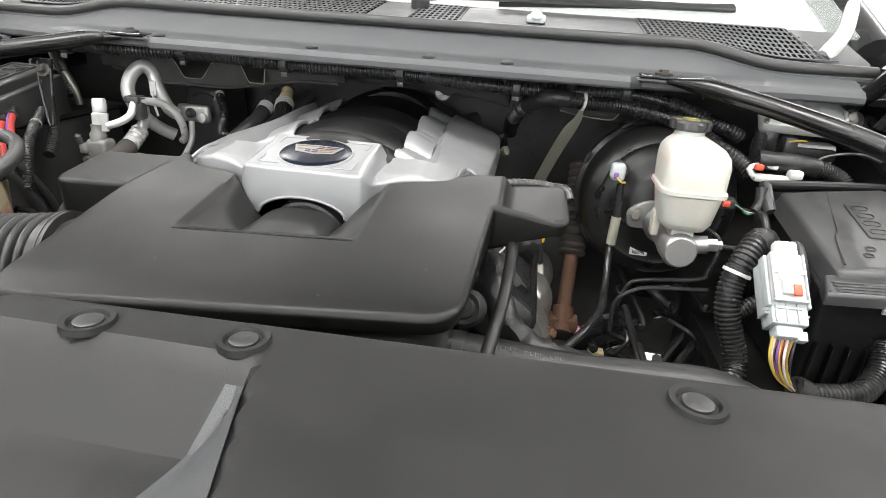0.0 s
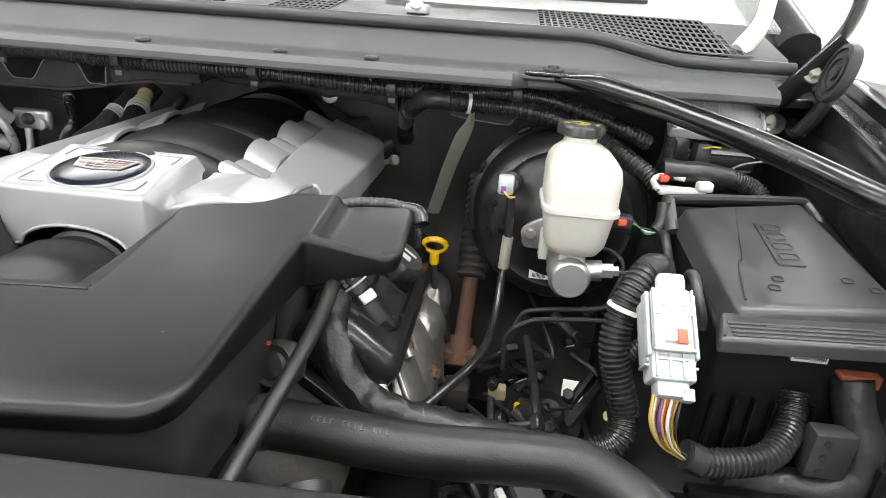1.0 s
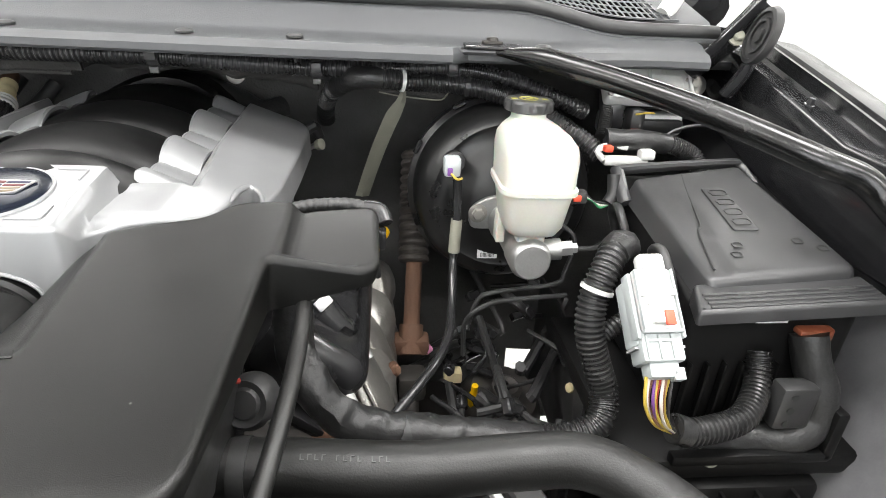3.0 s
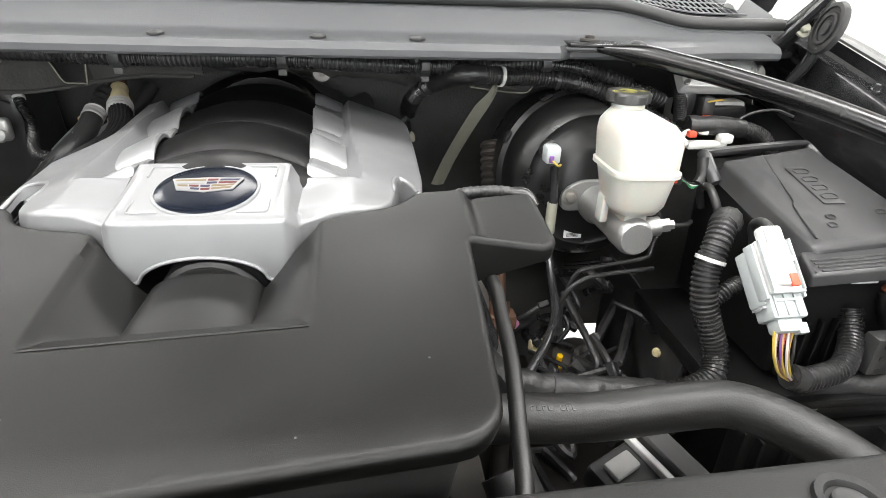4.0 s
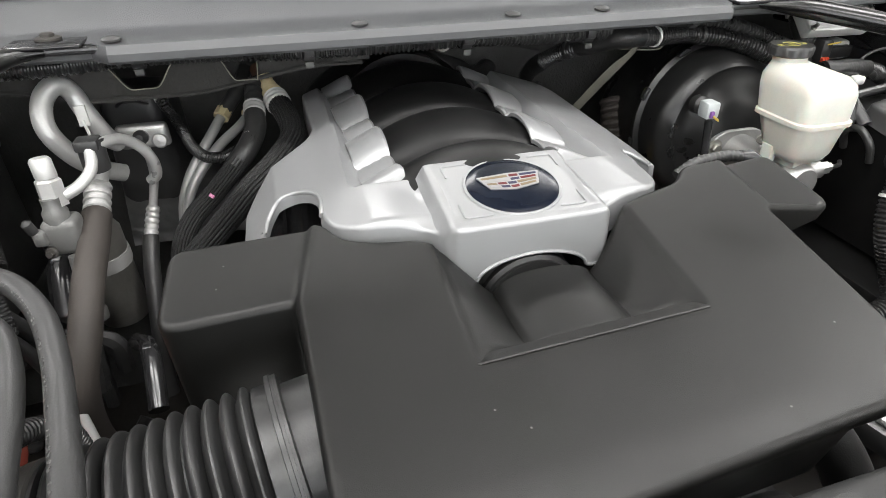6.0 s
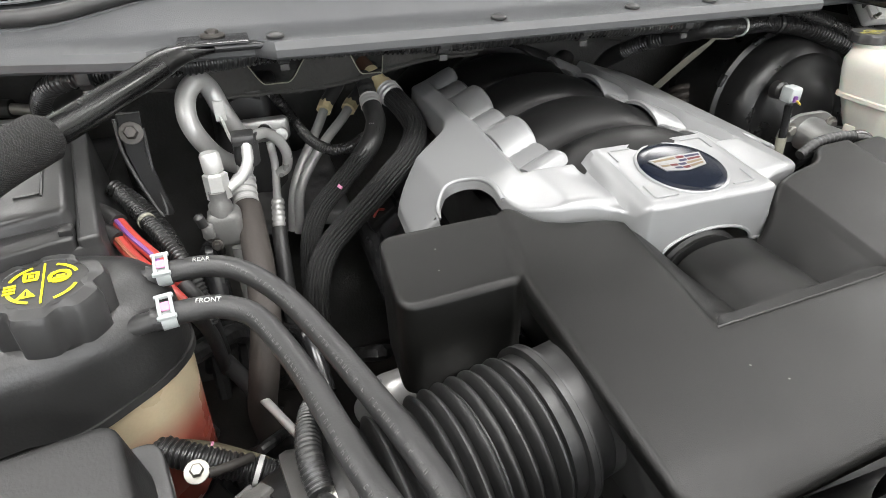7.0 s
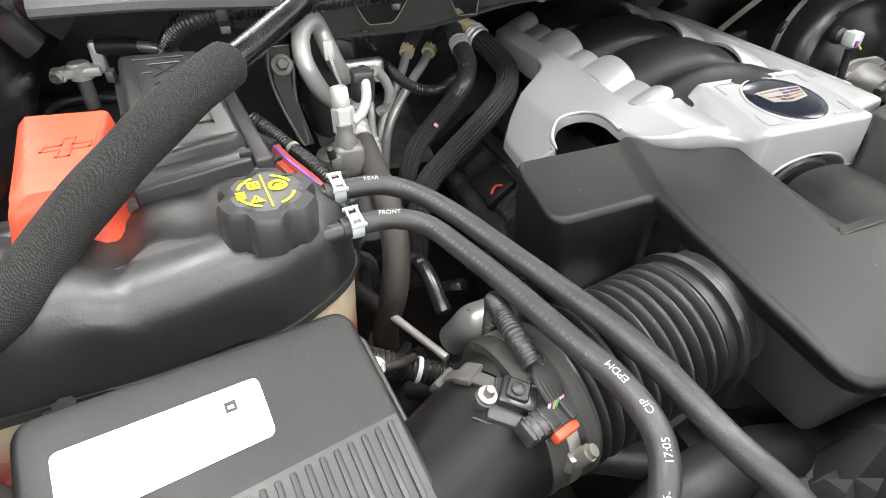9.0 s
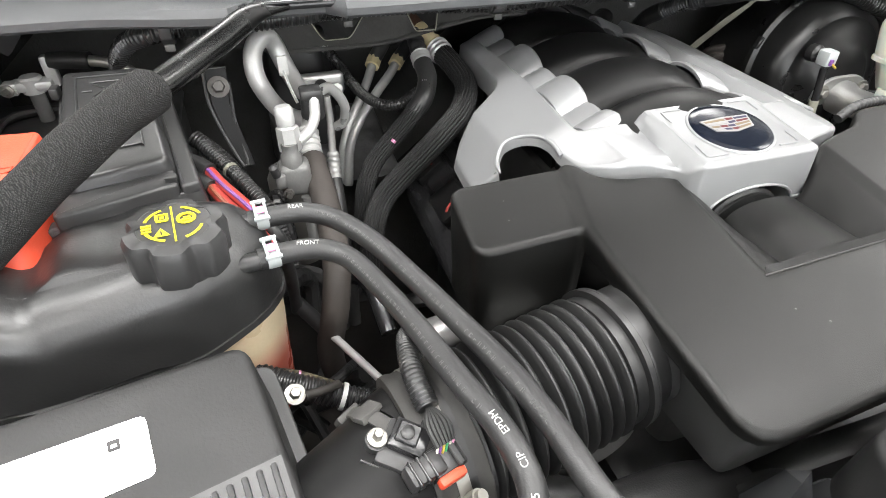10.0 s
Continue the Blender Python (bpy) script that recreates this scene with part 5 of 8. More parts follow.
lid_out = rounded([(0.566, 0.714), (0.706, 0.718), (0.686, 0.900), (0.556, 0.884)], 0.010)
lid = part("lid", shell(lid_out, lambda x, y: fb_top(x, y) + 0.0018 * smooth(0.5895, 0.5915, x - 0.004 * math.tanh((y - 0.775) * 120) + 0.004 * math.tanh((y - 0.84) * 90)), lambda x, y: fb_top(x, y) - 0.022, edge=0.006, draft=-0.006, grid=0.006), "lidplastic", fb)
lidm = lambda x, y, h=0.0: Vector((x, y, fb_top(x, y) + 0.0025 + h))
# black line painted for the shade inside the lid groove
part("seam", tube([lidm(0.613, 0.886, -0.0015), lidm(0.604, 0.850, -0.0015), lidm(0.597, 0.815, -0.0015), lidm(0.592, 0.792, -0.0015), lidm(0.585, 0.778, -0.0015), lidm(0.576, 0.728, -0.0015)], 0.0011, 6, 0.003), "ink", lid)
part("symbol_plate", shell(rounded([(0.620, 0.780), (0.645, 0.778), (0.643, 0.853), (0.620, 0.853)], 0.003), lambda x, y: fb_top(x, y) + 0.0034, lambda x, y: fb_top(x, y), edge=0.0008), "lidplastic", lid)
for k in range(4):
    cy = 0.790 + 0.017 * k
    part("symbol", tube([(0.625, cy - 0.004, fb_top(0.625, cy) + 0.0036), (0.640, cy - 0.004, fb_top(0.640, cy) + 0.0036), (0.640, cy + 0.005, fb_top(0.640, cy) + 0.005), (0.625, cy + 0.005, fb_top(0.625, cy) + 0.005), (0.625, cy - 0.004, fb_top(0.625, cy) + 0.0036)], 0.0005, 6, 0.002), "satin", lid)
for px, py in ((0.612, 0.755), (0.672, 0.757), (0.605, 0.742), (0.69, 0.745)):
    part("moulded_mark", tube([lidm(px - 0.004, py), lidm(px + 0.004, py), lidm(px + 0.004, py + 0.006), lidm(px - 0.004, py + 0.006), lidm(px - 0.004, py)], 0.0007, 6, 0.002), "dark", lid)
for px in (0.600, 0.683):
    part("latch", tube([lidm(px - 0.013, 0.716, -0.014), lidm(px - 0.013, 0.706, -0.010), lidm(px - 0.010, 0.704, -0.009), lidm(px + 0.010, 0.704, -0.009), lidm(px + 0.013, 0.706, -0.010), lidm(px + 0.013, 0.716, -0.014)], 0.0022, 8, 0.002), "satin", lid)
base_out = rounded([(0.553, 0.712), (0.722, 0.712), (0.722, 0.925), (0.556, 0.925)], 0.012)
part("base", shell(base_out, lambda x, y: fb_top(x, y) - 0.020, 1.03, edge=0.004, draft=0.004), "runner", fb)
lip = rounded([(0.544, 0.684), (0.716, 0.684), (0.712, 0.722), (0.556, 0.722)], 0.004)
part("front_lip", shell(lip, lambda x, y: 1.1785 + 0.06 * (x - 0.635) + 0.15 * (y - 0.70), lambda x, y: 1.163 + 0.06 * (x - 0.635), edge=0.004, grid=0.006), "lidplastic", fb)
for k in range(4):
    yy = 0.6885 + 0.0055 * k
    part("lip_groove", tube([(0.556, yy, 1.1788 + 0.06 * (0.556 - 0.635) + 0.15 * (yy - 0.70)), (0.710, yy, 1.1788 + 0.06 * (0.710 - 0.635) + 0.15 * (yy - 0.70))], 0.0012, 6, 0.02), "lidplastic", fb)
part("rear_rim", join(tube([(0.548, 0.870, 1.195), (0.547, 0.900, 1.218), (0.556, 0.908, 1.222), (0.69, 0.930, 1.226), (0.708, 0.930, 1.222), (0.716, 0.90, 1.205)], 0.008, 10, 0.008, flat=0.7)), "lidplastic", fb)
for yy in (0.76, 0.87):
    part("side_loop", tube([(0.552, yy - 0.022, 1.150), (0.543, yy - 0.02, 1.175), (0.541, yy, 1.190), (0.543, yy + 0.02, 1.180), (0.552, yy + 0.022, 1.155)], 0.005, 10, 0.003), "satin", fb)
fl_ = part("sticker", box((0.618, 0.7100, 1.143), (0.648, 0.7125, 1.1515)), "paper", fb, "white barcode sticker")
part("barcode", join(*[box((0.620 + 0.0017 * k, 0.7093, 1.1455), (0.6207 + 0.0017 * k, 0.7102, 1.1490)) for k in range(16)]), "ink", fl_)
for k in range(6):
    part("base_rib", box((0.565 + 0.017 * k, 0.706, 1.03), (0.568 + 0.017 * k, 0.7135, 1.10), 0.001), "runner", fb)
part("side_bracket", box((0.636, 0.672, 1.052), (0.672, 0.692, 1.098), 0.004), "satin", fb)
for k in range(3):
    part("bracket_hole", lathe([(0.0035, 0), (0.0035, 0.0008)], (0.647 + 0.0, 0.6715, 1.060 + 0.015 * k), (0, -1, 0), 12), "ink", fb)
tray = thing("fuse_box_tray", (0.64, 0.78, 0.9), "black plastic carrier tray under the fuse box", "tray")
part("tray", box((0.50, 0.67, 0.995), (0.745, 0.92, 1.02), 0.006), "runner", tray)
part("front_web", box((0.51, 0.66, 0.88), (0.70, 0.69, 0.9945), 0.008), "runner", tray)
part("post", box((0.56, 0.70, 0.70), (0.66, 0.85, 0.9945), 0.01), "runner", tray)
for k in range(5):
    part("web_rib", box((0.525 + 0.036 * k, 0.650, 0.90), (0.529 + 0.036 * k, 0.662, 0.990), 0.001), "runner", tray)
part("cable_arm", join(box((0.545, 0.664, 1.018), (0.700, 0.676, 1.030), 0.003), box((0.690, 0.664, 1.020), (0.702, 0.690, 1.075), 0.003)), "runner", tray)
part("grommet", lathe([(0.010, 0), (0.010, 0.003), (0.008, 0.004), (0.005, 0.003), (0.001, 0.003)], (0.586, 0.675, 1.020), (0, -0.75, 0.7), 24), "strap", tray)

# ---- large grey connector and its harness ----
cn = thing("harness_connector", (0.511, 0.69, 1.13), "white and pale grey multi-pin harness connector with red lock", "connector")
ca, cb = Vector((0.503, 0.721, 1.200)), Vector((0.503, 0.647, 1.134))
ax = (cb - ca).normalized()
cpose = frame_pose(ca, (1, 0.03, 0), Vector((1, 0, 0)).cross(ax))
L = (cb - ca).length
if (cpose.to_3x3() @ Vector((0, 0, 1))).z < 0:
    cpose = frame_pose(ca, (1, 0.03, 0), -Vector((1, 0, 0)).cross(ax))
sgn = 1 if (cpose.to_3x3() @ Vector((0, 1, 0))).dot(ax) > 0 else -1


def cbox(x0, x1, l0, l1, h0, h1, bev=0.002):
    a_, b_ = sorted((sgn * l0, sgn * l1))
    return box((x0 * 0.80, a_, h0), (x1 * 0.80, b_, h1), bev, 2, cpose)


part("lever_cover", join(cbox(-0.014, 0.014, 0.0, 0.045, 0.004, 0.018, 0.004), cbox(-0.020, 0.020, 0.012, 0.066, 0.002, 0.014, 0.004), cbox(-0.011, 0.011, 0.03, 0.06, 0.012, 0.020, 0.002)), "white", cn)
part("shell", join(cbox(-0.025, 0.025, 0.018, 0.074, -0.020, 0.004, 0.003), cbox(-0.022, 0.022, 0.060, 0.088, -0.018, 0.008, 0.003)), "grey", cn)
part("side_arm", cbox(0.021, 0.0255, 0.015, 0.070, -0.004, 0.010, 0.0015), "grey", cn)
part("side_arm", cbox(-0.0255, -0.021, 0.015, 0.070, -0.004, 0.010, 0.0015), "grey", cn)
part("red_lock", cbox(0.000, 0.010, 0.050, 0.062, 0.018, 0.0215, 0.001), "red", cn, "small red lock tab")
for k in range(4):
    part("slot", cbox(-0.012 + 0.0065 * k, -0.0105 + 0.0065 * k, 0.005, 0.024, 0.0176, 0.0183, 0.0), "greyink", cn)
part("lever_edge", join(cbox(-0.0205, -0.0185, 0.014, 0.064, 0.012, 0.0165, 0.0006), cbox(0.0185, 0.0205, 0.014, 0.064, 0.012, 0.0165, 0.0006), cbox(-0.0205, 0.0205, 0.0635, 0.0665, 0.010, 0.0155, 0.0006)), "grey", cn)
for sx in (-0.0155, 0.0155):
    part("pivot_peg", lathe([(0.003, 0.0), (0.003, 0.002), (0.0022, 0.0026), (0.0005, 0.0026)], cpose @ Vector((sx * 0.80, sgn * 0.034, 0.0138)), cpose.to_3x3() @ Vector((0, 0, 1)), 14), "white", cn)
# grey strips painted as the shade in gaps between the connector blocks
part("seal_band", cbox(-0.0265, 0.0265, 0.0745, 0.0765, -0.015, 0.002, 0.0), "greyink", cn)
part("seal_band", cbox(-0.0115, 0.0115, 0.0285, 0.0298, 0.0150, 0.0186, 0.0), "greyink", cn)
for k in range(3):
    part("rib", cbox(-0.018 + 0.013 * k, -0.0155 + 0.013 * k, 0.062, 0.086, 0.008, 0.0098, 0.0005), "grey", cn)
part("cross_rib", cbox(-0.018, 0.014, 0.070, 0.0725, 0.008, 0.0098, 0.0005), "grey", cn)
part("wire_exit", join(cbox(-0.016, 0.016, 0.086, 0.100, -0.014, 0.004, 0.003), cbox(0.008, 0.020, 0.092, 0.102, -0.006, 0.004, 0.001)), "grey", cn)
wires = ["wire_yellow", "wire_white", "wire_brown", "purple", "wire_yellow", "wire_red", "wire_white", "wire_brown", "wire_yellow", "ink"]
wl = thing("wire_bundle", (0.52, 0.65, 1.09), "loose yellow, red and white wires below the connector", "wires")
for k, w in enumerate(wires):
    o = -0.011 + 0.0024 * k
    part("wire", tube([cb + Vector((o, 0.004, -0.002)), cb + Vector((o * 0.9 - 0.002, -0.006 + 0.002 * (k % 3), -0.022)), cb + Vector((0.008 + o * 0.6, -0.004 + 0.002 * (k % 2), -0.044)), (0.530 + o * 0.25, 0.652 + 0.002 * (k % 3), 1.072)], 0.0014, 6, 0.004), w, wl)


def conduit(pts, r, label, group="conduits", pitch=0.0036, bands=(), depth=0.13, tape=()):
    """A corrugated loom tube as a thing with its ties and taped stretches."""
    t = thing("wiring_conduit", pts[0], label, "conduit", group)
    part("loom_tube", corrugated(pts, r, pitch, 12, depth), "conduit", t)
    line = spline(pts, 0.004)
    for f, mat in bands:
        i = int(f * (len(line) - 3))
        part("cable_tie", tube([line[i], line[i + 1]], r * 1.1, 14, 0.003), mat, t)
    for f0, f1 in tape:
        seg_ = line[int(f0 * (len(line) - 1)):int(f1 * (len(line) - 1)) + 1:4]
        part("tape_wrap", wrinkled(seg_, r * 1.06, 12, 0.05), "tape", t)
    return t


conduit([(0.530, 0.655, 1.074), (0.550, 0.656, 1.068), (0.597, 0.667, 1.070), (0.622, 0.688, 1.080), (0.632, 0.706, 1.095), (0.633, 0.715, 1.11)], 0.0125, "thick black corrugated conduit looping below the fuse box", tape=((0.0, 0.18),), pitch=0.0048)
conduit([(0.520, 0.79, 1.180), (0.505, 0.775, 1.186), (0.489, 0.757, 1.170), (0.479, 0.748, 1.142), (0.478, 0.739, 1.115), (0.486, 0.732, 1.087), (0.496, 0.722, 1.056), (0.488, 0.705, 1.035), (0.455, 0.70, 1.022), (0.42, 0.70, 1.020)], 0.0145, "thick black corrugated harness conduit with white tie", bands=((0.26, "white"),), pitch=0.0052, tape=((0.0, 0.14),))
conduit([(0.522, 0.75, 1.125), (0.505, 0.742, 1.122), (0.488, 0.74, 1.108)], 0.009, "short black corrugated branch conduit")
tp = thing("taped_harness", (0.30, 0.70, 1.02), "black tape-wrapped engine harness over the valve cover", "harness")
part("trunk", wrinkled([(0.205, 0.745, 1.135), (0.212, 0.712, 1.112), (0.232, 0.694, 1.082), (0.262, 0.690, 1.055), (0.31, 0.695, 1.040), (0.36, 0.698, 1.030), (0.43, 0.70, 1.020)], 0.0168, 14, 0.10, 70), "tape", tp)
part("tie", tube([(0.300, 0.694, 1.042), (0.303, 0.694, 1.041), (0.306, 0.695, 1.041)], 0.0180, 14, 0.002), "satin", tp)
pg = thing("round_plug", (0.678, 0.70, 1.10), "round black harness plug with orange lock collar", "plug")
part("collar", join(box((0.658, 0.702, 1.132), (0.690, 0.720, 1.139), 0.003), box((0.686, 0.704, 1.126), (0.693, 0.718, 1.139), 0.002)), "orange", pg, "orange lock collar")
part("boot", wrinkled([(0.670, 0.708, 1.134), (0.674, 0.700, 1.112), (0.684, 0.690, 1.085), (0.686, 0.684, 1.058), (0.672, 0.682, 1.038), (0.63, 0.688, 1.028), (0.58, 0.692, 1.03)], 0.0165, 14, 0.06, 60), "tape", pg)

# ---- radiator hose and other hoses ----
rh = thing("radiator_hose", (0.4, 0.6, 1.05), "thick black rubber radiator hose with faint ribs", "hose")
part("hose", tube([(0.16, 0.616, 1.085), (0.22, 0.617, 1.082), (0.31, 0.613, 1.080), (0.39, 0.616, 1.082), (0.435, 0.613, 1.084), (0.470, 0.592, 1.082), (0.500, 0.556, 1.078), (0.530, 0.50, 1.07), (0.545, 0.43, 1.06), (0.548, 0.37, 1.05)], 0.0208, 28, 0.003, lambda s: 1 + 0.012 * math.sin(s * 2 * math.pi / 0.006)), "greyrubber", rh)
hl = spline([(0.16, 0.616, 1.085), (0.22, 0.617, 1.082), (0.31, 0.613, 1.080), (0.39, 0.616, 1.082)], 0.005)
rows = []
for k in range(13):
    if k in (4, 9):
        continue
    m = frame_pose(hl[14 + k] + Vector((0, -0.0085, 0.0192)), (1, 0, 0), (0, -0.40, 0.92))
    rows.append(box((-0.0018, -0.0022, -0.0006), (-0.0010, 0.0022, 0.0003), 0, 1, m))
    rows.append(box((-0.0010, 0.0014 if k % 2 else -0.0022, -0.0006), (0.0012, 0.0022 if k % 2 else -0.0014, 0.0003), 0, 1, m))
part("printed_mark", join(*rows), "dimprint", rh, "faint grey printed mark")
part("hose_clamp", lathe([(0.0212, -0.006), (0.0222, -0.006), (0.0222, 0.006), (0.0212, 0.006)], (0.185, 0.6165, 1.0835), (1, 0.0, -0.04), 32), "satin", rh)
th = thing("vapour_hose", (0.22, 0.55, 1.1), "thin grey-black vapour hose running down beside the resonator", "hose")
part("hose", tube([(0.20, 0.70, 1.172), (0.222, 0.688, 1.184), (0.228, 0.665, 1.186), (0.228, 0.63, 1.175), (0.226, 0.585, 1.165), (0.220, 0.535, 1.15), (0.214, 0.49, 1.135), (0.205, 0.45, 1.11), (0.20, 0.41, 1.07)], 0.0060, 12, 0.005), "greyrubber", th)
lh = thing("lower_hose", (0.26, 0.53, 0.95), "short black coolant hose below the resonator", "hose")
part("hose", tube([(0.23, 0.58, 1.06), (0.245, 0.545, 1.03), (0.27, 0.52, 0.97), (0.30, 0.48, 0.88)], 0.022, 18, 0.006), "rubber", lh)
vt = thing("vacuum_pipe", (0.37, 0.9, 1.1), "black vacuum pipe from the booster towards the engine", "pipe")
part("pipe", tube([(0.372, 0.955, 1.19), (0.374, 0.95, 1.14), (0.372, 0.945, 1.09), (0.368, 0.90, 1.05), (0.358, 0.845, 1.035), (0.335, 0.80, 1.025), (0.300, 0.755, 1.01), (0.28, 0.73, 1.0)], 0.0056, 12, 0.005), "gloss", vt)
part("cloth_wrap", tube([(0.374, 0.951, 1.14), (0.373, 0.948, 1.12), (0.3722, 0.945, 1.098)], 0.0072, 12, 0.005), "strap", vt)
sp = thing("ground_strap", (0.28, 1.12, 1.18), "pale woven ground strap hanging from the harness", "strap")
line = [Vector(p) for p in spline([(0.309, 1.05, 1.285), (0.306, 1.066, 1.262), (0.296, 1.085, 1.238), (0.278, 1.125, 1.185), (0.262, 1.165, 1.13), (0.248, 1.19, 1.08)], 0.006)]
rings = []
for i, p in enumerate(line):
    f = i / len(line)
    w = 0.003 + 0.008 * smooth(0.0, 0.25, f)
    rings.append([p + Vector((-w, 0.002, 0)), p + Vector((0, -0.0015 + 0.001 * math.sin(i), 0)), p + Vector((w, 0.002, 0)), p + Vector((0, 0.004, 0))])
part("webbing", loft(rings), "strap", sp)

# ---- firewall harness ----
conduit([(-0.603, 1.075, 1.225), (-0.600, 1.055, 1.262), (-0.580, 1.020, 1.294), (-0.548, 0.990, 1.312), (-0.50, 0.990, 1.316), (-0.43, 0.995, 1.315), (-0.338, 1.015, 1.315), (-0.25, 1.005, 1.316), (-0.157, 0.998, 1.313), (0.029, 0.996, 1.314), (0.12, 1.010, 1.308), (0.204, 1.022, 1.304), (0.29, 1.028, 1.306), (0.367, 1.034, 1.308), (0.43, 1.03, 1.300), (0.50, 1.03, 1.278), (0.545, 1.03, 1.26)],
        0.0108, "long black corrugated conduit clipped along the firewall", pitch=0.0056, depth=0.15)
for px, py, pz in ((-0.157, 0.998, 1.313), (0.029, 0.996, 1.314), (0.204, 1.022, 1.304), (0.367, 1.034, 1.308), (-0.338, 1.015, 1.315), (-0.530, 0.988, 1.314)):
    cl = thing("conduit_clip", (px, py, pz), "black plastic clip holding the conduit", "clip", "conduit clips")
    part("band", tube([(px - 0.006, py, pz), (px, py, pz), (px + 0.006, py, pz)], 0.0128, 16, 0.003), "satin", cl)
    part("latch", box((px - 0.006, py - 0.017, pz - 0.004), (px + 0.006, py - 0.010, pz + 0.008), 0.0015), "satin", cl)
    part("tail", box((px - 0.005, py - 0.010, pz - 0.018), (px + 0.005, py - 0.006, pz - 0.011), 0.001), "dimprint", cl)
    part("stem", tube([(px, py + 0.004, pz + 0.008), (px, py + 0.012, pz + 0.024)], 0.004, 8), "satin", cl)
conduit([(0.196, 1.19, 1.205), (0.197, 1.165, 1.226), (0.212, 1.10, 1.262), (0.240, 1.03, 1.290), (0.262, 1.010, 1.297), (0.31, 1.02, 1.293), (0.369, 1.032, 1.290), (0.43, 1.02, 1.281), (0.48, 1.0, 1.262), (0.525, 0.98, 1.238), (0.548, 0.965, 1.222)],
        0.0125, "black corrugated conduit arching over the brake booster", bands=((0.23, "satin"), (0.50, "white"), (0.66, "satin")), tape=((0.0, 0.12), (0.27, 0.47)), pitch=0.0048)
conduit([(0.585, 1.08, 1.31), (0.578, 1.06, 1.285), (0.572, 1.03, 1.26), (0.560, 1.0, 1.235)], 0.009, "black corrugated conduit hanging by the control module")
rc_ = thing("harness_retainer", (0.555, 0.95, 1.22), "white plastic harness retainer with red lock", "retainer")
part("body", join(box((0.545, 0.940, 1.216), (0.600, 0.956, 1.226), 0.003), tube([(0.545, 0.945, 1.222), (0.538, 0.95, 1.232), (0.556, 0.955, 1.238), (0.575, 0.952, 1.236)], 0.004, 8), box((0.588, 0.938, 1.224), (0.606, 0.954, 1.236), 0.003)), "white", rc_)
part("lock", box((0.543, 0.940, 1.232), (0.554, 0.950, 1.240), 0.002, 2), "red", rc_)
conduit([(0.55, 0.962, 1.243), (0.59, 0.96, 1.243), (0.63, 0.965, 1.238), (0.665, 0.965, 1.225), (0.675, 0.95, 1.205)], 0.012, "black taped harness behind the fuse box", tape=((0.0, 0.6),))
rs = thing("fluid_sensor_plug", (0.495, 0.88, 1.20), "small black sensor plug with red lock and green wire", "plug")
part("plug", box((0.484, 0.872, 1.192), (0.506, 0.888, 1.206), 0.003), "satin", rs)
part("lock", box((0.489, 0.869, 1.196), (0.498, 0.874, 1.203), 0.001), "red", rs)
for k, w in enumerate(("wire_green", "wire_white", "ink")):
    part("wire", tube([(0.505, 0.88, 1.198 + 0.002 * k), (0.515, 0.878, 1.194), (0.524, 0.88, 1.186 + 0.003 * k), (0.535, 0.885, 1.188)], 0.0014, 6, 0.003), w, rs)
part("boot", tube([(0.534, 0.884, 1.19), (0.540, 0.888, 1.20), (0.540, 0.895, 1.22)], 0.007, 10), "rubber", rs)

# ---- control module under the cowl ----
ecm = thing("control_module", (0.64, 1.07, 1.27), "dull aluminium engine control module with black plugs", "control module")
em = frame_pose(Vector((0.624, 1.045, 1.298)), (1, 0.02, -0.04), (0.0, -0.70, 0.72))
part("housing", box((-0.058, -0.030, -0.012), (0.058, 0.030, 0.008), 0.005, 3, em), "diecast", ecm)
part("rim", join(box((-0.058, 0.026, 0.006), (0.058, 0.031, 0.012), 0.0015, 1, em), box((-0.058, -0.031, 0.006), (0.058, -0.026, 0.012), 0.0015, 1, em), box((-0.059, -0.026, 0.006), (-0.054, 0.026, 0.012), 0.0015, 1, em), box((0.054, -0.026, 0.006), (0.059, 0.026, 0.012), 0.0015, 1, em)), "diecast", ecm)
for k in range(4):
    part("fin", box((-0.04 + 0.02 * k, -0.02, 0.008), (-0.034 + 0.02 * k, 0.02, 0.0105), 0.001, 1, em), "diecast", ecm)
for u, v in ((-0.055, 0.027), (0.055, 0.027), (-0.055, -0.027), (0.055, -0.027)):
    part("corner_screw", bolt_head(em @ Vector((u, v, 0.012)), em.to_3x3() @ Vector((0, 0, 1)), 0.0028, 0.0042), "zinc", ecm)
part("label_block", box((0.004, -0.016, 0.0104), (0.046, 0.006, 0.0125), 0.001, 1, em), "diecast", ecm)
part("lower_housing", box((0.578, 1.055, 1.226), (0.694, 1.085, 1.256), 0.006), "diecast", ecm)
part("connector_block", box((0.60, 1.045, 1.232), (0.69, 1.06, 1.25), 0.004), "dusty", ecm)
part("plug", box((0.575, 1.03, 1.235), (0.598, 1.06, 1.280), 0.006), "gloss", ecm)
part("plug", box((0.604, 1.022, 1.228), (0.624, 1.05, 1.268), 0.005), "satin", ecm)
part("lock", box((0.606, 1.018, 1.236), (0.618, 1.024, 1.243), 0.001), "red", ecm)
part("housing_bolt", bolt_head(em @ Vector((0.062, -0.002, 0.004)), (0, -1, 0.4), 0.006, 0.012), "zinc", ecm)
part("wire", tube([(0.608, 1.02, 1.262), (0.62, 1.012, 1.266), (0.633, 1.022, 1.264)], 0.0013, 6), "wire_yellow", ecm)
part("mount_bolt", bolt_head((0.719, 1.09, 1.291), (0, -1, 0.3), 0.007, 0.014), "shield", ecm)
wi = thing("thin_wire", (0.68, 0.98, 1.23), "thin black wire arching beside the fuse box", "wire")
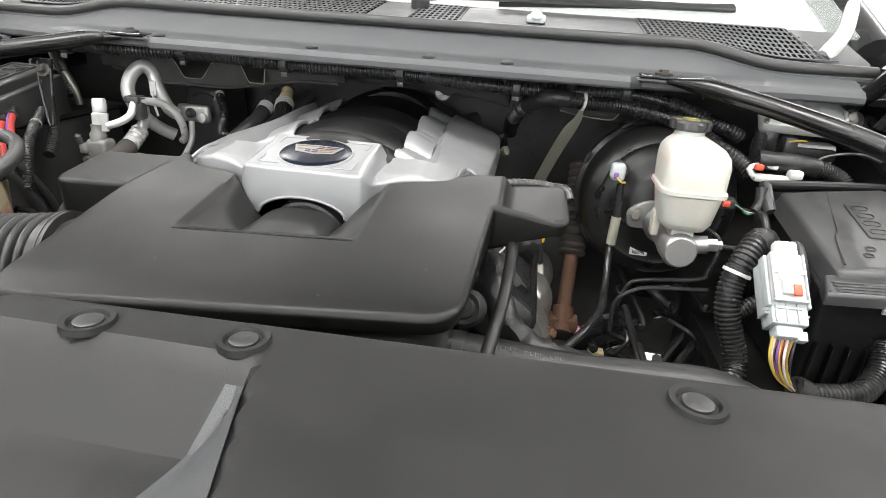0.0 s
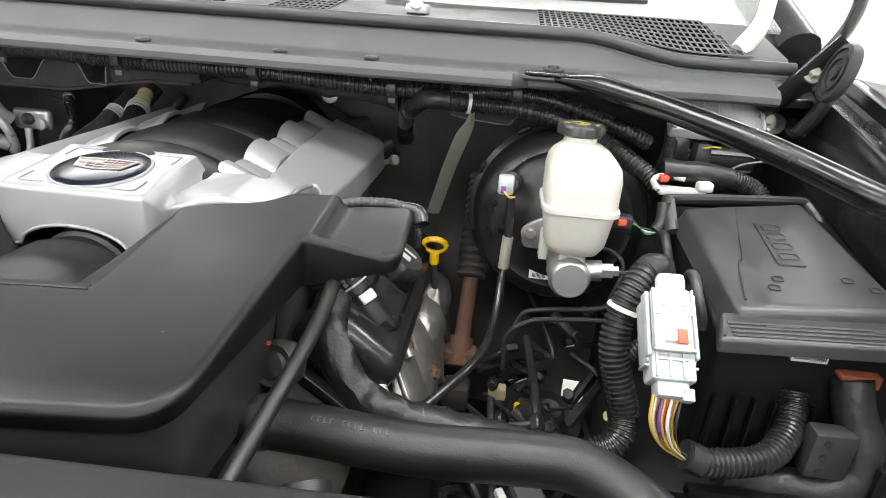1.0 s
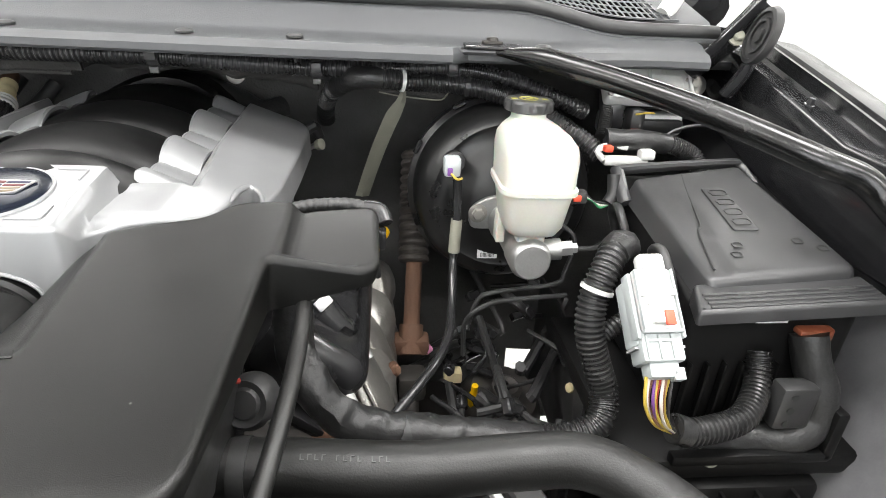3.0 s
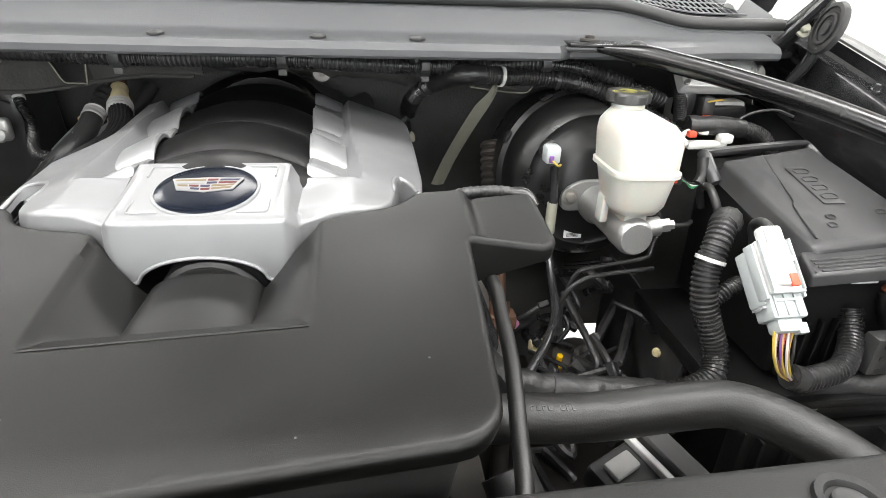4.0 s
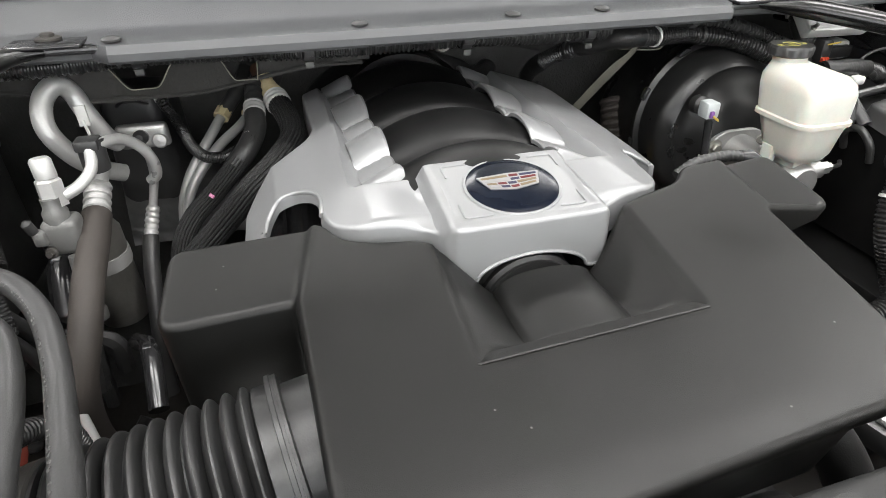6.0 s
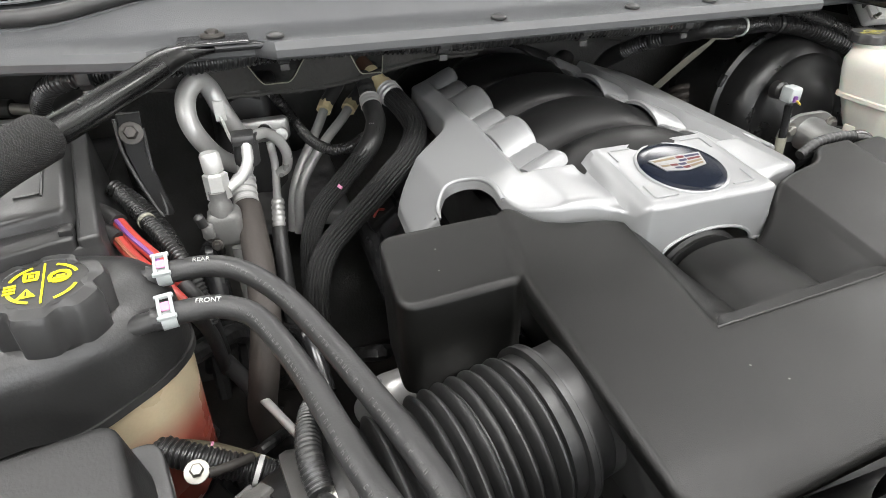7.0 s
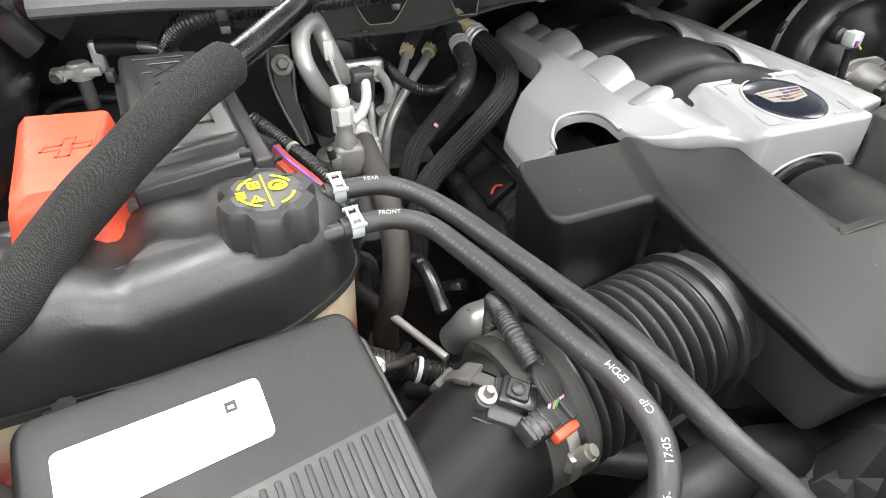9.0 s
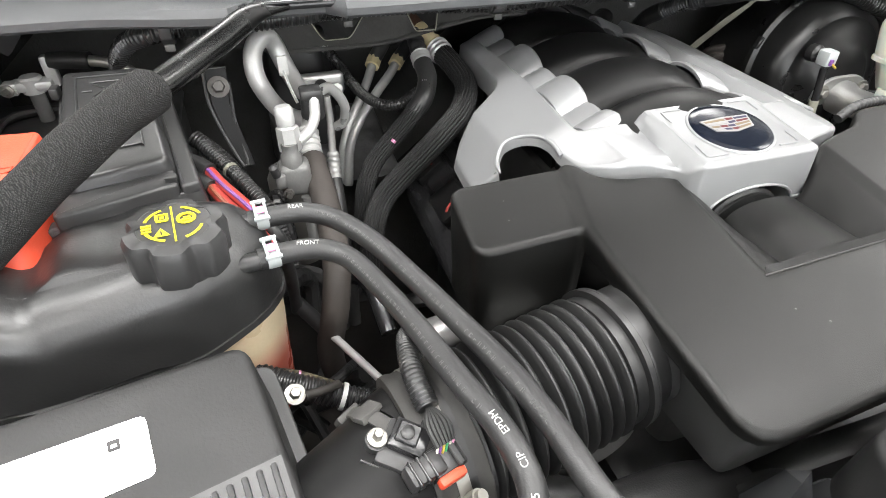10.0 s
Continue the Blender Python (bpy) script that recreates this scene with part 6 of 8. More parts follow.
part("wire", tube([(0.61, 0.97, 1.225), (0.645, 0.985, 1.250), (0.69, 0.99, 1.258), (0.72, 0.985, 1.25)], 0.002, 6), "satin", wi)

# ---- braces from the cowl to the fenders ----
def brace(s):
    t = thing("bay_brace", (s * 0.5, 0.85, 1.3), "glossy black tubular brace bolted to the cowl" + (" with knit foam sleeve" if s < 0 else ""), "brace", "bay braces")
    pts = [(0.402, 0.964, 1.338), (0.448, 0.932, 1.336), (0.490, 0.899, 1.329), (0.530, 0.867, 1.321), (0.580, 0.817, 1.309), (0.618, 0.779, 1.297), (0.657, 0.745, 1.283), (0.690, 0.735, 1.272), (0.707, 0.725, 1.258), (0.716, 0.706, 1.244), (0.728, 0.670, 1.228), (0.745, 0.62, 1.215)]
    if s < 0:
        pts = [(0.400, 0.962, 1.337), (0.440, 0.946, 1.335), (0.475, 0.902, 1.326), (0.517, 0.845, 1.316), (0.552, 0.803, 1.309), (0.585, 0.770, 1.296), (0.622, 0.745, 1.274), (0.660, 0.714, 1.249), (0.690, 0.676, 1.228), (0.73, 0.62, 1.225), (0.78, 0.56, 1.225)]
    pts = [(s * x, y, z) for x, y, z in pts]
    part("tube", tube(pts, 0.0122, 20, 0.006, lambda q: 0.35 + 0.65 * smooth(0.0, 0.07, q)), "bracepaint", t)
    part("foot_plate", box((s * 0.405 - 0.034, 0.950, 1.3405), (s * 0.405 + 0.034, 0.998, 1.3440), 0.0015), "gloss", t)
    part("foot_bolt", join(lathe([(0.012, 0.0), (0.012, 0.002), (0.009, 0.003)], (s * 0.405, 0.980, 1.3445), (0, 0, 1), 20), lathe([(0.0065, 0.002), (0.0065, 0.0055), (0.005, 0.0065)], (s * 0.405, 0.980, 1.3445), (0, 0, 1), 6)), "grime", t)
    if s < 0:
        line_ = spline(pts[3:], 0.01)[2:]
        part("foam_sleeve", tube(line_, 0.0188, 24, 0.006, lambda q: 0.80 + 0.20 * smooth(0.0, 0.006, q) + 0.02 * math.sin(q * 90)), "knit", t, "dark knit foam sleeve")
    return t


brace(1)
brace(-1)

# ---- small things low in the bay ----
sv = thing("valve_sensor", (0.19, 1.10, 1.18), "brass-tipped sensor behind the cover", "sensor")
part("body", tube([(0.165, 1.12, 1.175), (0.188, 1.107, 1.186)], 0.004, 8), "alu", sv)
part("tip", lathe([(0.006, 0), (0.008, 0.004), (0.008, 0.010), (0.004, 0.012)], (0.188, 1.107, 1.186), (1, -0.6, 0.4), 14), "strap", sv)
part("lead", tube([(0.17, 1.115, 1.20), (0.185, 1.12, 1.21), (0.19, 1.14, 1.19)], 0.007, 8), "rubber", sv)
fwb = thing("firewall_stud", (0.06, 1.225, 1.26), "round washer stud on the firewall", "stud")
part("washer", lathe([(0.014, 0), (0.014, 0.003), (0.006, 0.004), (0.005, 0.010), (0.001, 0.011)], (0.060, 1.215, 1.262), (0, -1, 0.1), 20), "shield", fwb)
conduit([(0.13, 1.20, 1.22), (0.10, 1.18, 1.215), (0.06, 1.20, 1.23), (0.0, 1.22, 1.245), (-0.06, 1.2, 1.25)], 0.016, "black taped hose bundle behind the intake", tape=((0.0, 1.0),))
pl = thing("loose_connector", (0.388, 0.96, 0.9), "small cream wiring connector hanging low", "connector")
part("body", box((0.372, 0.955, 0.882), (0.398, 0.975, 0.900), 0.003), "cream", pl)
rng = random.Random(7)
for k in range(16):
    x, y = rng.uniform(0.34, 0.50), rng.uniform(0.80, 1.08)
    z = rng.uniform(0.80, 0.96)
    t = thing("loom_branch", (x, y, z), "thin black taped wiring branch low in the bay", "wiring", "low wiring")
    part("branch", wrinkled([(x, y, z), (x + rng.uniform(-0.05, 0.05), y + rng.uniform(-0.06, 0.06), z + rng.uniform(-0.03, 0.05)), (x + rng.uniform(-0.1, 0.1), y + rng.uniform(-0.12, 0.12), z + rng.uniform(-0.06, 0.1))], rng.uniform(0.004, 0.010), 8, 0.08), "tape" if k % 3 else "satin", t)
su = thing("steering_gear", (0.45, 0.95, 0.78), "rusty cast steering gear low beside the frame", "steering gear")
part("housing", lathe([(0.02, -0.05), (0.06, -0.045), (0.065, 0.0), (0.05, 0.03), (0.02, 0.035)], (0.46, 0.97, 0.83), (0.1, -0.3, 1), 24), "grime", su)
part("cap", lathe([(0.022, 0), (0.022, 0.02), (0.016, 0.025), (0.012, 0.022), (0.001, 0.022)], (0.46, 0.95, 0.865), (0.1, -0.3, 1), 20), "grime", su)
part("pipe_nut", join(lathe([(0.008, 0), (0.008, 0.02), (0.005, 0.022), (0.005, 0.04)], (0.415, 0.95, 0.85), (0, -0.2, 1), 6)), "dipyellow", su)
bt = thing("lamp_module", (0.43, 0.52, 0.95), "black finned module with silver clips low at the front", "module")
mm = Matrix.Translation((0.415, 0.585, 0.975)) @ pose(0, 0, 0, 12, 0, 28)
part("case", box((-0.05, -0.09, -0.03), (0.05, 0.09, 0.0), 0.006, 2, mm), "satin", bt)
part("rail", box((0.005, -0.09, 0.0), (0.013, 0.09, 0.008), 0.001, 1, mm), "alu", bt)
part("cover_strip", box((0.018, -0.09, 0.0), (0.048, 0.09, 0.012), 0.003, 1, mm), "satin", bt)
for k in range(4):
    part("clip", box((-0.04, -0.075 + 0.045 * k, 0.0), (-0.005, -0.055 + 0.045 * k, 0.008), 0.003, 2, mm), "alu", bt)
hb = thing("headlamp_back", (0.62, 0.5, 0.95), "dusty beige back of the headlamp housing", "headlamp")
part("shell", shell(rounded([(0.54, 0.46), (0.74, 0.46), (0.74, 0.62), (0.56, 0.60)], 0.02), 0.985, 0.86, edge=0.02, draft=-0.01), "skirting", hb)
part("bolt", bolt_head((0.59, 0.56, 0.985)), "rust", hb)

# splash shield and small fittings beside the steering gear
ss = thing("splash_shield", (0.50, 1.0, 0.9), "smooth black plastic splash shield beside the frame", "splash shield")
bm = bmesh.new()
rows = []
for i in range(21):
    f = i / 20
    rows.append([bm.verts.new((0.505 + 0.035 * math.sin(2.2 * f) + 0.006 * noise.noise(Vector((f * 4, j * 0.5, 1))), 0.78 + 0.30 * f, 0.80 + 0.19 * j / 10)) for j in range(11)])
for a, b in zip(rows, rows[1:]):
    for j in range(10):
        bm.faces.new((a[j], a[j + 1], b[j + 1], b[j]))
r = bmesh.ops.extrude_face_region(bm, geom=list(bm.faces))
bmesh.ops.translate(bm, verts=[g for g in r["geom"] if isinstance(g, bmesh.types.BMVert)], vec=(0.003, 0, 0))
part("panel", bm, "satin", ss)
part("rivet", lathe([(0.007, 0), (0.006, 0.003), (0.001, 0.004)], (0.520, 0.86, 0.95), (-1, -0.3, 0.2), 14), "cream", ss)
rng = random.Random(23)
for k in range(22):
    x, y, z = rng.uniform(0.36, 0.52), rng.uniform(0.78, 1.05), rng.uniform(0.86, 1.02)
    if x < 0.41 and z > 0.97:
        z -= 0.09
    t = thing("loom_clip", (x, y, z), "small glossy black clip and taped lead low in the bay", "clip", "low clips")
    q = Vector((x, y, z))
    d1 = Vector((rng.uniform(-1, 1), rng.uniform(-1, 1), rng.uniform(-0.4, 0.8))).normalized()
    part("body", box((-0.010, -0.007, -0.006), (0.010, 0.007, 0.006), 0.002, 1, frame_pose(q, d1, d1.orthogonal())), "gloss", t)
    part("lead", wrinkled([q, q + d1 * 0.03 + Vector((0, 0, -0.01)), q + d1 * 0.06 + Vector((rng.uniform(-0.03, 0.03), 0.02, -0.03))], rng.uniform(0.003, 0.007), 8, 0.06), "tape" if k % 2 else "gloss", t)
    if k % 4 == 0:
        part("tab", box((-0.004, -0.003, 0.005), (0.004, 0.003, 0.008), 0.001, 1, frame_pose(q, d1, d1.orthogonal())), "dimprint", t)

# ---- passenger side: coolant tank ----
tk = thing("coolant_tank", (-0.61, 0.73, 0.98), "black-topped coolant surge tank with pink coolant inside", "coolant tank")
tk_out = rounded([(-0.77, 0.656), (-0.64, 0.657), (-0.535, 0.668), (-0.480, 0.694), (-0.459, 0.735), (-0.474, 0.785), (-0.55, 0.805), (-0.77, 0.81)], [0.02, 0.02, 0.03, 0.03, 0.03, 0.03, 0.03, 0.02])


def tk_wave(x):
    return 1.163 + 0.05 * (x + 0.46) + 0.0035 * math.sin(62 * x)


def tk_top(x, y):
    z = 1.2365 - 0.006 * smooth(-0.52, -0.46, x) - 0.01 * smooth(-0.62, -0.76, x)
    z -= 0.013 * math.exp(-((x + 0.632 + 0.1 * (y - 0.7)) / 0.016) ** 2) + 0.011 * math.exp(-((x + 0.700) / 0.016) ** 2) + 0.004 * math.exp(-((x + 0.575) / 0.014) ** 2)
    z -= 0.006 * math.exp(-((y - 0.770) / 0.012) ** 2) * smooth(-0.56, -0.60, x)
    return z


part("upper_shell", shell(tk_out, tk_top, lambda x, y: tk_wave(x), edge=0.036, draft=-0.002, grid=0.008, arc=10), "tanktop", tk, "glossy black upper half", sharp=60)
fl_out = inset(tk_out, -0.004)
part("weld_flange", loft([[(p.x, p.y, tk_wave(p.x) - 0.0075) for p in fl_out], [(p.x, p.y, tk_wave(p.x) - 0.0005) for p in fl_out]]), "satin", tk)
part("lower_shell", loft([[(p.x, p.y, 0.99) for p in inset(tk_out, 0.02)], [(p.x, p.y, 1.02) for p in inset(tk_out, 0.006)], [(p.x, p.y, 1.10) for p in inset(tk_out, 0.003)], [(p.x, p.y, tk_wave(p.x) - 0.0075) for p in tk_out]]), "coolant", tk, "cream translucent lower half with pink coolant")
TC = Vector((-0.525, 0.698, 1.2385))
tax = Vector((0.05, -0.06, 1)).normalized()
part("neck", lathe([(0.027, -0.012), (0.027, 0.006)], TC, tax, 32), "satin", tk)
cap = part("cap", lathe([(0.029, -0.010), (0.0355, -0.007), (0.0360, 0.018), (0.0335, 0.023), (0.0255, 0.025), (0.025, 0.0245), (0.001, 0.0245)], TC, tax, 96, lambda a, r, h: 1 - 0.17 * max(0, math.cos(6 * a + 0.5)) ** 1.2 * (r > 0.0252)), "satin", tk, "black lobed pressure cap with yellow print")
cm = frame_pose(TC + tax * 0.0247, (1, 0.12, 0), tax)


def flat_print(kind, *bms):
    return part("warning_print", join(*bms), "yellow", kind)


def arc_bar(r, a0, a1, w=0.0011, n=10):
    b = bmesh.new()
    pts = [(r + s * w, a0 + (a1 - a0) * k / n) for k in range(n + 1) for s in (-1, 1)]
    vs = [b.verts.new(cm @ Vector((q * math.cos(radians(a)), q * math.sin(radians(a)), 0.0004))) for q, a in pts]
    for k in range(n):
        b.faces.new((vs[2 * k], vs[2 * k + 1], vs[2 * k + 3], vs[2 * k + 2]))
    return b


for a0, a1 in ((20, 70), (110, 160), (200, 250), (290, 340)):
    flat_print(cap, arc_bar(0.0195, a0, a1))
flat_print(cap, box((-0.0006, -0.021, 0.0002), (0.0006, 0.021, 0.0007), 0, 1, cm))
flat_print(cap, box((0.003, -0.0006, 0.0002), (0.007, 0.0006, 0.0007), 0, 1, cm))
flat_print(cap, box((-0.011, 0.004, 0.0002), (-0.003, 0.006, 0.0007), 0, 1, cm), box((-0.0115, 0.006, 0.0002), (-0.0095, 0.013, 0.0007), 0, 1, cm), box((-0.0045, 0.006, 0.0002), (-0.0025, 0.013, 0.0007), 0, 1, cm), box((-0.0115, 0.012, 0.0002), (-0.0025, 0.0135, 0.0007), 0, 1, cm), box((-0.0085, 0.0075, 0.0002), (-0.0055, 0.0105, 0.0007), 0, 1, cm))
b = bmesh.new()
b.faces.new([b.verts.new(cm @ Vector(p)) for p in ((-0.014, -0.013, 0.0005), (-0.003, -0.013, 0.0005), (-0.0085, -0.0035, 0.0005))])
flat_print(cap, b)
part("warning_mark", box((-0.009, -0.0115, 0.0006), (-0.008, -0.007, 0.0009), 0, 1, cm), "ink", cap)
flat_print(cap, *[box((0.009 + 0.0055 * math.cos(a) - 0.0012, 0.004 + 0.0055 * math.sin(a) - 0.0012, 0.0002), (0.009 + 0.0055 * math.cos(a) + 0.0012, 0.004 + 0.0055 * math.sin(a) + 0.0012, 0.0007), 0, 1, cm) for a in [2 * math.pi * k / 18 for k in range(18)]])
flat_print(cap, box((0.0055, 0.001, 0.0002), (0.0125, 0.003, 0.0007), 0, 1, cm), box((0.007, 0.0035, 0.0002), (0.012, 0.0055, 0.0007), 0, 1, cm))
flat_print(cap, *[box((-0.021, -0.006 + 0.0034 * k, 0.0002), (-0.0145, -0.004 + 0.0034 * k, 0.0007), 0, 1, cm) for k in range(3)])
part("mount_ear", join(box((-0.70, 0.638, 1.135), (-0.665, 0.665, 1.148), 0.003), lathe([(0.008, 0), (0.008, 0.006)], (-0.683, 0.648, 1.148), (0, 0, 1), 6)), "satin", tk)
for ny, nz, nx in ((0.748, 1.222, -0.478), (0.703, 1.214, -0.476)):
    part("outlet", tube([(nx - 0.02, ny, nz - 0.004), (nx + 0.012, ny, nz)], 0.0075, 12), "satin", tk)


def heater_hose(word, pts, marks):
    h = thing("heater_hose", pts[0], "black rubber heater hose with white print and spring clamp", "hose", "heater hoses")
    hose = part("hose", tube(pts, 0.0088, 18, 0.005), "rubber", h)
    p0, p1 = Vector(pts[0]), Vector(pts[1])
    d = (p1 - p0).normalized()
    clamp = part("spring_clamp", tube([p0 + d * 0.006, p0 + d * 0.010, p0 + d * 0.016], 0.0098, 18, 0.003), "grey", h, "white spring clamp with pink dot")
    up_ = (Vector((0, -0.25, 1)) - d * Vector((0, -0.25, 1)).dot(d)).normalized()
    cp = frame_pose(p0 + d * 0.011 + up_ * 0.0105, d, up_)
    part("clamp_ear", join(box((-0.0065, -0.0115, -0.002), (0.0065, -0.0085, 0.002), 0.0008, 1, cp), box((-0.0065, 0.0085, -0.002), (0.0065, 0.0115, 0.002), 0.0008, 1, cp), box((-0.0055, -0.009, 0.0), (-0.003, 0.009, 0.0015), 0.0005, 1, cp), box((0.003, -0.009, 0.0), (0.0055, 0.009, 0.0015), 0.0005, 1, cp)), "grey", clamp)
    part("pink_dot", box((-0.003, -0.004, -0.0005), (0.003, 0.004, 0.0012), 0.0005, 1, cp), "pink", clamp)
    line_ = spline(pts, 0.005)
    def lay(s, side):
        i = min(len(line_) - 3, int(s / 0.005))
        t = (line_[i + 2] - line_[i]).normalized()
        eye = Vector(side)
        u = (eye - t * eye.dot(t)).normalized()
        return frame_pose(line_[i + 1] + u * 0.0089, t, u)
    letters(word, 0.0055, lay(0.036, (0, -0.35, 1)), "print", hose)
    for s, text in marks:
        letters(text, 0.0066, lay(s, (-0.2, -0.35, 1)) @ pose(0, 0, 0, 0, 0, 180), "print", hose)
    rows = []
    rng = random.Random(len(word))
    at = 0.052
    while at < (0.245 if marks else 0.33):
        at += rng.choice((0.0030, 0.0032, 0.0034, 0.0034, 0.0095))
        m = lay(at, (-0.55, -0.45, 0.8))
        tall = 0.0012 + 0.0003 * smooth(0.15, 0.2, at)
        rows.append(box((-0.0011, -tall, -0.0003), (-0.0006, tall * rng.choice((0.2, 1, 1)), 0.00015), 0, 1, m))
        if rng.random() < 0.8:
            e = rng.choice((-tall, tall - 0.0005, -0.0002))
            rows.append(box((-0.0007, e, -0.0003), (0.0009, e + 0.0005, 0.00015), 0, 1, m))
        if rng.random() < 0.6:
            rows.append(box((0.0006, -tall * rng.choice((0.2, 1)), -0.0003), (0.0010, tall, 0.00015), 0, 1, m))
    part("print_line", join(*rows), "dimprint", hose, "faint grey printed line")
    return h


heater_hose("REAR", [(-0.478, 0.748, 1.2215), (-0.455, 0.750, 1.2215), (-0.430, 0.748, 1.221), (-0.405, 0.735, 1.216), (-0.380, 0.702, 1.209), (-0.360, 0.655, 1.204), (-0.342, 0.600, 1.203), (-0.327, 0.550, 1.203), (-0.316, 0.505, 1.200), (-0.308, 0.455, 1.194), (-0.290, 0.420, 1.180), (-0.27, 0.405, 1.15), (-0.24, 0.40, 1.10)], ())
heater_hose("FRONT", [(-0.474, 0.703, 1.2135), (-0.452, 0.706, 1.2135), (-0.428, 0.704, 1.213), (-0.405, 0.690, 1.209), (-0.388, 0.655, 1.204), (-0.374, 0.610, 1.203), (-0.359, 0.548, 1.203), (-0.346, 0.505, 1.200), (-0.343, 0.470, 1.192), (-0.355, 0.445, 1.178), (-0.372, 0.432, 1.15), (-0.38, 0.43, 1.10)], ((0.262, "EPDM"), (0.287, "CIP"), (0.312, "17:05"), (0.338, "1546-")))

# ---- air cleaner box ----
ab = thing("air_cleaner", (-0.58, 0.5, 1.0), "black air cleaner box with ribbed lid and white label", "air cleaner")
AM = Matrix.Translation((-0.489, 0.622, 0.0)) @ pose(0, 0, 0, 0, 0, 9.2)


def ab_z(y):
    return 1.208 + 0.36 * y


def in_box(bm):
    return moved(bm, AM)


lid = part("lid", in_box(shell(rounded([(-0.205, -0.235), (0.012, -0.235), (0.0, 0.0), (-0.198, 0.0)], 0.014), lambda x, y: ab_z(y), lambda x, y: ab_z(y) - 0.05, edge=0.006, draft=-0.006, grid=0.02)), "dusty", ab)
part("lid_flange", in_box(shell(rounded([(-0.218, -0.25), (0.026, -0.25), (0.014, 0.014), (-0.212, 0.014)], 0.012), lambda x, y: ab_z(y) - 0.048, lambda x, y: ab_z(y) - 0.060, edge=0.002)), "satin", ab)
part("tray", in_box(shell(rounded([(-0.205, -0.24), (0.015, -0.24), (0.004, 0.002), (-0.20, 0.002)], 0.014), lambda x, y: ab_z(y) - 0.0595, 0.92, edge=0.002, draft=0.02)), "satin", ab)
for k in range(16):
    x = -0.006 - 0.0088 * k
    b = box((x - 0.0019, -0.225, -0.001), (x + 0.0019, -0.082 - 0.0006 * k, 0.0042), 0.0012, 2)
    for v in b.verts:
        v.co.z += ab_z(v.co.y)
    part("rib", in_box(b), "satin", lid)
part("rib_recess", in_box(loft([[(x, y, ab_z(y) + 0.0004) for x, y in ((-0.146, -0.228), (0.002, -0.228), (0.0, -0.078), (-0.144, -0.086))], [(x, y, ab_z(y) + 0.0008) for x, y in ((-0.146, -0.228), (0.002, -0.228), (0.0, -0.078), (-0.144, -0.086))]])), "satin", lid)
lb = [(-0.180, -0.066), (-0.068, -0.062), (-0.068, -0.026), (-0.180, -0.026)]
lo_ = rounded(lb, 0.005)
label = part("label", in_box(loft([[(p.x, p.y, ab_z(p.y) + 0.0005) for p in lo_], [(p.x, p.y, ab_z(p.y) + 0.001) for p in lo_]])), "paper", lid, "white printed label")


def lab_box(x0, y0, x1, y1, h=0.0013):
    b = box((x0, y0, 0.0009), (x1, y1, h))
    for v in b.verts:
        v.co.z += ab_z(v.co.y)
    return in_box(b)


part("logo_block", lab_box(-0.0905, -0.0405, -0.0840, -0.0345), "ink", label)
part("logo_bar", lab_box(-0.0890, -0.0390, -0.0855, -0.0370, 0.0016), "paper", label)
for r_, (x0, x1, y) in enumerate([(-0.082, -0.072, -0.034), (-0.082, -0.074, -0.037), (-0.098, -0.073, -0.0415), (-0.099, -0.074, -0.045), (-0.101, -0.082, -0.052), (-0.128, -0.104, -0.037), (-0.128, -0.106, -0.0405), (-0.126, -0.108, -0.044)]):
    n = int((x1 - x0) / 0.0032)
    for k in range(n):
        part("text_bar", lab_box(x0 + 0.0032 * k, y - 0.0007, x0 + 0.0032 * k + 0.0024, y + 0.0006), "greyink", label)

# mass air flow pipe, sensor, bellows
mp = thing("intake_pipe", (-0.43, 0.53, 1.06), "smooth black intake pipe with air flow sensor", "intake pipe")
part("pipe", tube([(-0.515, 0.492, 1.108), (-0.47, 0.512, 1.113), (-0.42, 0.540, 1.118), (-0.385, 0.560, 1.121)], 0.052, 40, 0.008), "runner", mp)
part("end_ring", tube([(-0.398, 0.552, 1.120), (-0.390, 0.557, 1.1205), (-0.378, 0.563, 1.121)], 0.0545, 40, 0.006), "runner", mp)
lip_at = Vector((-0.402, 0.550, 1.1195))
part("end_lip", lathe([(0.052, -0.005), (0.0545, -0.005), (0.0556, -0.003), (0.0556, 0.003), (0.0545, 0.005), (0.052, 0.005)], lip_at, (0.82, 0.55, 0.09), 48), "dustygrey", mp, "dusty grey moulded lip")
for ang in (118, 152):
    q = frame_pose(lip_at, (0.82, 0.55, 0.09), (-math.sin(math.radians(ang - 90)) * 0.55, math.sin(math.radians(ang - 90)) * 0.82, math.cos(math.radians(ang - 90))))
    part("lip_tab", box((-0.013, -0.008, 0.0515), (0.006, 0.008, 0.0572), 0.0015, 2, q), "dustygrey", mp)
mo = frame_pose(Vector((-0.405, 0.5385, 1.1700)), (0.83, -0.54, -0.22), (0.16, -0.26, 1))
ms = thing("air_flow_sensor", (-0.42, 0.528, 1.17), "black air flow sensor plug with red lock", "sensor")
part("base_plate", join(box((-0.010, -0.018, -0.004), (0.022, 0.014, 0.003), 0.002, 2, mo), lathe([(0.0075, -0.004), (0.0075, 0.0035), (0.006, 0.0045)], mo @ Vector((-0.013, -0.005, 0)), mo.to_3x3() @ Vector((0, 0, 1)), 20)), "satin", ms)
body = part("body", join(box((-0.006, -0.008, 0.002), (0.019, 0.013, 0.010), 0.002, 2, mo), box((-0.003, -0.004, 0.009), (0.012, 0.010, 0.013), 0.001, 1, mo), box((0.010, 0.010, 0.002), (0.020, 0.017, 0.011), 0.001, 1, mo)), "gloss", ms)
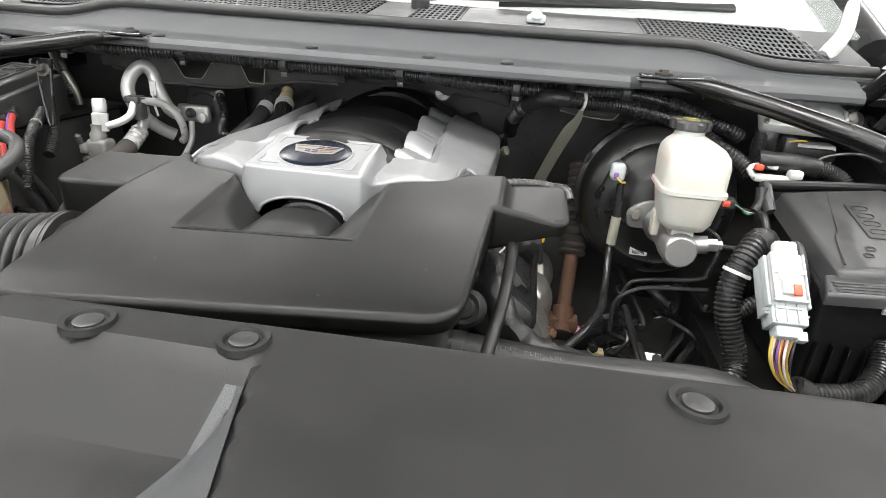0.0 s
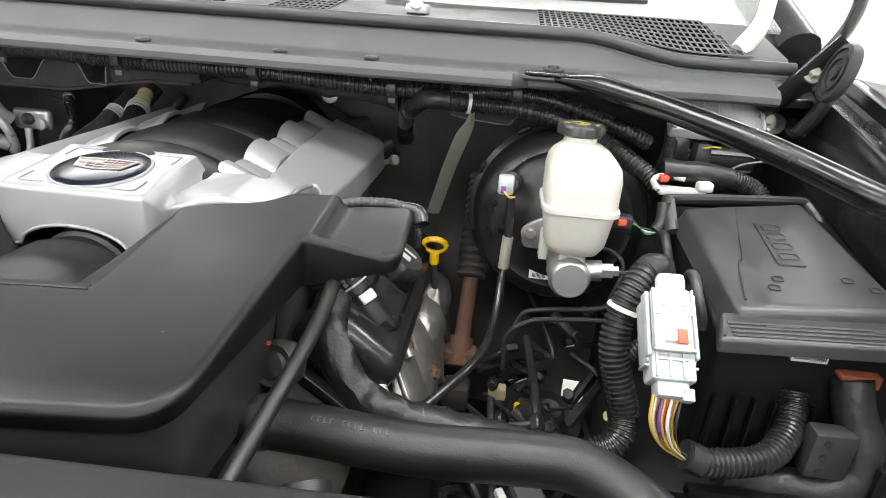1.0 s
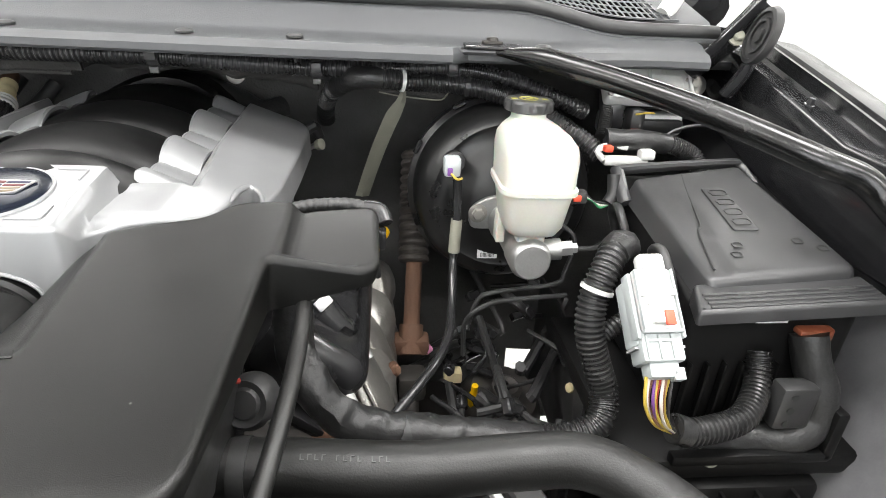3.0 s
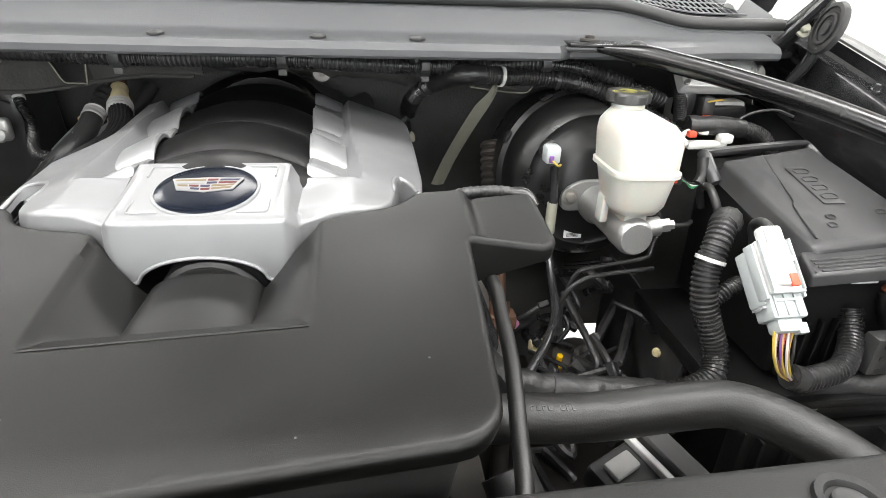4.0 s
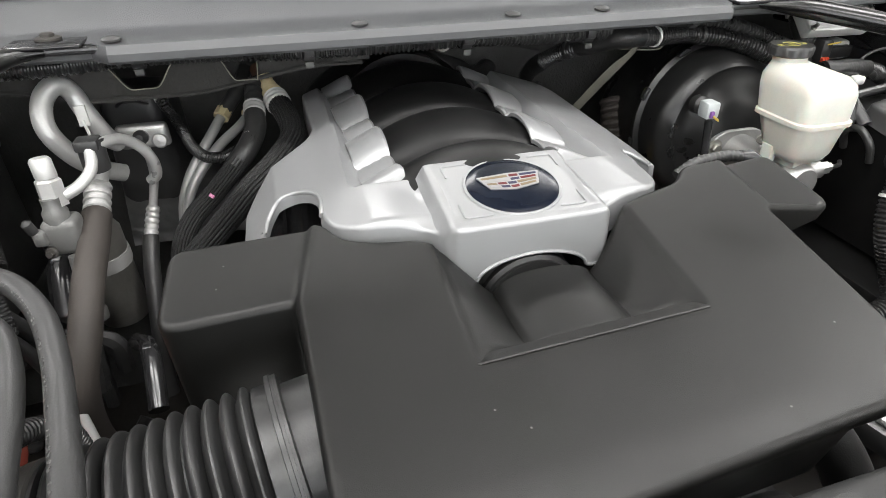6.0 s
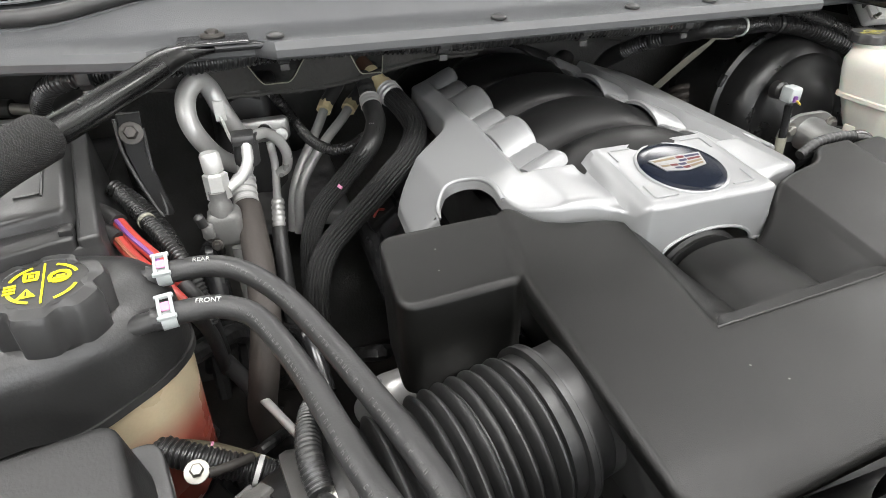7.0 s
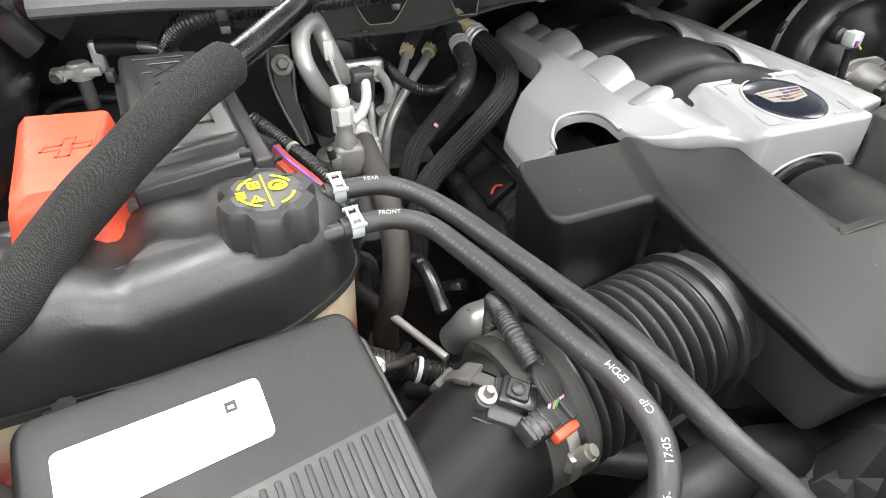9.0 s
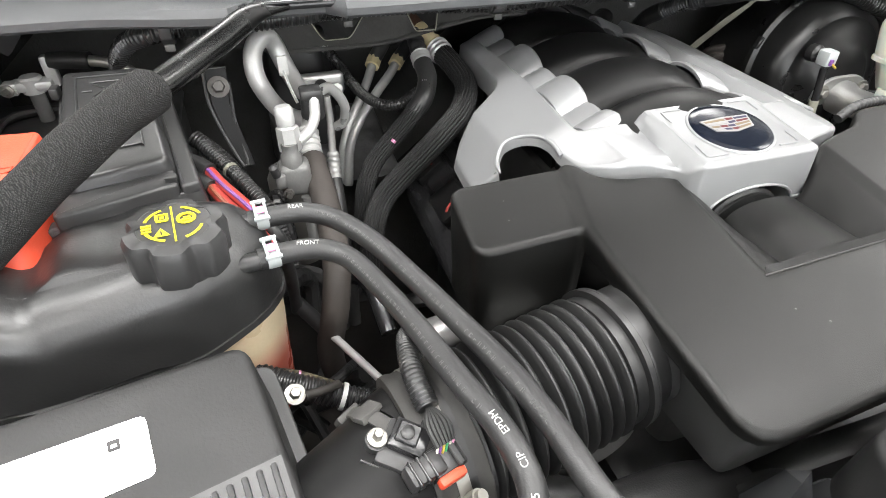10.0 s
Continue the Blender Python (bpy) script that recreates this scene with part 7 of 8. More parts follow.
part("seal_plug", lathe([(0.0046, 0.012), (0.0046, 0.0145), (0.004, 0.015), (0.001, 0.0152)], mo @ Vector((0.004, 0.0025, 0)), mo.to_3x3() @ Vector((0, 0, 1)), 18), "satin", body)
part("screw", bolt_head(mo @ Vector((-0.013, -0.005, 0.0045)), mo.to_3x3() @ Vector((0, 0, 1)), 0.0035, 0.0065), "zinc", ms)
px_ = mo @ pose(0.0265, -0.008, 0.006, 0, 0, 52)
pc = part("plug", join(box((-0.020, -0.008, -0.008), (0.006, 0.008, 0.007), 0.003, 2, px_), box((-0.004, -0.0095, -0.009), (0.021, 0.0095, 0.004), 0.002, 2, px_), box((0.012, -0.010, 0.003), (0.017, 0.010, 0.008), 0.001, 1, px_)), "satin", ms, "black plug housing with coloured wires")
for k in range(3):
    part("plug_rib", box((-0.017 + 0.006 * k, -0.0088, -0.006), (-0.0145 + 0.006 * k, 0.0088, 0.0078), 0.001, 1, px_), "gloss", pc)
part("red_lock", box((-0.004, -0.0155, -0.004), (0.016, -0.009, 0.005), 0.002, 2, px_), "red", pc)
cend = Vector((-0.381, 0.550, 1.184))
for k, w in enumerate(("wire_white", "purple", "wire_yellow", "wire_green", "wire_white", "pink")):
    q = px_ @ Vector((0.003 + 0.0025 * k, 0.003, 0.004))
    q1 = q + mo.to_3x3() @ Vector((-0.001, 0.003, 0.005))
    part("wire", tube([q, q.lerp(q1, 0.5) + Vector((0, 0, 0.0005)), q1], 0.0010, 6, 0.002), w, pc)
    part("taped_wire", tube([q1, q1.lerp(cend, 0.5) + Vector((0.0015 * (k - 2.5), 0, 0.003)), cend], 0.0015, 6, 0.002), "tape", pc)
conduit([(-0.381, 0.548, 1.184), (-0.384, 0.572, 1.190), (-0.381, 0.600, 1.186), (-0.375, 0.624, 1.174), (-0.367, 0.640, 1.152), (-0.366, 0.645, 1.11), (-0.37, 0.64, 1.05)], 0.0082, "grey-black corrugated sensor conduit", pitch=0.0032, depth=0.10)
part("raised_rail", join(box((-0.018, -0.020, -0.006), (0.006, -0.0185, -0.001), 0.0005, 1, mo), box((-0.015, -0.0265, -0.009), (0.004, -0.025, -0.003), 0.0005, 1, mo)), "satin", ms)

be = thing("air_duct", (-0.28, 0.58, 1.06), "ribbed black rubber air duct with worm-drive clamp", "air duct")
B0, B1 = Vector((-0.385, 0.560, 1.121)), Vector((-0.196, 0.590, 1.136))


def bellow_profile(s):
    if s < 0.034:
        return 0.985 + 0.03 * (0.010 < s < 0.022)
    if s > 0.157:
        return 0.955 if s < 0.168 else 1.035 if s < 0.173 else 0.90
    ph = ((s - 0.034) / 0.0112) % 1.0
    return 0.84 + 0.175 * (0.5 - 0.5 * math.cos(2 * math.pi * ph)) ** 0.45


part("bellows", tube([B0, B0.lerp(B1, 0.33), B0.lerp(B1, 0.66), B1], 0.0590, 48, 0.0013, bellow_profile), "duct", be)
bd = (B1 - B0).normalized()
part("cuff", lathe([(0.0560, -0.010), (0.0598, -0.009), (0.0606, -0.004), (0.0594, 0.0005), (0.0594, 0.019), (0.0604, 0.022), (0.0604, 0.030), (0.0560, 0.033)], B0, bd, 48), "dustyrubber", be, "dusty smooth rubber cuff")
cl_ = part("hose_clamp", lathe([(0.0596, -0.0045), (0.0604, -0.0045), (0.0604, 0.0045), (0.0596, 0.0045)], B0 + bd * 0.010, bd, 48), "zinc", be, "steel worm-drive clamp")
sp_ = Vector((-0.367, 0.502, 1.138))
part("clamp_screw", join(lathe([(0.006, -0.012), (0.006, 0.010), (0.0045, 0.010), (0.0045, 0.014)], sp_, (0.5, -0.3, 0.8), 12), box((sp_.x - 0.008, sp_.y - 0.004, sp_.z - 0.008), (sp_.x + 0.006, sp_.y + 0.006, sp_.z + 0.004), 0.002)), "zinc", cl_)
part("rim", lathe([(0.0575, -0.003), (0.0618, -0.0025), (0.0618, 0.0005), (0.0602, 0.001), (0.0602, 0.0025), (0.0612, 0.003), (0.0612, 0.005), (0.055, 0.006)], B0 + bd * 0.170, bd, 48), "duct", be)
part("resonator_stub", tube([B1, B1 + Vector((0.03, 0.004, 0.002)), B1 + Vector((0.08, 0.0, 0.0))], 0.053, 36, 0.01), "satin", be)

# ---- battery, fuse block and red terminal cover ----
bat = thing("battery", (-0.66, 0.95, 1.0), "black car battery beneath the fuse block", "battery")
part("case", box((-0.765, 0.82, 1.02), (-0.55, 1.12, 1.195), 0.008), "dark", bat)
part("top", box((-0.768, 0.817, 1.195), (-0.547, 1.123, 1.205), 0.004), "satin", bat)
part("hold_down", tube([(-0.735, 0.95, 1.207), (-0.735, 1.05, 1.212), (-0.70, 1.075, 1.212), (-0.66, 1.07, 1.208)], 0.007, 8, 0.006, flat=0.6), "satin", bat)
term = thing("battery_clamp", (-0.70, 1.08, 1.22), "dull metal battery terminal clamp and cable", "battery clamp")
part("clamp", join(box((-0.715, 1.052, 1.243), (-0.672, 1.074, 1.254), 0.003, 2), box((-0.679, 1.062, 1.243), (-0.666, 1.076, 1.278), 0.003, 2), lathe([(0.012, -0.006), (0.012, 0.010), (0.010, 0.0125), (0.001, 0.0125)], (-0.694, 1.063, 1.246), (0, 0, 1), 20), box((-0.722, 1.050, 1.241), (-0.708, 1.066, 1.255), 0.002)), "alu", term)
part("post", lathe([(0.008, 0), (0.008, 0.042)], (-0.694, 1.063, 1.2055), (0, 0, 1), 16), "dullcast", term)
part("bolt", bolt_head((-0.716, 1.050, 1.248), (-0.2, -1, 0.1), 0.004, 0.007), "zinc", term)
part("crimp_sleeve", tube([(-0.670, 1.070, 1.271), (-0.650, 1.066, 1.271), (-0.626, 1.060, 1.270)], 0.0098, 16, 0.004), "greyrubber", term)
part("cable", tube([(-0.630, 1.061, 1.270), (-0.610, 1.054, 1.268), (-0.590, 1.045, 1.262), (-0.57, 1.035, 1.24), (-0.565, 1.035, 1.21)], 0.0062, 12, 0.005), "zinc", term)
jb = thing("battery_fuse_block", (-0.585, 0.93, 1.205), "black battery fuse block with hinged lid", "fuse block")


def jb_z(y):
    return 1.256 + 0.133 * (y - 0.80)


def jb_pt(u, v):
    """Corner places: u across 0..1, v from front to back 0..1."""
    l = Vector((-0.622, 0.768)).lerp(Vector((-0.651, 0.995)), v)
    r = Vector((-0.512, 0.792)).lerp(Vector((-0.546, 0.990)), v)
    return l.lerp(r, u)


part("base", shell(rounded([jb_pt(0, 0), jb_pt(1, 0), jb_pt(1, 1), jb_pt(0, 1)], 0.006), lambda x, y: jb_z(y) - 0.020, 1.206, edge=0.002, draft=-0.004), "satin", jb)
jl = part("lid", shell(rounded([jb_pt(0.09, 0.12), jb_pt(0.84, 0.12), jb_pt(0.84, 0.99), jb_pt(0.09, 0.99)], 0.010), lambda x, y: jb_z(y), lambda x, y: jb_z(y) - 0.022, edge=0.005, draft=-0.004, grid=0.02), "satin", jb)
part("front_step", shell(rounded([jb_pt(0.0, 0.0), jb_pt(0.845, 0.0), jb_pt(0.845, 0.115), jb_pt(0.0, 0.115)], 0.004), lambda x, y: jb_z(y) - 0.010, lambda x, y: jb_z(y) - 0.022, edge=0.003), "satin", jb)


def jb_lay(u, v, h=0.001):
    p = jb_pt(u, v)
    return Vector((p.x, p.y, jb_z(p.y) + h))


def panel_line(name, uv, rad=0.0009):
    part(name, tube([jb_lay(u, v) for u, v in uv], rad, 6, 0.003), "satin", jl)


panel_line("moulded_panel", [(0.22, 0.30), (0.22, 0.88), (0.24, 0.91), (0.66, 0.91), (0.68, 0.88), (0.68, 0.30), (0.66, 0.27), (0.50, 0.27)], 0.0011)
panel_line("symbol", [(0.36, 0.72), (0.60, 0.84)])
panel_line("symbol", [(0.36, 0.84), (0.60, 0.72)])
panel_line("symbol", [(0.27, 0.77), (0.36, 0.77)])
panel_line("symbol", [(0.34, 0.85), (0.62, 0.85)])
panel_line("symbol", [(0.60, 0.74), (0.64, 0.80), (0.66, 0.74)])
panel_line("symbol", [(0.36, 0.56), (0.56, 0.56), (0.56, 0.66), (0.36, 0.66), (0.36, 0.56)])
panel_line("symbol", [(0.26, 0.50), (0.34, 0.50)])
for v in (0.42, 0.92):
    p = jb_lay(0.02, v, -0.012)
    part("side_clip", box((p.x - 0.006, p.y - 0.008, p.z - 0.006), (p.x + 0.002, p.y + 0.008, p.z + 0.005), 0.0015), "satin", jb)
part("side_ledge", shell(rounded([jb_pt(0.855, 0.0), jb_pt(1.0, 0.0), jb_pt(1.0, 0.98), jb_pt(0.855, 0.98)], 0.004), lambda x, y: jb_z(y) - 0.013, lambda x, y: jb_z(y) - 0.022, edge=0.003), "satin", jb)
cq = jb_lay(0.80, 0.04, -0.008)
part("clip", box((cq.x - 0.004, cq.y - 0.004, cq.z - 0.004), (cq.x + 0.006, cq.y + 0.004, cq.z + 0.002), 0.001), "ink", jb)
rd = thing("terminal_cover", (-0.66, 0.83, 1.2), "red plastic battery terminal cover with raised plus sign", "terminal cover")
rd_out = rounded([(-0.696, 0.734), (-0.638, 0.736), (-0.638, 0.868), (-0.714, 0.878)], 0.007)


def rd_z(x, y):
    return 1.273 - 0.75 * max(0, 0.746 - y) - 0.9 * max(0, -0.681 - 0.18 * (y - 0.75) - x)


part("cover", shell(rd_out, rd_z, 1.2145, edge=0.004, draft=-0.010, grid=0.005), "red", rd, sharp=30)
for x0 in (-0.690, -0.655):
    part("tab", box((x0 - 0.009, 0.866, 1.255), (x0 + 0.009, 0.880, 1.268), 0.002), "red", rd)
arm, half = 0.0165, 0.0042
strokes = []
for c, d in ((1, 0), (-1, 0), (0, 1), (0, -1)):
    for x0, y0, x1, y1 in ((half, half, arm, half), (half, -half, arm, -half), (arm, -half, arm, half)):
        xs = sorted((-0.661 + c * x0 - d * y0, -0.661 + c * x1 - d * y1))
        ys = sorted((0.797 + d * x0 + c * y0, 0.797 + d * x1 + c * y1))
        strokes.append(box((xs[0] - 0.0008, ys[0] - 0.0008, 1.2722), (xs[1] + 0.0008, ys[1] + 0.0008, 1.2738), 0))
part("plus_mark", join(*strokes), "red", rd)

# ---- refrigerant and heater plumbing ----
ac = thing("refrigerant_line", (-0.43, 1.0, 1.15), "bare aluminium refrigerant line bent in a hook", "pipe", "refrigerant lines")
part("pipe", tube([(-0.400, 1.055, 1.168), (-0.418, 1.040, 1.182), (-0.434, 1.022, 1.205), (-0.447, 1.013, 1.234), (-0.452, 1.018, 1.255), (-0.448, 1.030, 1.275), (-0.434, 1.040, 1.286), (-0.424, 1.048, 1.274), (-0.416, 1.046, 1.250), (-0.404, 1.050, 1.218), (-0.398, 1.062, 1.205)], 0.0110, 20, 0.004), "alu", ac)
part("bracket_clip", join(box((-0.424, 1.034, 1.238), (-0.412, 1.040, 1.262), 0.001), tube([(-0.418, 1.034, 1.245), (-0.414, 1.028, 1.225), (-0.408, 1.026, 1.205)], 0.002, 6)), "white", ac)
part("flange_block", box((-0.402, 1.070, 1.190), (-0.340, 1.085, 1.222), 0.007, 3), "cast", ac)
part("flange_bolt", lathe([(0.009, 0), (0.009, 0.006), (0.004, 0.012)], (-0.372, 1.070, 1.207), (0, -1, 0.2), 16), "satin", ac)
part("flange_boss", lathe([(0.010, 0), (0.008, 0.004), (0.001, 0.005)], (-0.352, 1.070, 1.200), (0, -1, 0.2), 16), "cast", ac)
fv = thing("service_valve", (-0.43, 0.91, 1.2), "aluminium refrigerant service valve with white cap", "valve")
part("hex", lathe([(0.0125, 0), (0.0125, 0.026), (0.010, 0.028)], (-0.429, 0.912, 1.199), (0.0, 0.12, 0.99), 6), "alu", fv)
part("cap", lathe([(0.0095, 0), (0.0100, 0.002), (0.0100, 0.018), (0.008, 0.021), (0.001, 0.021)], (-0.4292, 0.916, 1.227), (-0.05, 0.12, 0.99), 20), "alu", fv)
part("stub", tube([(-0.420, 0.914, 1.207), (-0.406, 0.925, 1.212), (-0.396, 0.940, 1.222), (-0.394, 0.950, 1.240)], 0.006, 12, 0.004), "alu", fv)
vb = thing("valve_block", (-0.425, 0.905, 1.15), "dull cast valve block with a capped stub below the service valve", "valve block")
part("casting", join(box((-0.446, 0.892, 1.150), (-0.412, 0.922, 1.188), 0.007, 3), box((-0.452, 0.886, 1.166), (-0.440, 0.900, 1.182), 0.003), lathe([(0.012, 0.0), (0.012, 0.012), (0.009, 0.016), (0.009, 0.026)], (-0.430, 0.905, 1.184), (0, 0.05, 1), 16)), "dullcast", vb)
part("stub", lathe([(0.0095, -0.075), (0.0120, -0.073), (0.0120, -0.062), (0.0095, -0.058), (0.0095, 0.0)], (-0.418, 0.888, 1.152), (0.0, 0.25, 1), 18), "dullcast", vb)
part("peg", lathe([(0.005, 0.0), (0.005, 0.012), (0.002, 0.015)], (-0.449, 0.890, 1.182), (-0.2, -0.2, 1), 12), "satin", vb)
part("screw", bolt_head((-0.440, 0.889, 1.158), (0, -1, 0.2), 0.004, 0.006), "grime", vb)
sl = thing("suction_hose", (-0.405, 0.9, 1.1), "black refrigerant hose with crimped aluminium ferrule", "hose", "refrigerant lines")
part("ferrule", tube([(-0.405, 0.972, 1.192), (-0.406, 0.955, 1.180), (-0.406, 0.936, 1.169)], 0.0138, 20, 0.0015, ribs(0.0095, 0.12)), "alu", sl)
part("hose", tube([(-0.406, 0.938, 1.170), (-0.404, 0.903, 1.159), (-0.403, 0.871, 1.150), (-0.403, 0.840, 1.138), (-0.406, 0.805, 1.11), (-0.416, 0.782, 1.07), (-0.428, 0.79, 1.0), (-0.42, 0.8, 0.92)], 0.0150, 18, 0.006), "brownboot", sl)
part("pipe", tube([(-0.404, 0.970, 1.192), (-0.398, 0.975, 1.21), (-0.394, 0.970, 1.23)], 0.009, 12, 0.004), "alu", sl)
part("black_clip", join(tube([(-0.396, 0.960, 1.215), (-0.395, 0.958, 1.232), (-0.394, 0.960, 1.248)], 0.0135, 14, 0.004), box((-0.408, 0.945, 1.238), (-0.384, 0.968, 1.250), 0.003)), "satin", sl)
lp = thing("liquid_line", (-0.37, 0.98, 1.15), "thin aluminium liquid line looping to a crimped hose", "pipe", "refrigerant lines")
part("pipe", tube([(-0.388, 0.955, 1.243), (-0.373, 0.985, 1.236), (-0.360, 1.001, 1.220), (-0.352, 1.007, 1.200), (-0.354, 1.015, 1.178), (-0.364, 1.022, 1.168)], 0.0062, 14, 0.004), "alu", lp)
part("drop_pipe", tube([(-0.368, 1.060, 1.195), (-0.367, 1.055, 1.165), (-0.370, 1.040, 1.144), (-0.373, 1.020, 1.126)], 0.0052, 12, 0.004), "alu", lp)
part("ferrule", tube([(-0.372, 1.025, 1.130), (-0.375, 1.005, 1.115), (-0.377, 0.992, 1.104)], 0.0085, 16, 0.0015, ribs(0.0075, 0.12)), "alu", lp)
part("hose", tube([(-0.377, 0.995, 1.106), (-0.379, 0.965, 1.075), (-0.382, 0.92, 1.0), (-0.385, 0.90, 0.93)], 0.0095, 14, 0.006), "rubber", lp)
for k, pts in enumerate(([(-0.283, 1.160, 1.196), (-0.298, 1.135, 1.180), (-0.320, 1.110, 1.155), (-0.337, 1.098, 1.130), (-0.350, 1.088, 1.098), (-0.358, 1.08, 1.05)],
                         [(-0.246, 1.165, 1.192), (-0.262, 1.145, 1.182), (-0.290, 1.115, 1.168), (-0.318, 1.095, 1.142), (-0.340, 1.080, 1.108), (-0.350, 1.07, 1.05)])):
    hp = thing("heater_pipe", pts[0], "bare aluminium heater pipe with cream quick connector", "pipe", "heater pipes")
    part("pipe", tube(pts, 0.0068, 14, 0.005), "alu", hp)
    d = (Vector(pts[0]) - Vector(pts[1])).normalized()
    part("quick_connector", tube([Vector(pts[0]) - d * 0.004, Vector(pts[0]) + d * 0.010], 0.0112, 8, 0.004), "cream", hp)
    part("connector_body", tube([Vector(pts[0]) + d * 0.008, Vector(pts[0]) + d * 0.035 + Vector((0.012, 0.0, 0.012)), Vector(pts[0]) + d * 0.05 + Vector((0.02, 0.01, 0.03))], 0.0105, 12, 0.005), "satin", hp)


def braided(pts, r, text):
    t = thing("braided_hose", pts[0], text, "hose", "braided hoses")
    seg = 60
    bm = tube(pts, r, seg, 0.004)
    bm.verts.ensure_lookup_table()
    for k in range(len(bm.verts) // seg):
        ring = [bm.verts[k * seg + j] for j in range(seg)]
        mid = sum((v.co for v in ring), Vector()) / seg
        for j, v in enumerate(ring):
            v.co = mid + (v.co - mid) * (1.0 - 0.085 * (j % 3 == 0) + 0.012 * math.sin(k * 1.9 + 2.1 * j))
    part("sleeve", bm, "braid", t, sharp=20)
    p0, p1 = Vector(pts[0]), Vector(pts[1])
    d = (p0 - p1).normalized()
    part("crimp_ring", tube([p0 - d * 0.002, p0 + d * 0.006, p0 + d * 0.014], r * 1.12, 20, 0.002, ribs(0.007, 0.1)), "alu", t)
    return t, p0, d


t, p0, d = braided([(-0.232, 1.066, 1.224), (-0.233, 1.040, 1.212), (-0.246, 1.015, 1.196), (-0.268, 1.006, 1.174), (-0.296, 1.004, 1.146), (-0.324, 0.992, 1.122), (-0.342, 0.975, 1.090), (-0.35, 0.96, 1.03), (-0.35, 0.95, 0.95)], 0.0125, "black braided heater hose with white print")
part("collar", tube([p0 + d * 0.012, p0 + d * 0.022, p0 + d * 0.035, p0 + d * 0.06], 0.012, 16, 0.003, ribs(0.012, 0.15)), "satin", t)
part("red_mark", tube([(-0.2935, 0.9925, 1.1525), (-0.2965, 0.9915, 1.1495)], 0.0035, 8, 0.002), "pink", t)
part("bare_end", tube([(-0.232, 1.066, 1.224), (-0.233, 1.040, 1.212), (-0.246, 1.015, 1.196), (-0.262, 1.008, 1.180)], 0.0130, 20, 0.004), "rubber", t)
letters("CIP E", 0.0085, frame_pose(Vector((-0.2440, 1.0185, 1.2100)), (0.30, 0.62, 0.55), (-0.45, -0.62, 0.65)), "print", t)
t, p0, d = braided([(-0.200, 1.078, 1.230), (-0.190, 1.045, 1.218), (-0.190, 1.005, 1.208), (-0.212, 0.962, 1.196), (-0.240, 0.945, 1.178), (-0.266, 0.948, 1.150), (-0.295, 0.952, 1.120), (-0.325, 0.945, 1.092), (-0.345, 0.92, 1.060), (-0.355, 0.90, 0.98)], 0.0150, "thick black braided heater hose with cream end")
part("cream_end", join(tube([p0 + d * 0.012, p0 + d * 0.03, p0 + d * 0.06], 0.0115, 18, 0.003, ribs(0.018, 0.12)), lathe([(0.014, 0), (0.014, 0.008)], p0 + d * 0.018, d, 18)), "cream", t, "cream plastic hose end")
part("brown_end", tube([p0 + d * 0.055, p0 + d * 0.085], 0.0105, 16, 0.004), "rust", t)
conduit([(-0.352, 1.135, 1.236), (-0.346, 1.125, 1.226), (-0.337, 1.118, 1.212), (-0.327, 1.098, 1.196), (-0.314, 1.066, 1.186), (-0.295, 1.040, 1.182), (-0.271, 1.035, 1.184), (-0.245, 1.05, 1.19)], 0.0075, "slim black corrugated conduit with white tip", bands=((0.0, "white"),), pitch=0.0036)
fo = thing("foil_shield", (-0.34, 1.02, 1.05), "crinkled foil heat shield by the heater box", "heat shield")
bm = bmesh.new()
rows = [[bm.verts.new((-0.445 + 0.16 * i / 30 + 0.02 * j / 30, 1.190 - 0.11 * j / 30 + 0.0025 * noise.noise(Vector((i * 0.5, j * 0.9, 2))), 1.125 - 0.075 * j / 30 + 0.0028 * noise.noise(Vector((i * 0.45, j * 0.35, 6))))) for i in range(31)] for j in range(31)]
for a, b in zip(rows, rows[1:]):
    for i in range(30):
        bm.faces.new((a[i], a[i + 1], b[i + 1], b[i]))
r = bmesh.ops.extrude_face_region(bm, geom=list(bm.faces))
bmesh.ops.translate(bm, verts=[g for g in r["geom"] if isinstance(g, bmesh.types.BMVert)], vec=(0, 0.003, 0))
part("foil", bm, "foil", fo, sharp=80)
el_ = thing("cast_elbow", (-0.262, 0.89, 0.86), "bright cast coolant elbow deep beside the engine", "elbow")
part("elbow", tube([(-0.30, 0.90, 0.84), (-0.285, 0.885, 0.875), (-0.262, 0.88, 0.892), (-0.232, 0.885, 0.890), (-0.21, 0.89, 0.875)], 0.026, 24, 0.006, lambda q: 1.0 + 0.12 * smooth(0.03, 0.05, q) * smooth(0.075, 0.055, q)), "alu", el_)
part("flange", lathe([(0.026, 0), (0.036, 0.001), (0.036, 0.009), (0.026, 0.010)], (-0.212, 0.889, 0.876), (-0.8, 0.1, 0.5), 24), "dullcast", el_)
th_ = thing("tank_hose", (-0.45, 0.69, 1.05), "thin tan coolant tank hose with white print and pink band", "hose")
hh = part("hose", tube([(-0.50, 0.70, 1.09), (-0.468, 0.694, 1.080), (-0.445, 0.688, 1.068), (-0.42, 0.68, 1.052), (-0.40, 0.67, 1.02)], 0.0068, 14, 0.005), "tanhose", th_)
part("band", tube([(-0.4655, 0.6935, 1.0790), (-0.4635, 0.693, 1.0780)], 0.0071, 14, 0.001), "pink", hh)
letters("TNK", 0.006, frame_pose(Vector((-0.443, 0.6835, 1.0725)), (0.9, -0.25, -0.45), (0.1, -0.6, 0.8)) @ pose(0, 0, 0, 0, 0, 180), "print", hh)
hbx = thing("heater_case", (-0.37, 1.15, 1.1), "black plastic heater case on the firewall", "heater case")
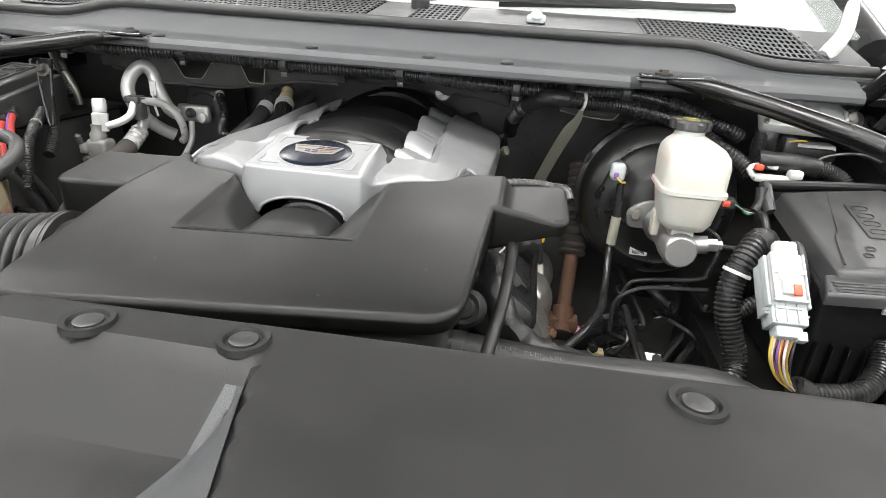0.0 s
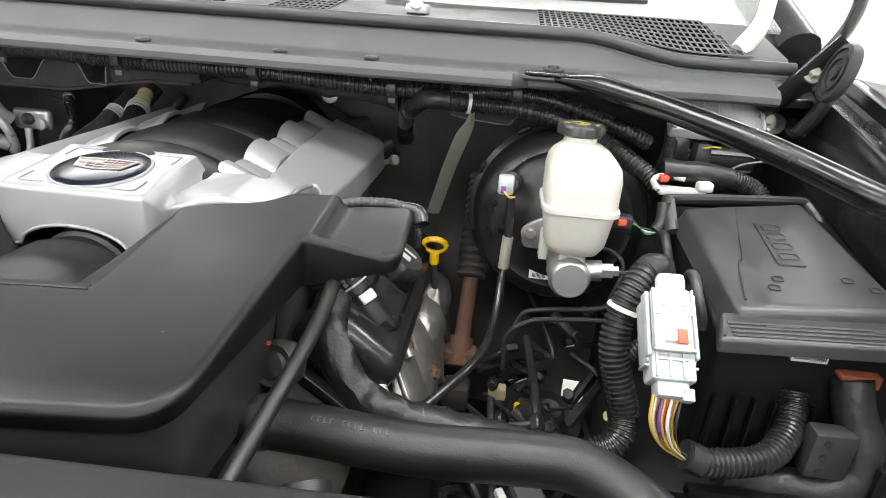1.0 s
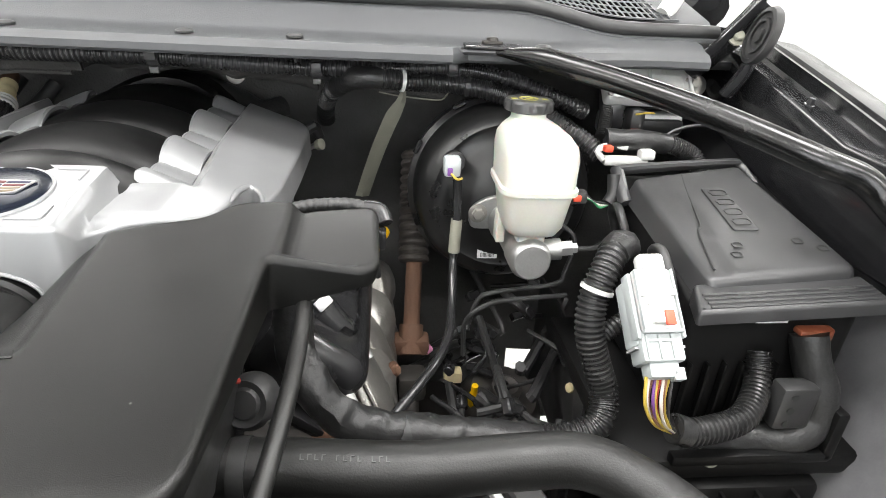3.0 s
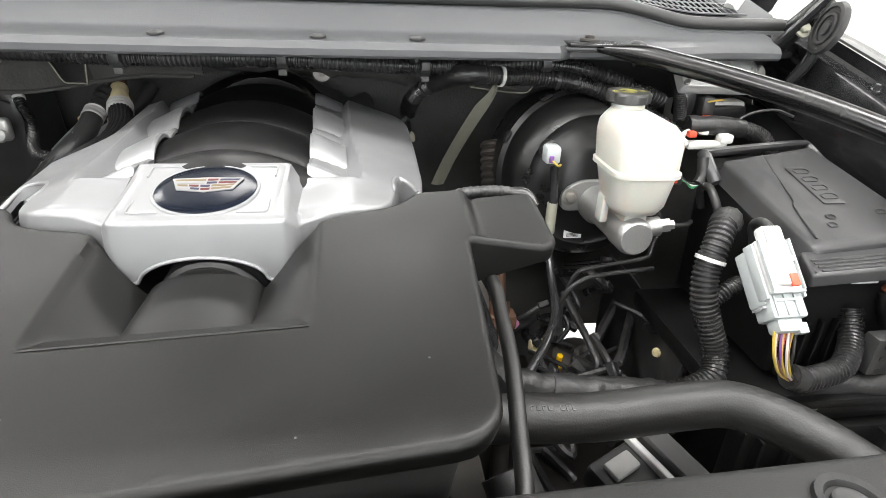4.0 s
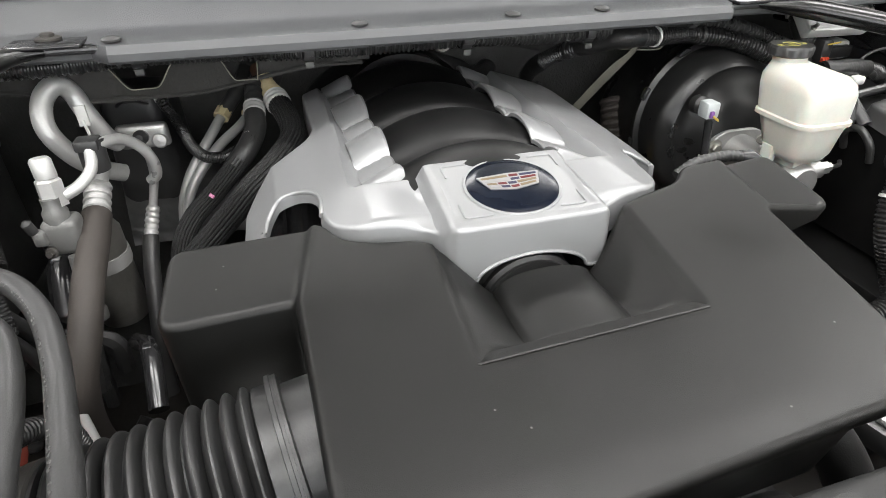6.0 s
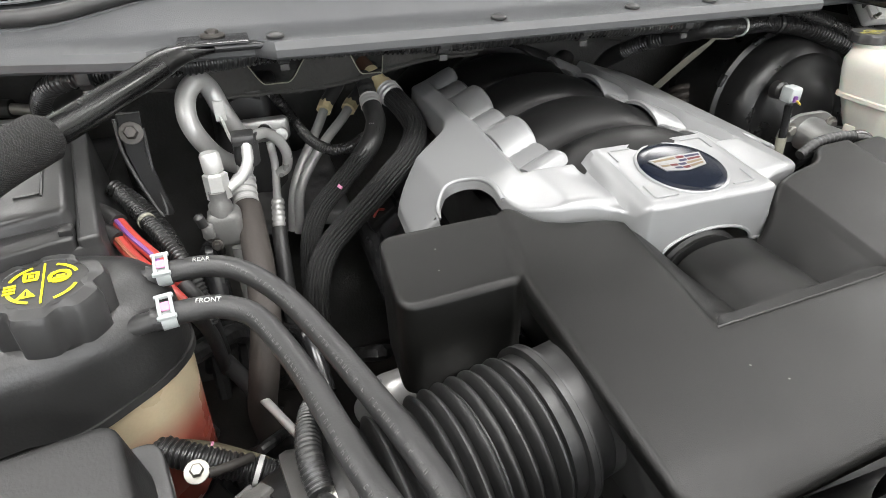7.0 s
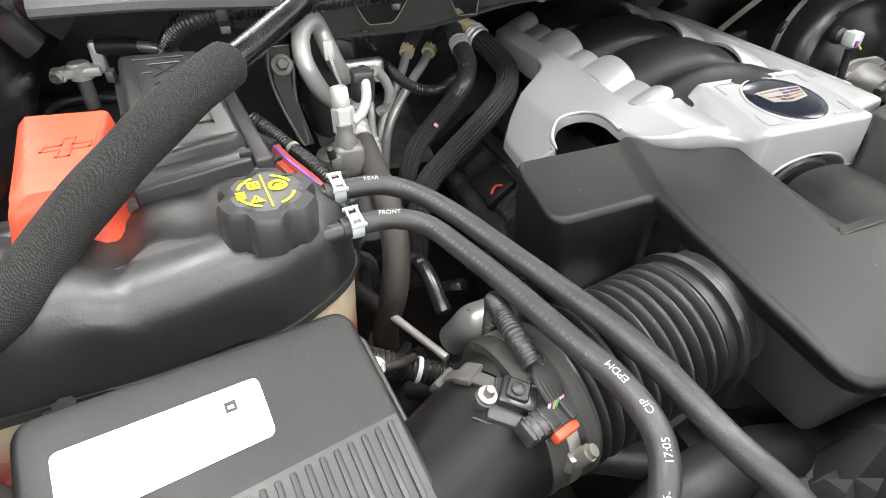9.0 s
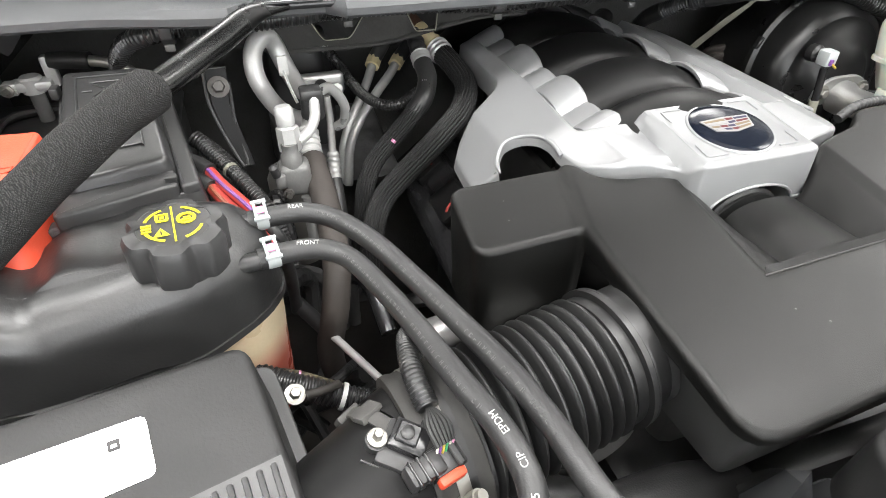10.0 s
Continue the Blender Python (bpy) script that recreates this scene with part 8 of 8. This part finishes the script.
part("case", shell(rounded([(-0.43, 1.145), (-0.36, 1.145), (-0.34, 1.22), (-0.44, 1.22)], 0.015), 1.245, 1.05, edge=0.01, draft=-0.01), "satin", hbx)
part("moulded_rib", tube([(-0.41, 1.143, 1.226), (-0.40, 1.139, 1.232), (-0.385, 1.139, 1.232), (-0.37, 1.143, 1.226)], 0.002, 6), "satin", hbx)

# bracket and rails beside the battery
bk = thing("fender_bracket", (-0.475, 0.93, 1.15), "black folded steel bracket with one bolt", "bracket")
part("plate", loft([[(-0.495, 0.892, 1.303), (-0.476, 0.892, 1.303), (-0.476, 0.896, 1.303), (-0.495, 0.896, 1.303)], [(-0.495, 0.888, 1.268), (-0.480, 0.888, 1.268), (-0.480, 0.892, 1.268), (-0.495, 0.892, 1.268)], [(-0.480, 0.870, 1.21), (-0.468, 0.870, 1.21), (-0.468, 0.874, 1.21), (-0.480, 0.874, 1.21)]]), "runner", bk)
part("edge", tube([(-0.497, 0.890, 1.30), (-0.497, 0.886, 1.266), (-0.481, 0.872, 1.215), (-0.474, 0.871, 1.212), (-0.478, 0.884, 1.25), (-0.476, 0.888, 1.29)], 0.0016, 8), "satin", bk)
part("bolt", bolt_head((-0.486, 0.887, 1.287), (0.1, -1, 0.5), 0.006, 0.010), "grime", bk)
for k, (mat, txt) in enumerate((("wire_red", "red battery cable with a purple stripe"), ("wire_red", "dull red battery cable with a yellow stripe"))):
    bc = thing("battery_cable", (-0.48, 0.8, 1.2), txt, "cable", "battery cables")
    o = Vector((0.0, -0.018 * k, -0.008 * k))
    pts = [Vector((-0.508, 0.838, 1.226)) + o, Vector((-0.498, 0.822, 1.218)) + o, Vector((-0.480, 0.802, 1.204)) + o, Vector((-0.464, 0.786, 1.186)) + o, Vector((-0.456, 0.782, 1.172)) + o]
    part("cable", tube(pts, 0.0054, 12, 0.005), mat, bc)
    part("stripe", tube([p + Vector((-0.001, -0.0025, 0.0037)) for p in pts[:4]], 0.0020, 8, 0.005), "purple" if k == 0 else "orange", bc)
    part("boot", tube([pts[0] + Vector((-0.03, 0.03, 0.006)), pts[0] + Vector((-0.012, 0.014, 0.003)), pts[0]], 0.008, 12, 0.004), "rubber", bc)
    part("end_sleeve", tube([pts[-2], pts[-1], pts[-1] + Vector((0.002, 0.03, -0.05)), pts[-1] + Vector((0.0, 0.06, -0.12))], 0.0065, 10, 0.006), "rubber", bc)
conduit([(-0.515, 0.90, 1.225), (-0.495, 0.865, 1.215), (-0.475, 0.83, 1.205), (-0.458, 0.80, 1.185), (-0.45, 0.78, 1.14)], 0.0075, "slim corrugated conduit beside the battery cables", bands=((0.3, "strap"),))
conduit([(-0.525, 0.92, 1.225), (-0.505, 0.905, 1.21), (-0.485, 0.88, 1.19), (-0.472, 0.85, 1.17)], 0.009, "black corrugated conduit beside the fuse block")
conduit([(-0.50, 0.69, 1.10), (-0.465, 0.672, 1.092), (-0.435, 0.664, 1.078), (-0.405, 0.655, 1.068), (-0.37, 0.65, 1.06), (-0.33, 0.66, 1.04)], 0.0115, "black corrugated conduit with white clip near the tank", bands=((0.45, "white"),), pitch=0.0048)
rdm = thing("support_rod", (-0.41, 0.74, 1.03), "plain steel support rod", "rod")
part("rod", tube([(-0.435, 0.795, 1.045), (-0.385, 0.702, 1.034)], 0.0045, 10), "alu", rdm)
part("sleeve", tube([(-0.455, 0.83, 1.05), (-0.430, 0.785, 1.044)], 0.009, 10), "rubber", rdm)
br = thing("tank_bolt", (-0.468, 0.652, 1.10), "bright bolt with washer below the tank", "bolt")
part("bolt", bolt_head((-0.468, 0.652, 1.105), (0.2, -0.5, 1), 0.005, 0.009), "zinc", br)
part("lug", tube([(-0.46, 0.65, 1.103), (-0.445, 0.655, 1.098), (-0.43, 0.665, 1.09)], 0.004, 10), "grime", br)
rng = random.Random(11)
for k in range(14):
    x, y = rng.uniform(-0.52, -0.30), rng.uniform(0.70, 1.05)
    z = rng.uniform(0.82, 1.0)
    t = thing("loom_branch", (x, y, z), "thin black taped wiring branch low in the bay", "wiring", "low wiring")
    part("branch", wrinkled([(x, y, z), (x + rng.uniform(-0.04, 0.04), y + rng.uniform(-0.06, 0.06), z + rng.uniform(0.0, 0.07)), (x + rng.uniform(-0.08, 0.08), y + rng.uniform(-0.1, 0.1), z + rng.uniform(-0.05, 0.12))], rng.uniform(0.005, 0.012), 8, 0.08), "tape" if k % 3 else "rubber", t)
al = thing("alternator", (-0.22, 0.60, 1.0), "cast alternator with slotted housing under the duct", "alternator")
part("housing", lathe([(0.02, -0.07), (0.06, -0.065), (0.068, -0.05), (0.068, 0.02), (0.055, 0.04), (0.02, 0.042)], (-0.24, 0.63, 1.055), (0, 1, 0.1), 28), "cast", al)
for k in range(12):
    a = 2 * math.pi * k / 12
    part("slot", box((-0.004, -0.012, -0.001), (0.004, 0.012, 0.001), 0.0005, 1, frame_pose(Vector((-0.24 + 0.0685 * math.cos(a), 0.625, 1.055 + 0.0685 * math.sin(a))), (-math.sin(a), 0, math.cos(a)), (math.cos(a), 0, math.sin(a)))), "ink", al)
fbk = thing("shroud_bracket", (-0.16, 0.43, 1.05), "grey ribbed shroud bracket in front of the resonator", "bracket")
def shard(lo, tip, back):
    """A faceted moulded horn: three-sided foot rising to a ridge."""
    b = bmesh.new()
    v = [b.verts.new(q) for q in (*lo, *tip, back)]
    for f in ((0, 1, 3), (1, 4, 3), (1, 2, 4), (2, 5, 4), (0, 3, 5), (3, 4, 5), (0, 5, 2), (0, 2, 1)):
        b.faces.new([v[k] for k in f])
    return b


for k, (x, y, w, tall, lean) in enumerate(((-0.205, 0.452, 0.030, 0.050, -0.012), (-0.178, 0.444, 0.026, 0.036, 0.004), (-0.130, 0.462, 0.040, 0.052, 0.014), (-0.095, 0.448, 0.034, 0.046, 0.010), (-0.150, 0.436, 0.030, 0.040, -0.006))):
    z = 1.055
    part("horn", shard(((x - w, y - 0.02, z - 0.03), (x + w, y - 0.024, z - 0.03), (x + 0.2 * w, y + 0.03, z - 0.03)), ((x + lean - 0.008, y - 0.006, z + tall), (x + lean + 0.012, y + 0.002, z + tall - 0.006)), (x + lean, y + 0.012, z + tall - 0.014)), "cowl", fbk)
part("cross_bar", tube([(-0.215, 0.455, 1.030), (-0.15, 0.458, 1.042), (-0.06, 0.462, 1.050)], 0.012, 8, 0.008), "cowl", fbk)
part("fan_hose", tube([(-0.30, 0.49, 1.0), (-0.25, 0.50, 1.035), (-0.18, 0.505, 1.035), (-0.10, 0.51, 1.0)], 0.026, 16, 0.01), "rubber", fbk)
# shapes low under the duct and beside the tank
for k, (a, b2, c, r_, m_) in enumerate((((-0.36, 0.60, 0.98), (-0.31, 0.56, 1.03), (-0.24, 0.53, 1.02), 0.016, "rubber"), ((-0.42, 0.72, 0.98), (-0.37, 0.66, 1.02), (-0.32, 0.62, 0.99), 0.012, "satin"),
                                        ((-0.40, 0.90, 1.02), (-0.37, 0.84, 1.05), (-0.36, 0.78, 1.02), 0.010, "gloss"), ((-0.45, 0.98, 1.10), (-0.455, 0.93, 1.12), (-0.45, 0.88, 1.08), 0.013, "gloss"))):
    t = thing("coolant_branch", a, "black rubber branch hose low beside the engine", "hose", "low hoses")
    part("hose", tube([a, b2, c], r_, 14, 0.006), m_, t)
    part("hose_clip", tube([Vector(b2) - Vector((0.004, 0, 0)), Vector(b2), Vector(b2) + Vector((0.004, 0, 0))], r_ * 1.12, 14, 0.002), "alu" if k == 1 else "gloss", t)
vd = thing("accumulator", (-0.435, 1.0, 1.0), "dark metal refrigerant accumulator under the service valve", "accumulator")
part("canister", lathe([(0.01, 0.0), (0.028, 0.004), (0.030, 0.02), (0.030, 0.13), (0.024, 0.142), (0.014, 0.146), (0.002, 0.147)], (-0.432, 0.985, 1.0), (0, -0.05, 1), 26), "shield", vd)
part("band", lathe([(0.0312, 0.085), (0.0316, 0.088), (0.0316, 0.100), (0.0312, 0.103)], (-0.432, 0.985, 1.0), (0, -0.05, 1), 26), "alu", vd)
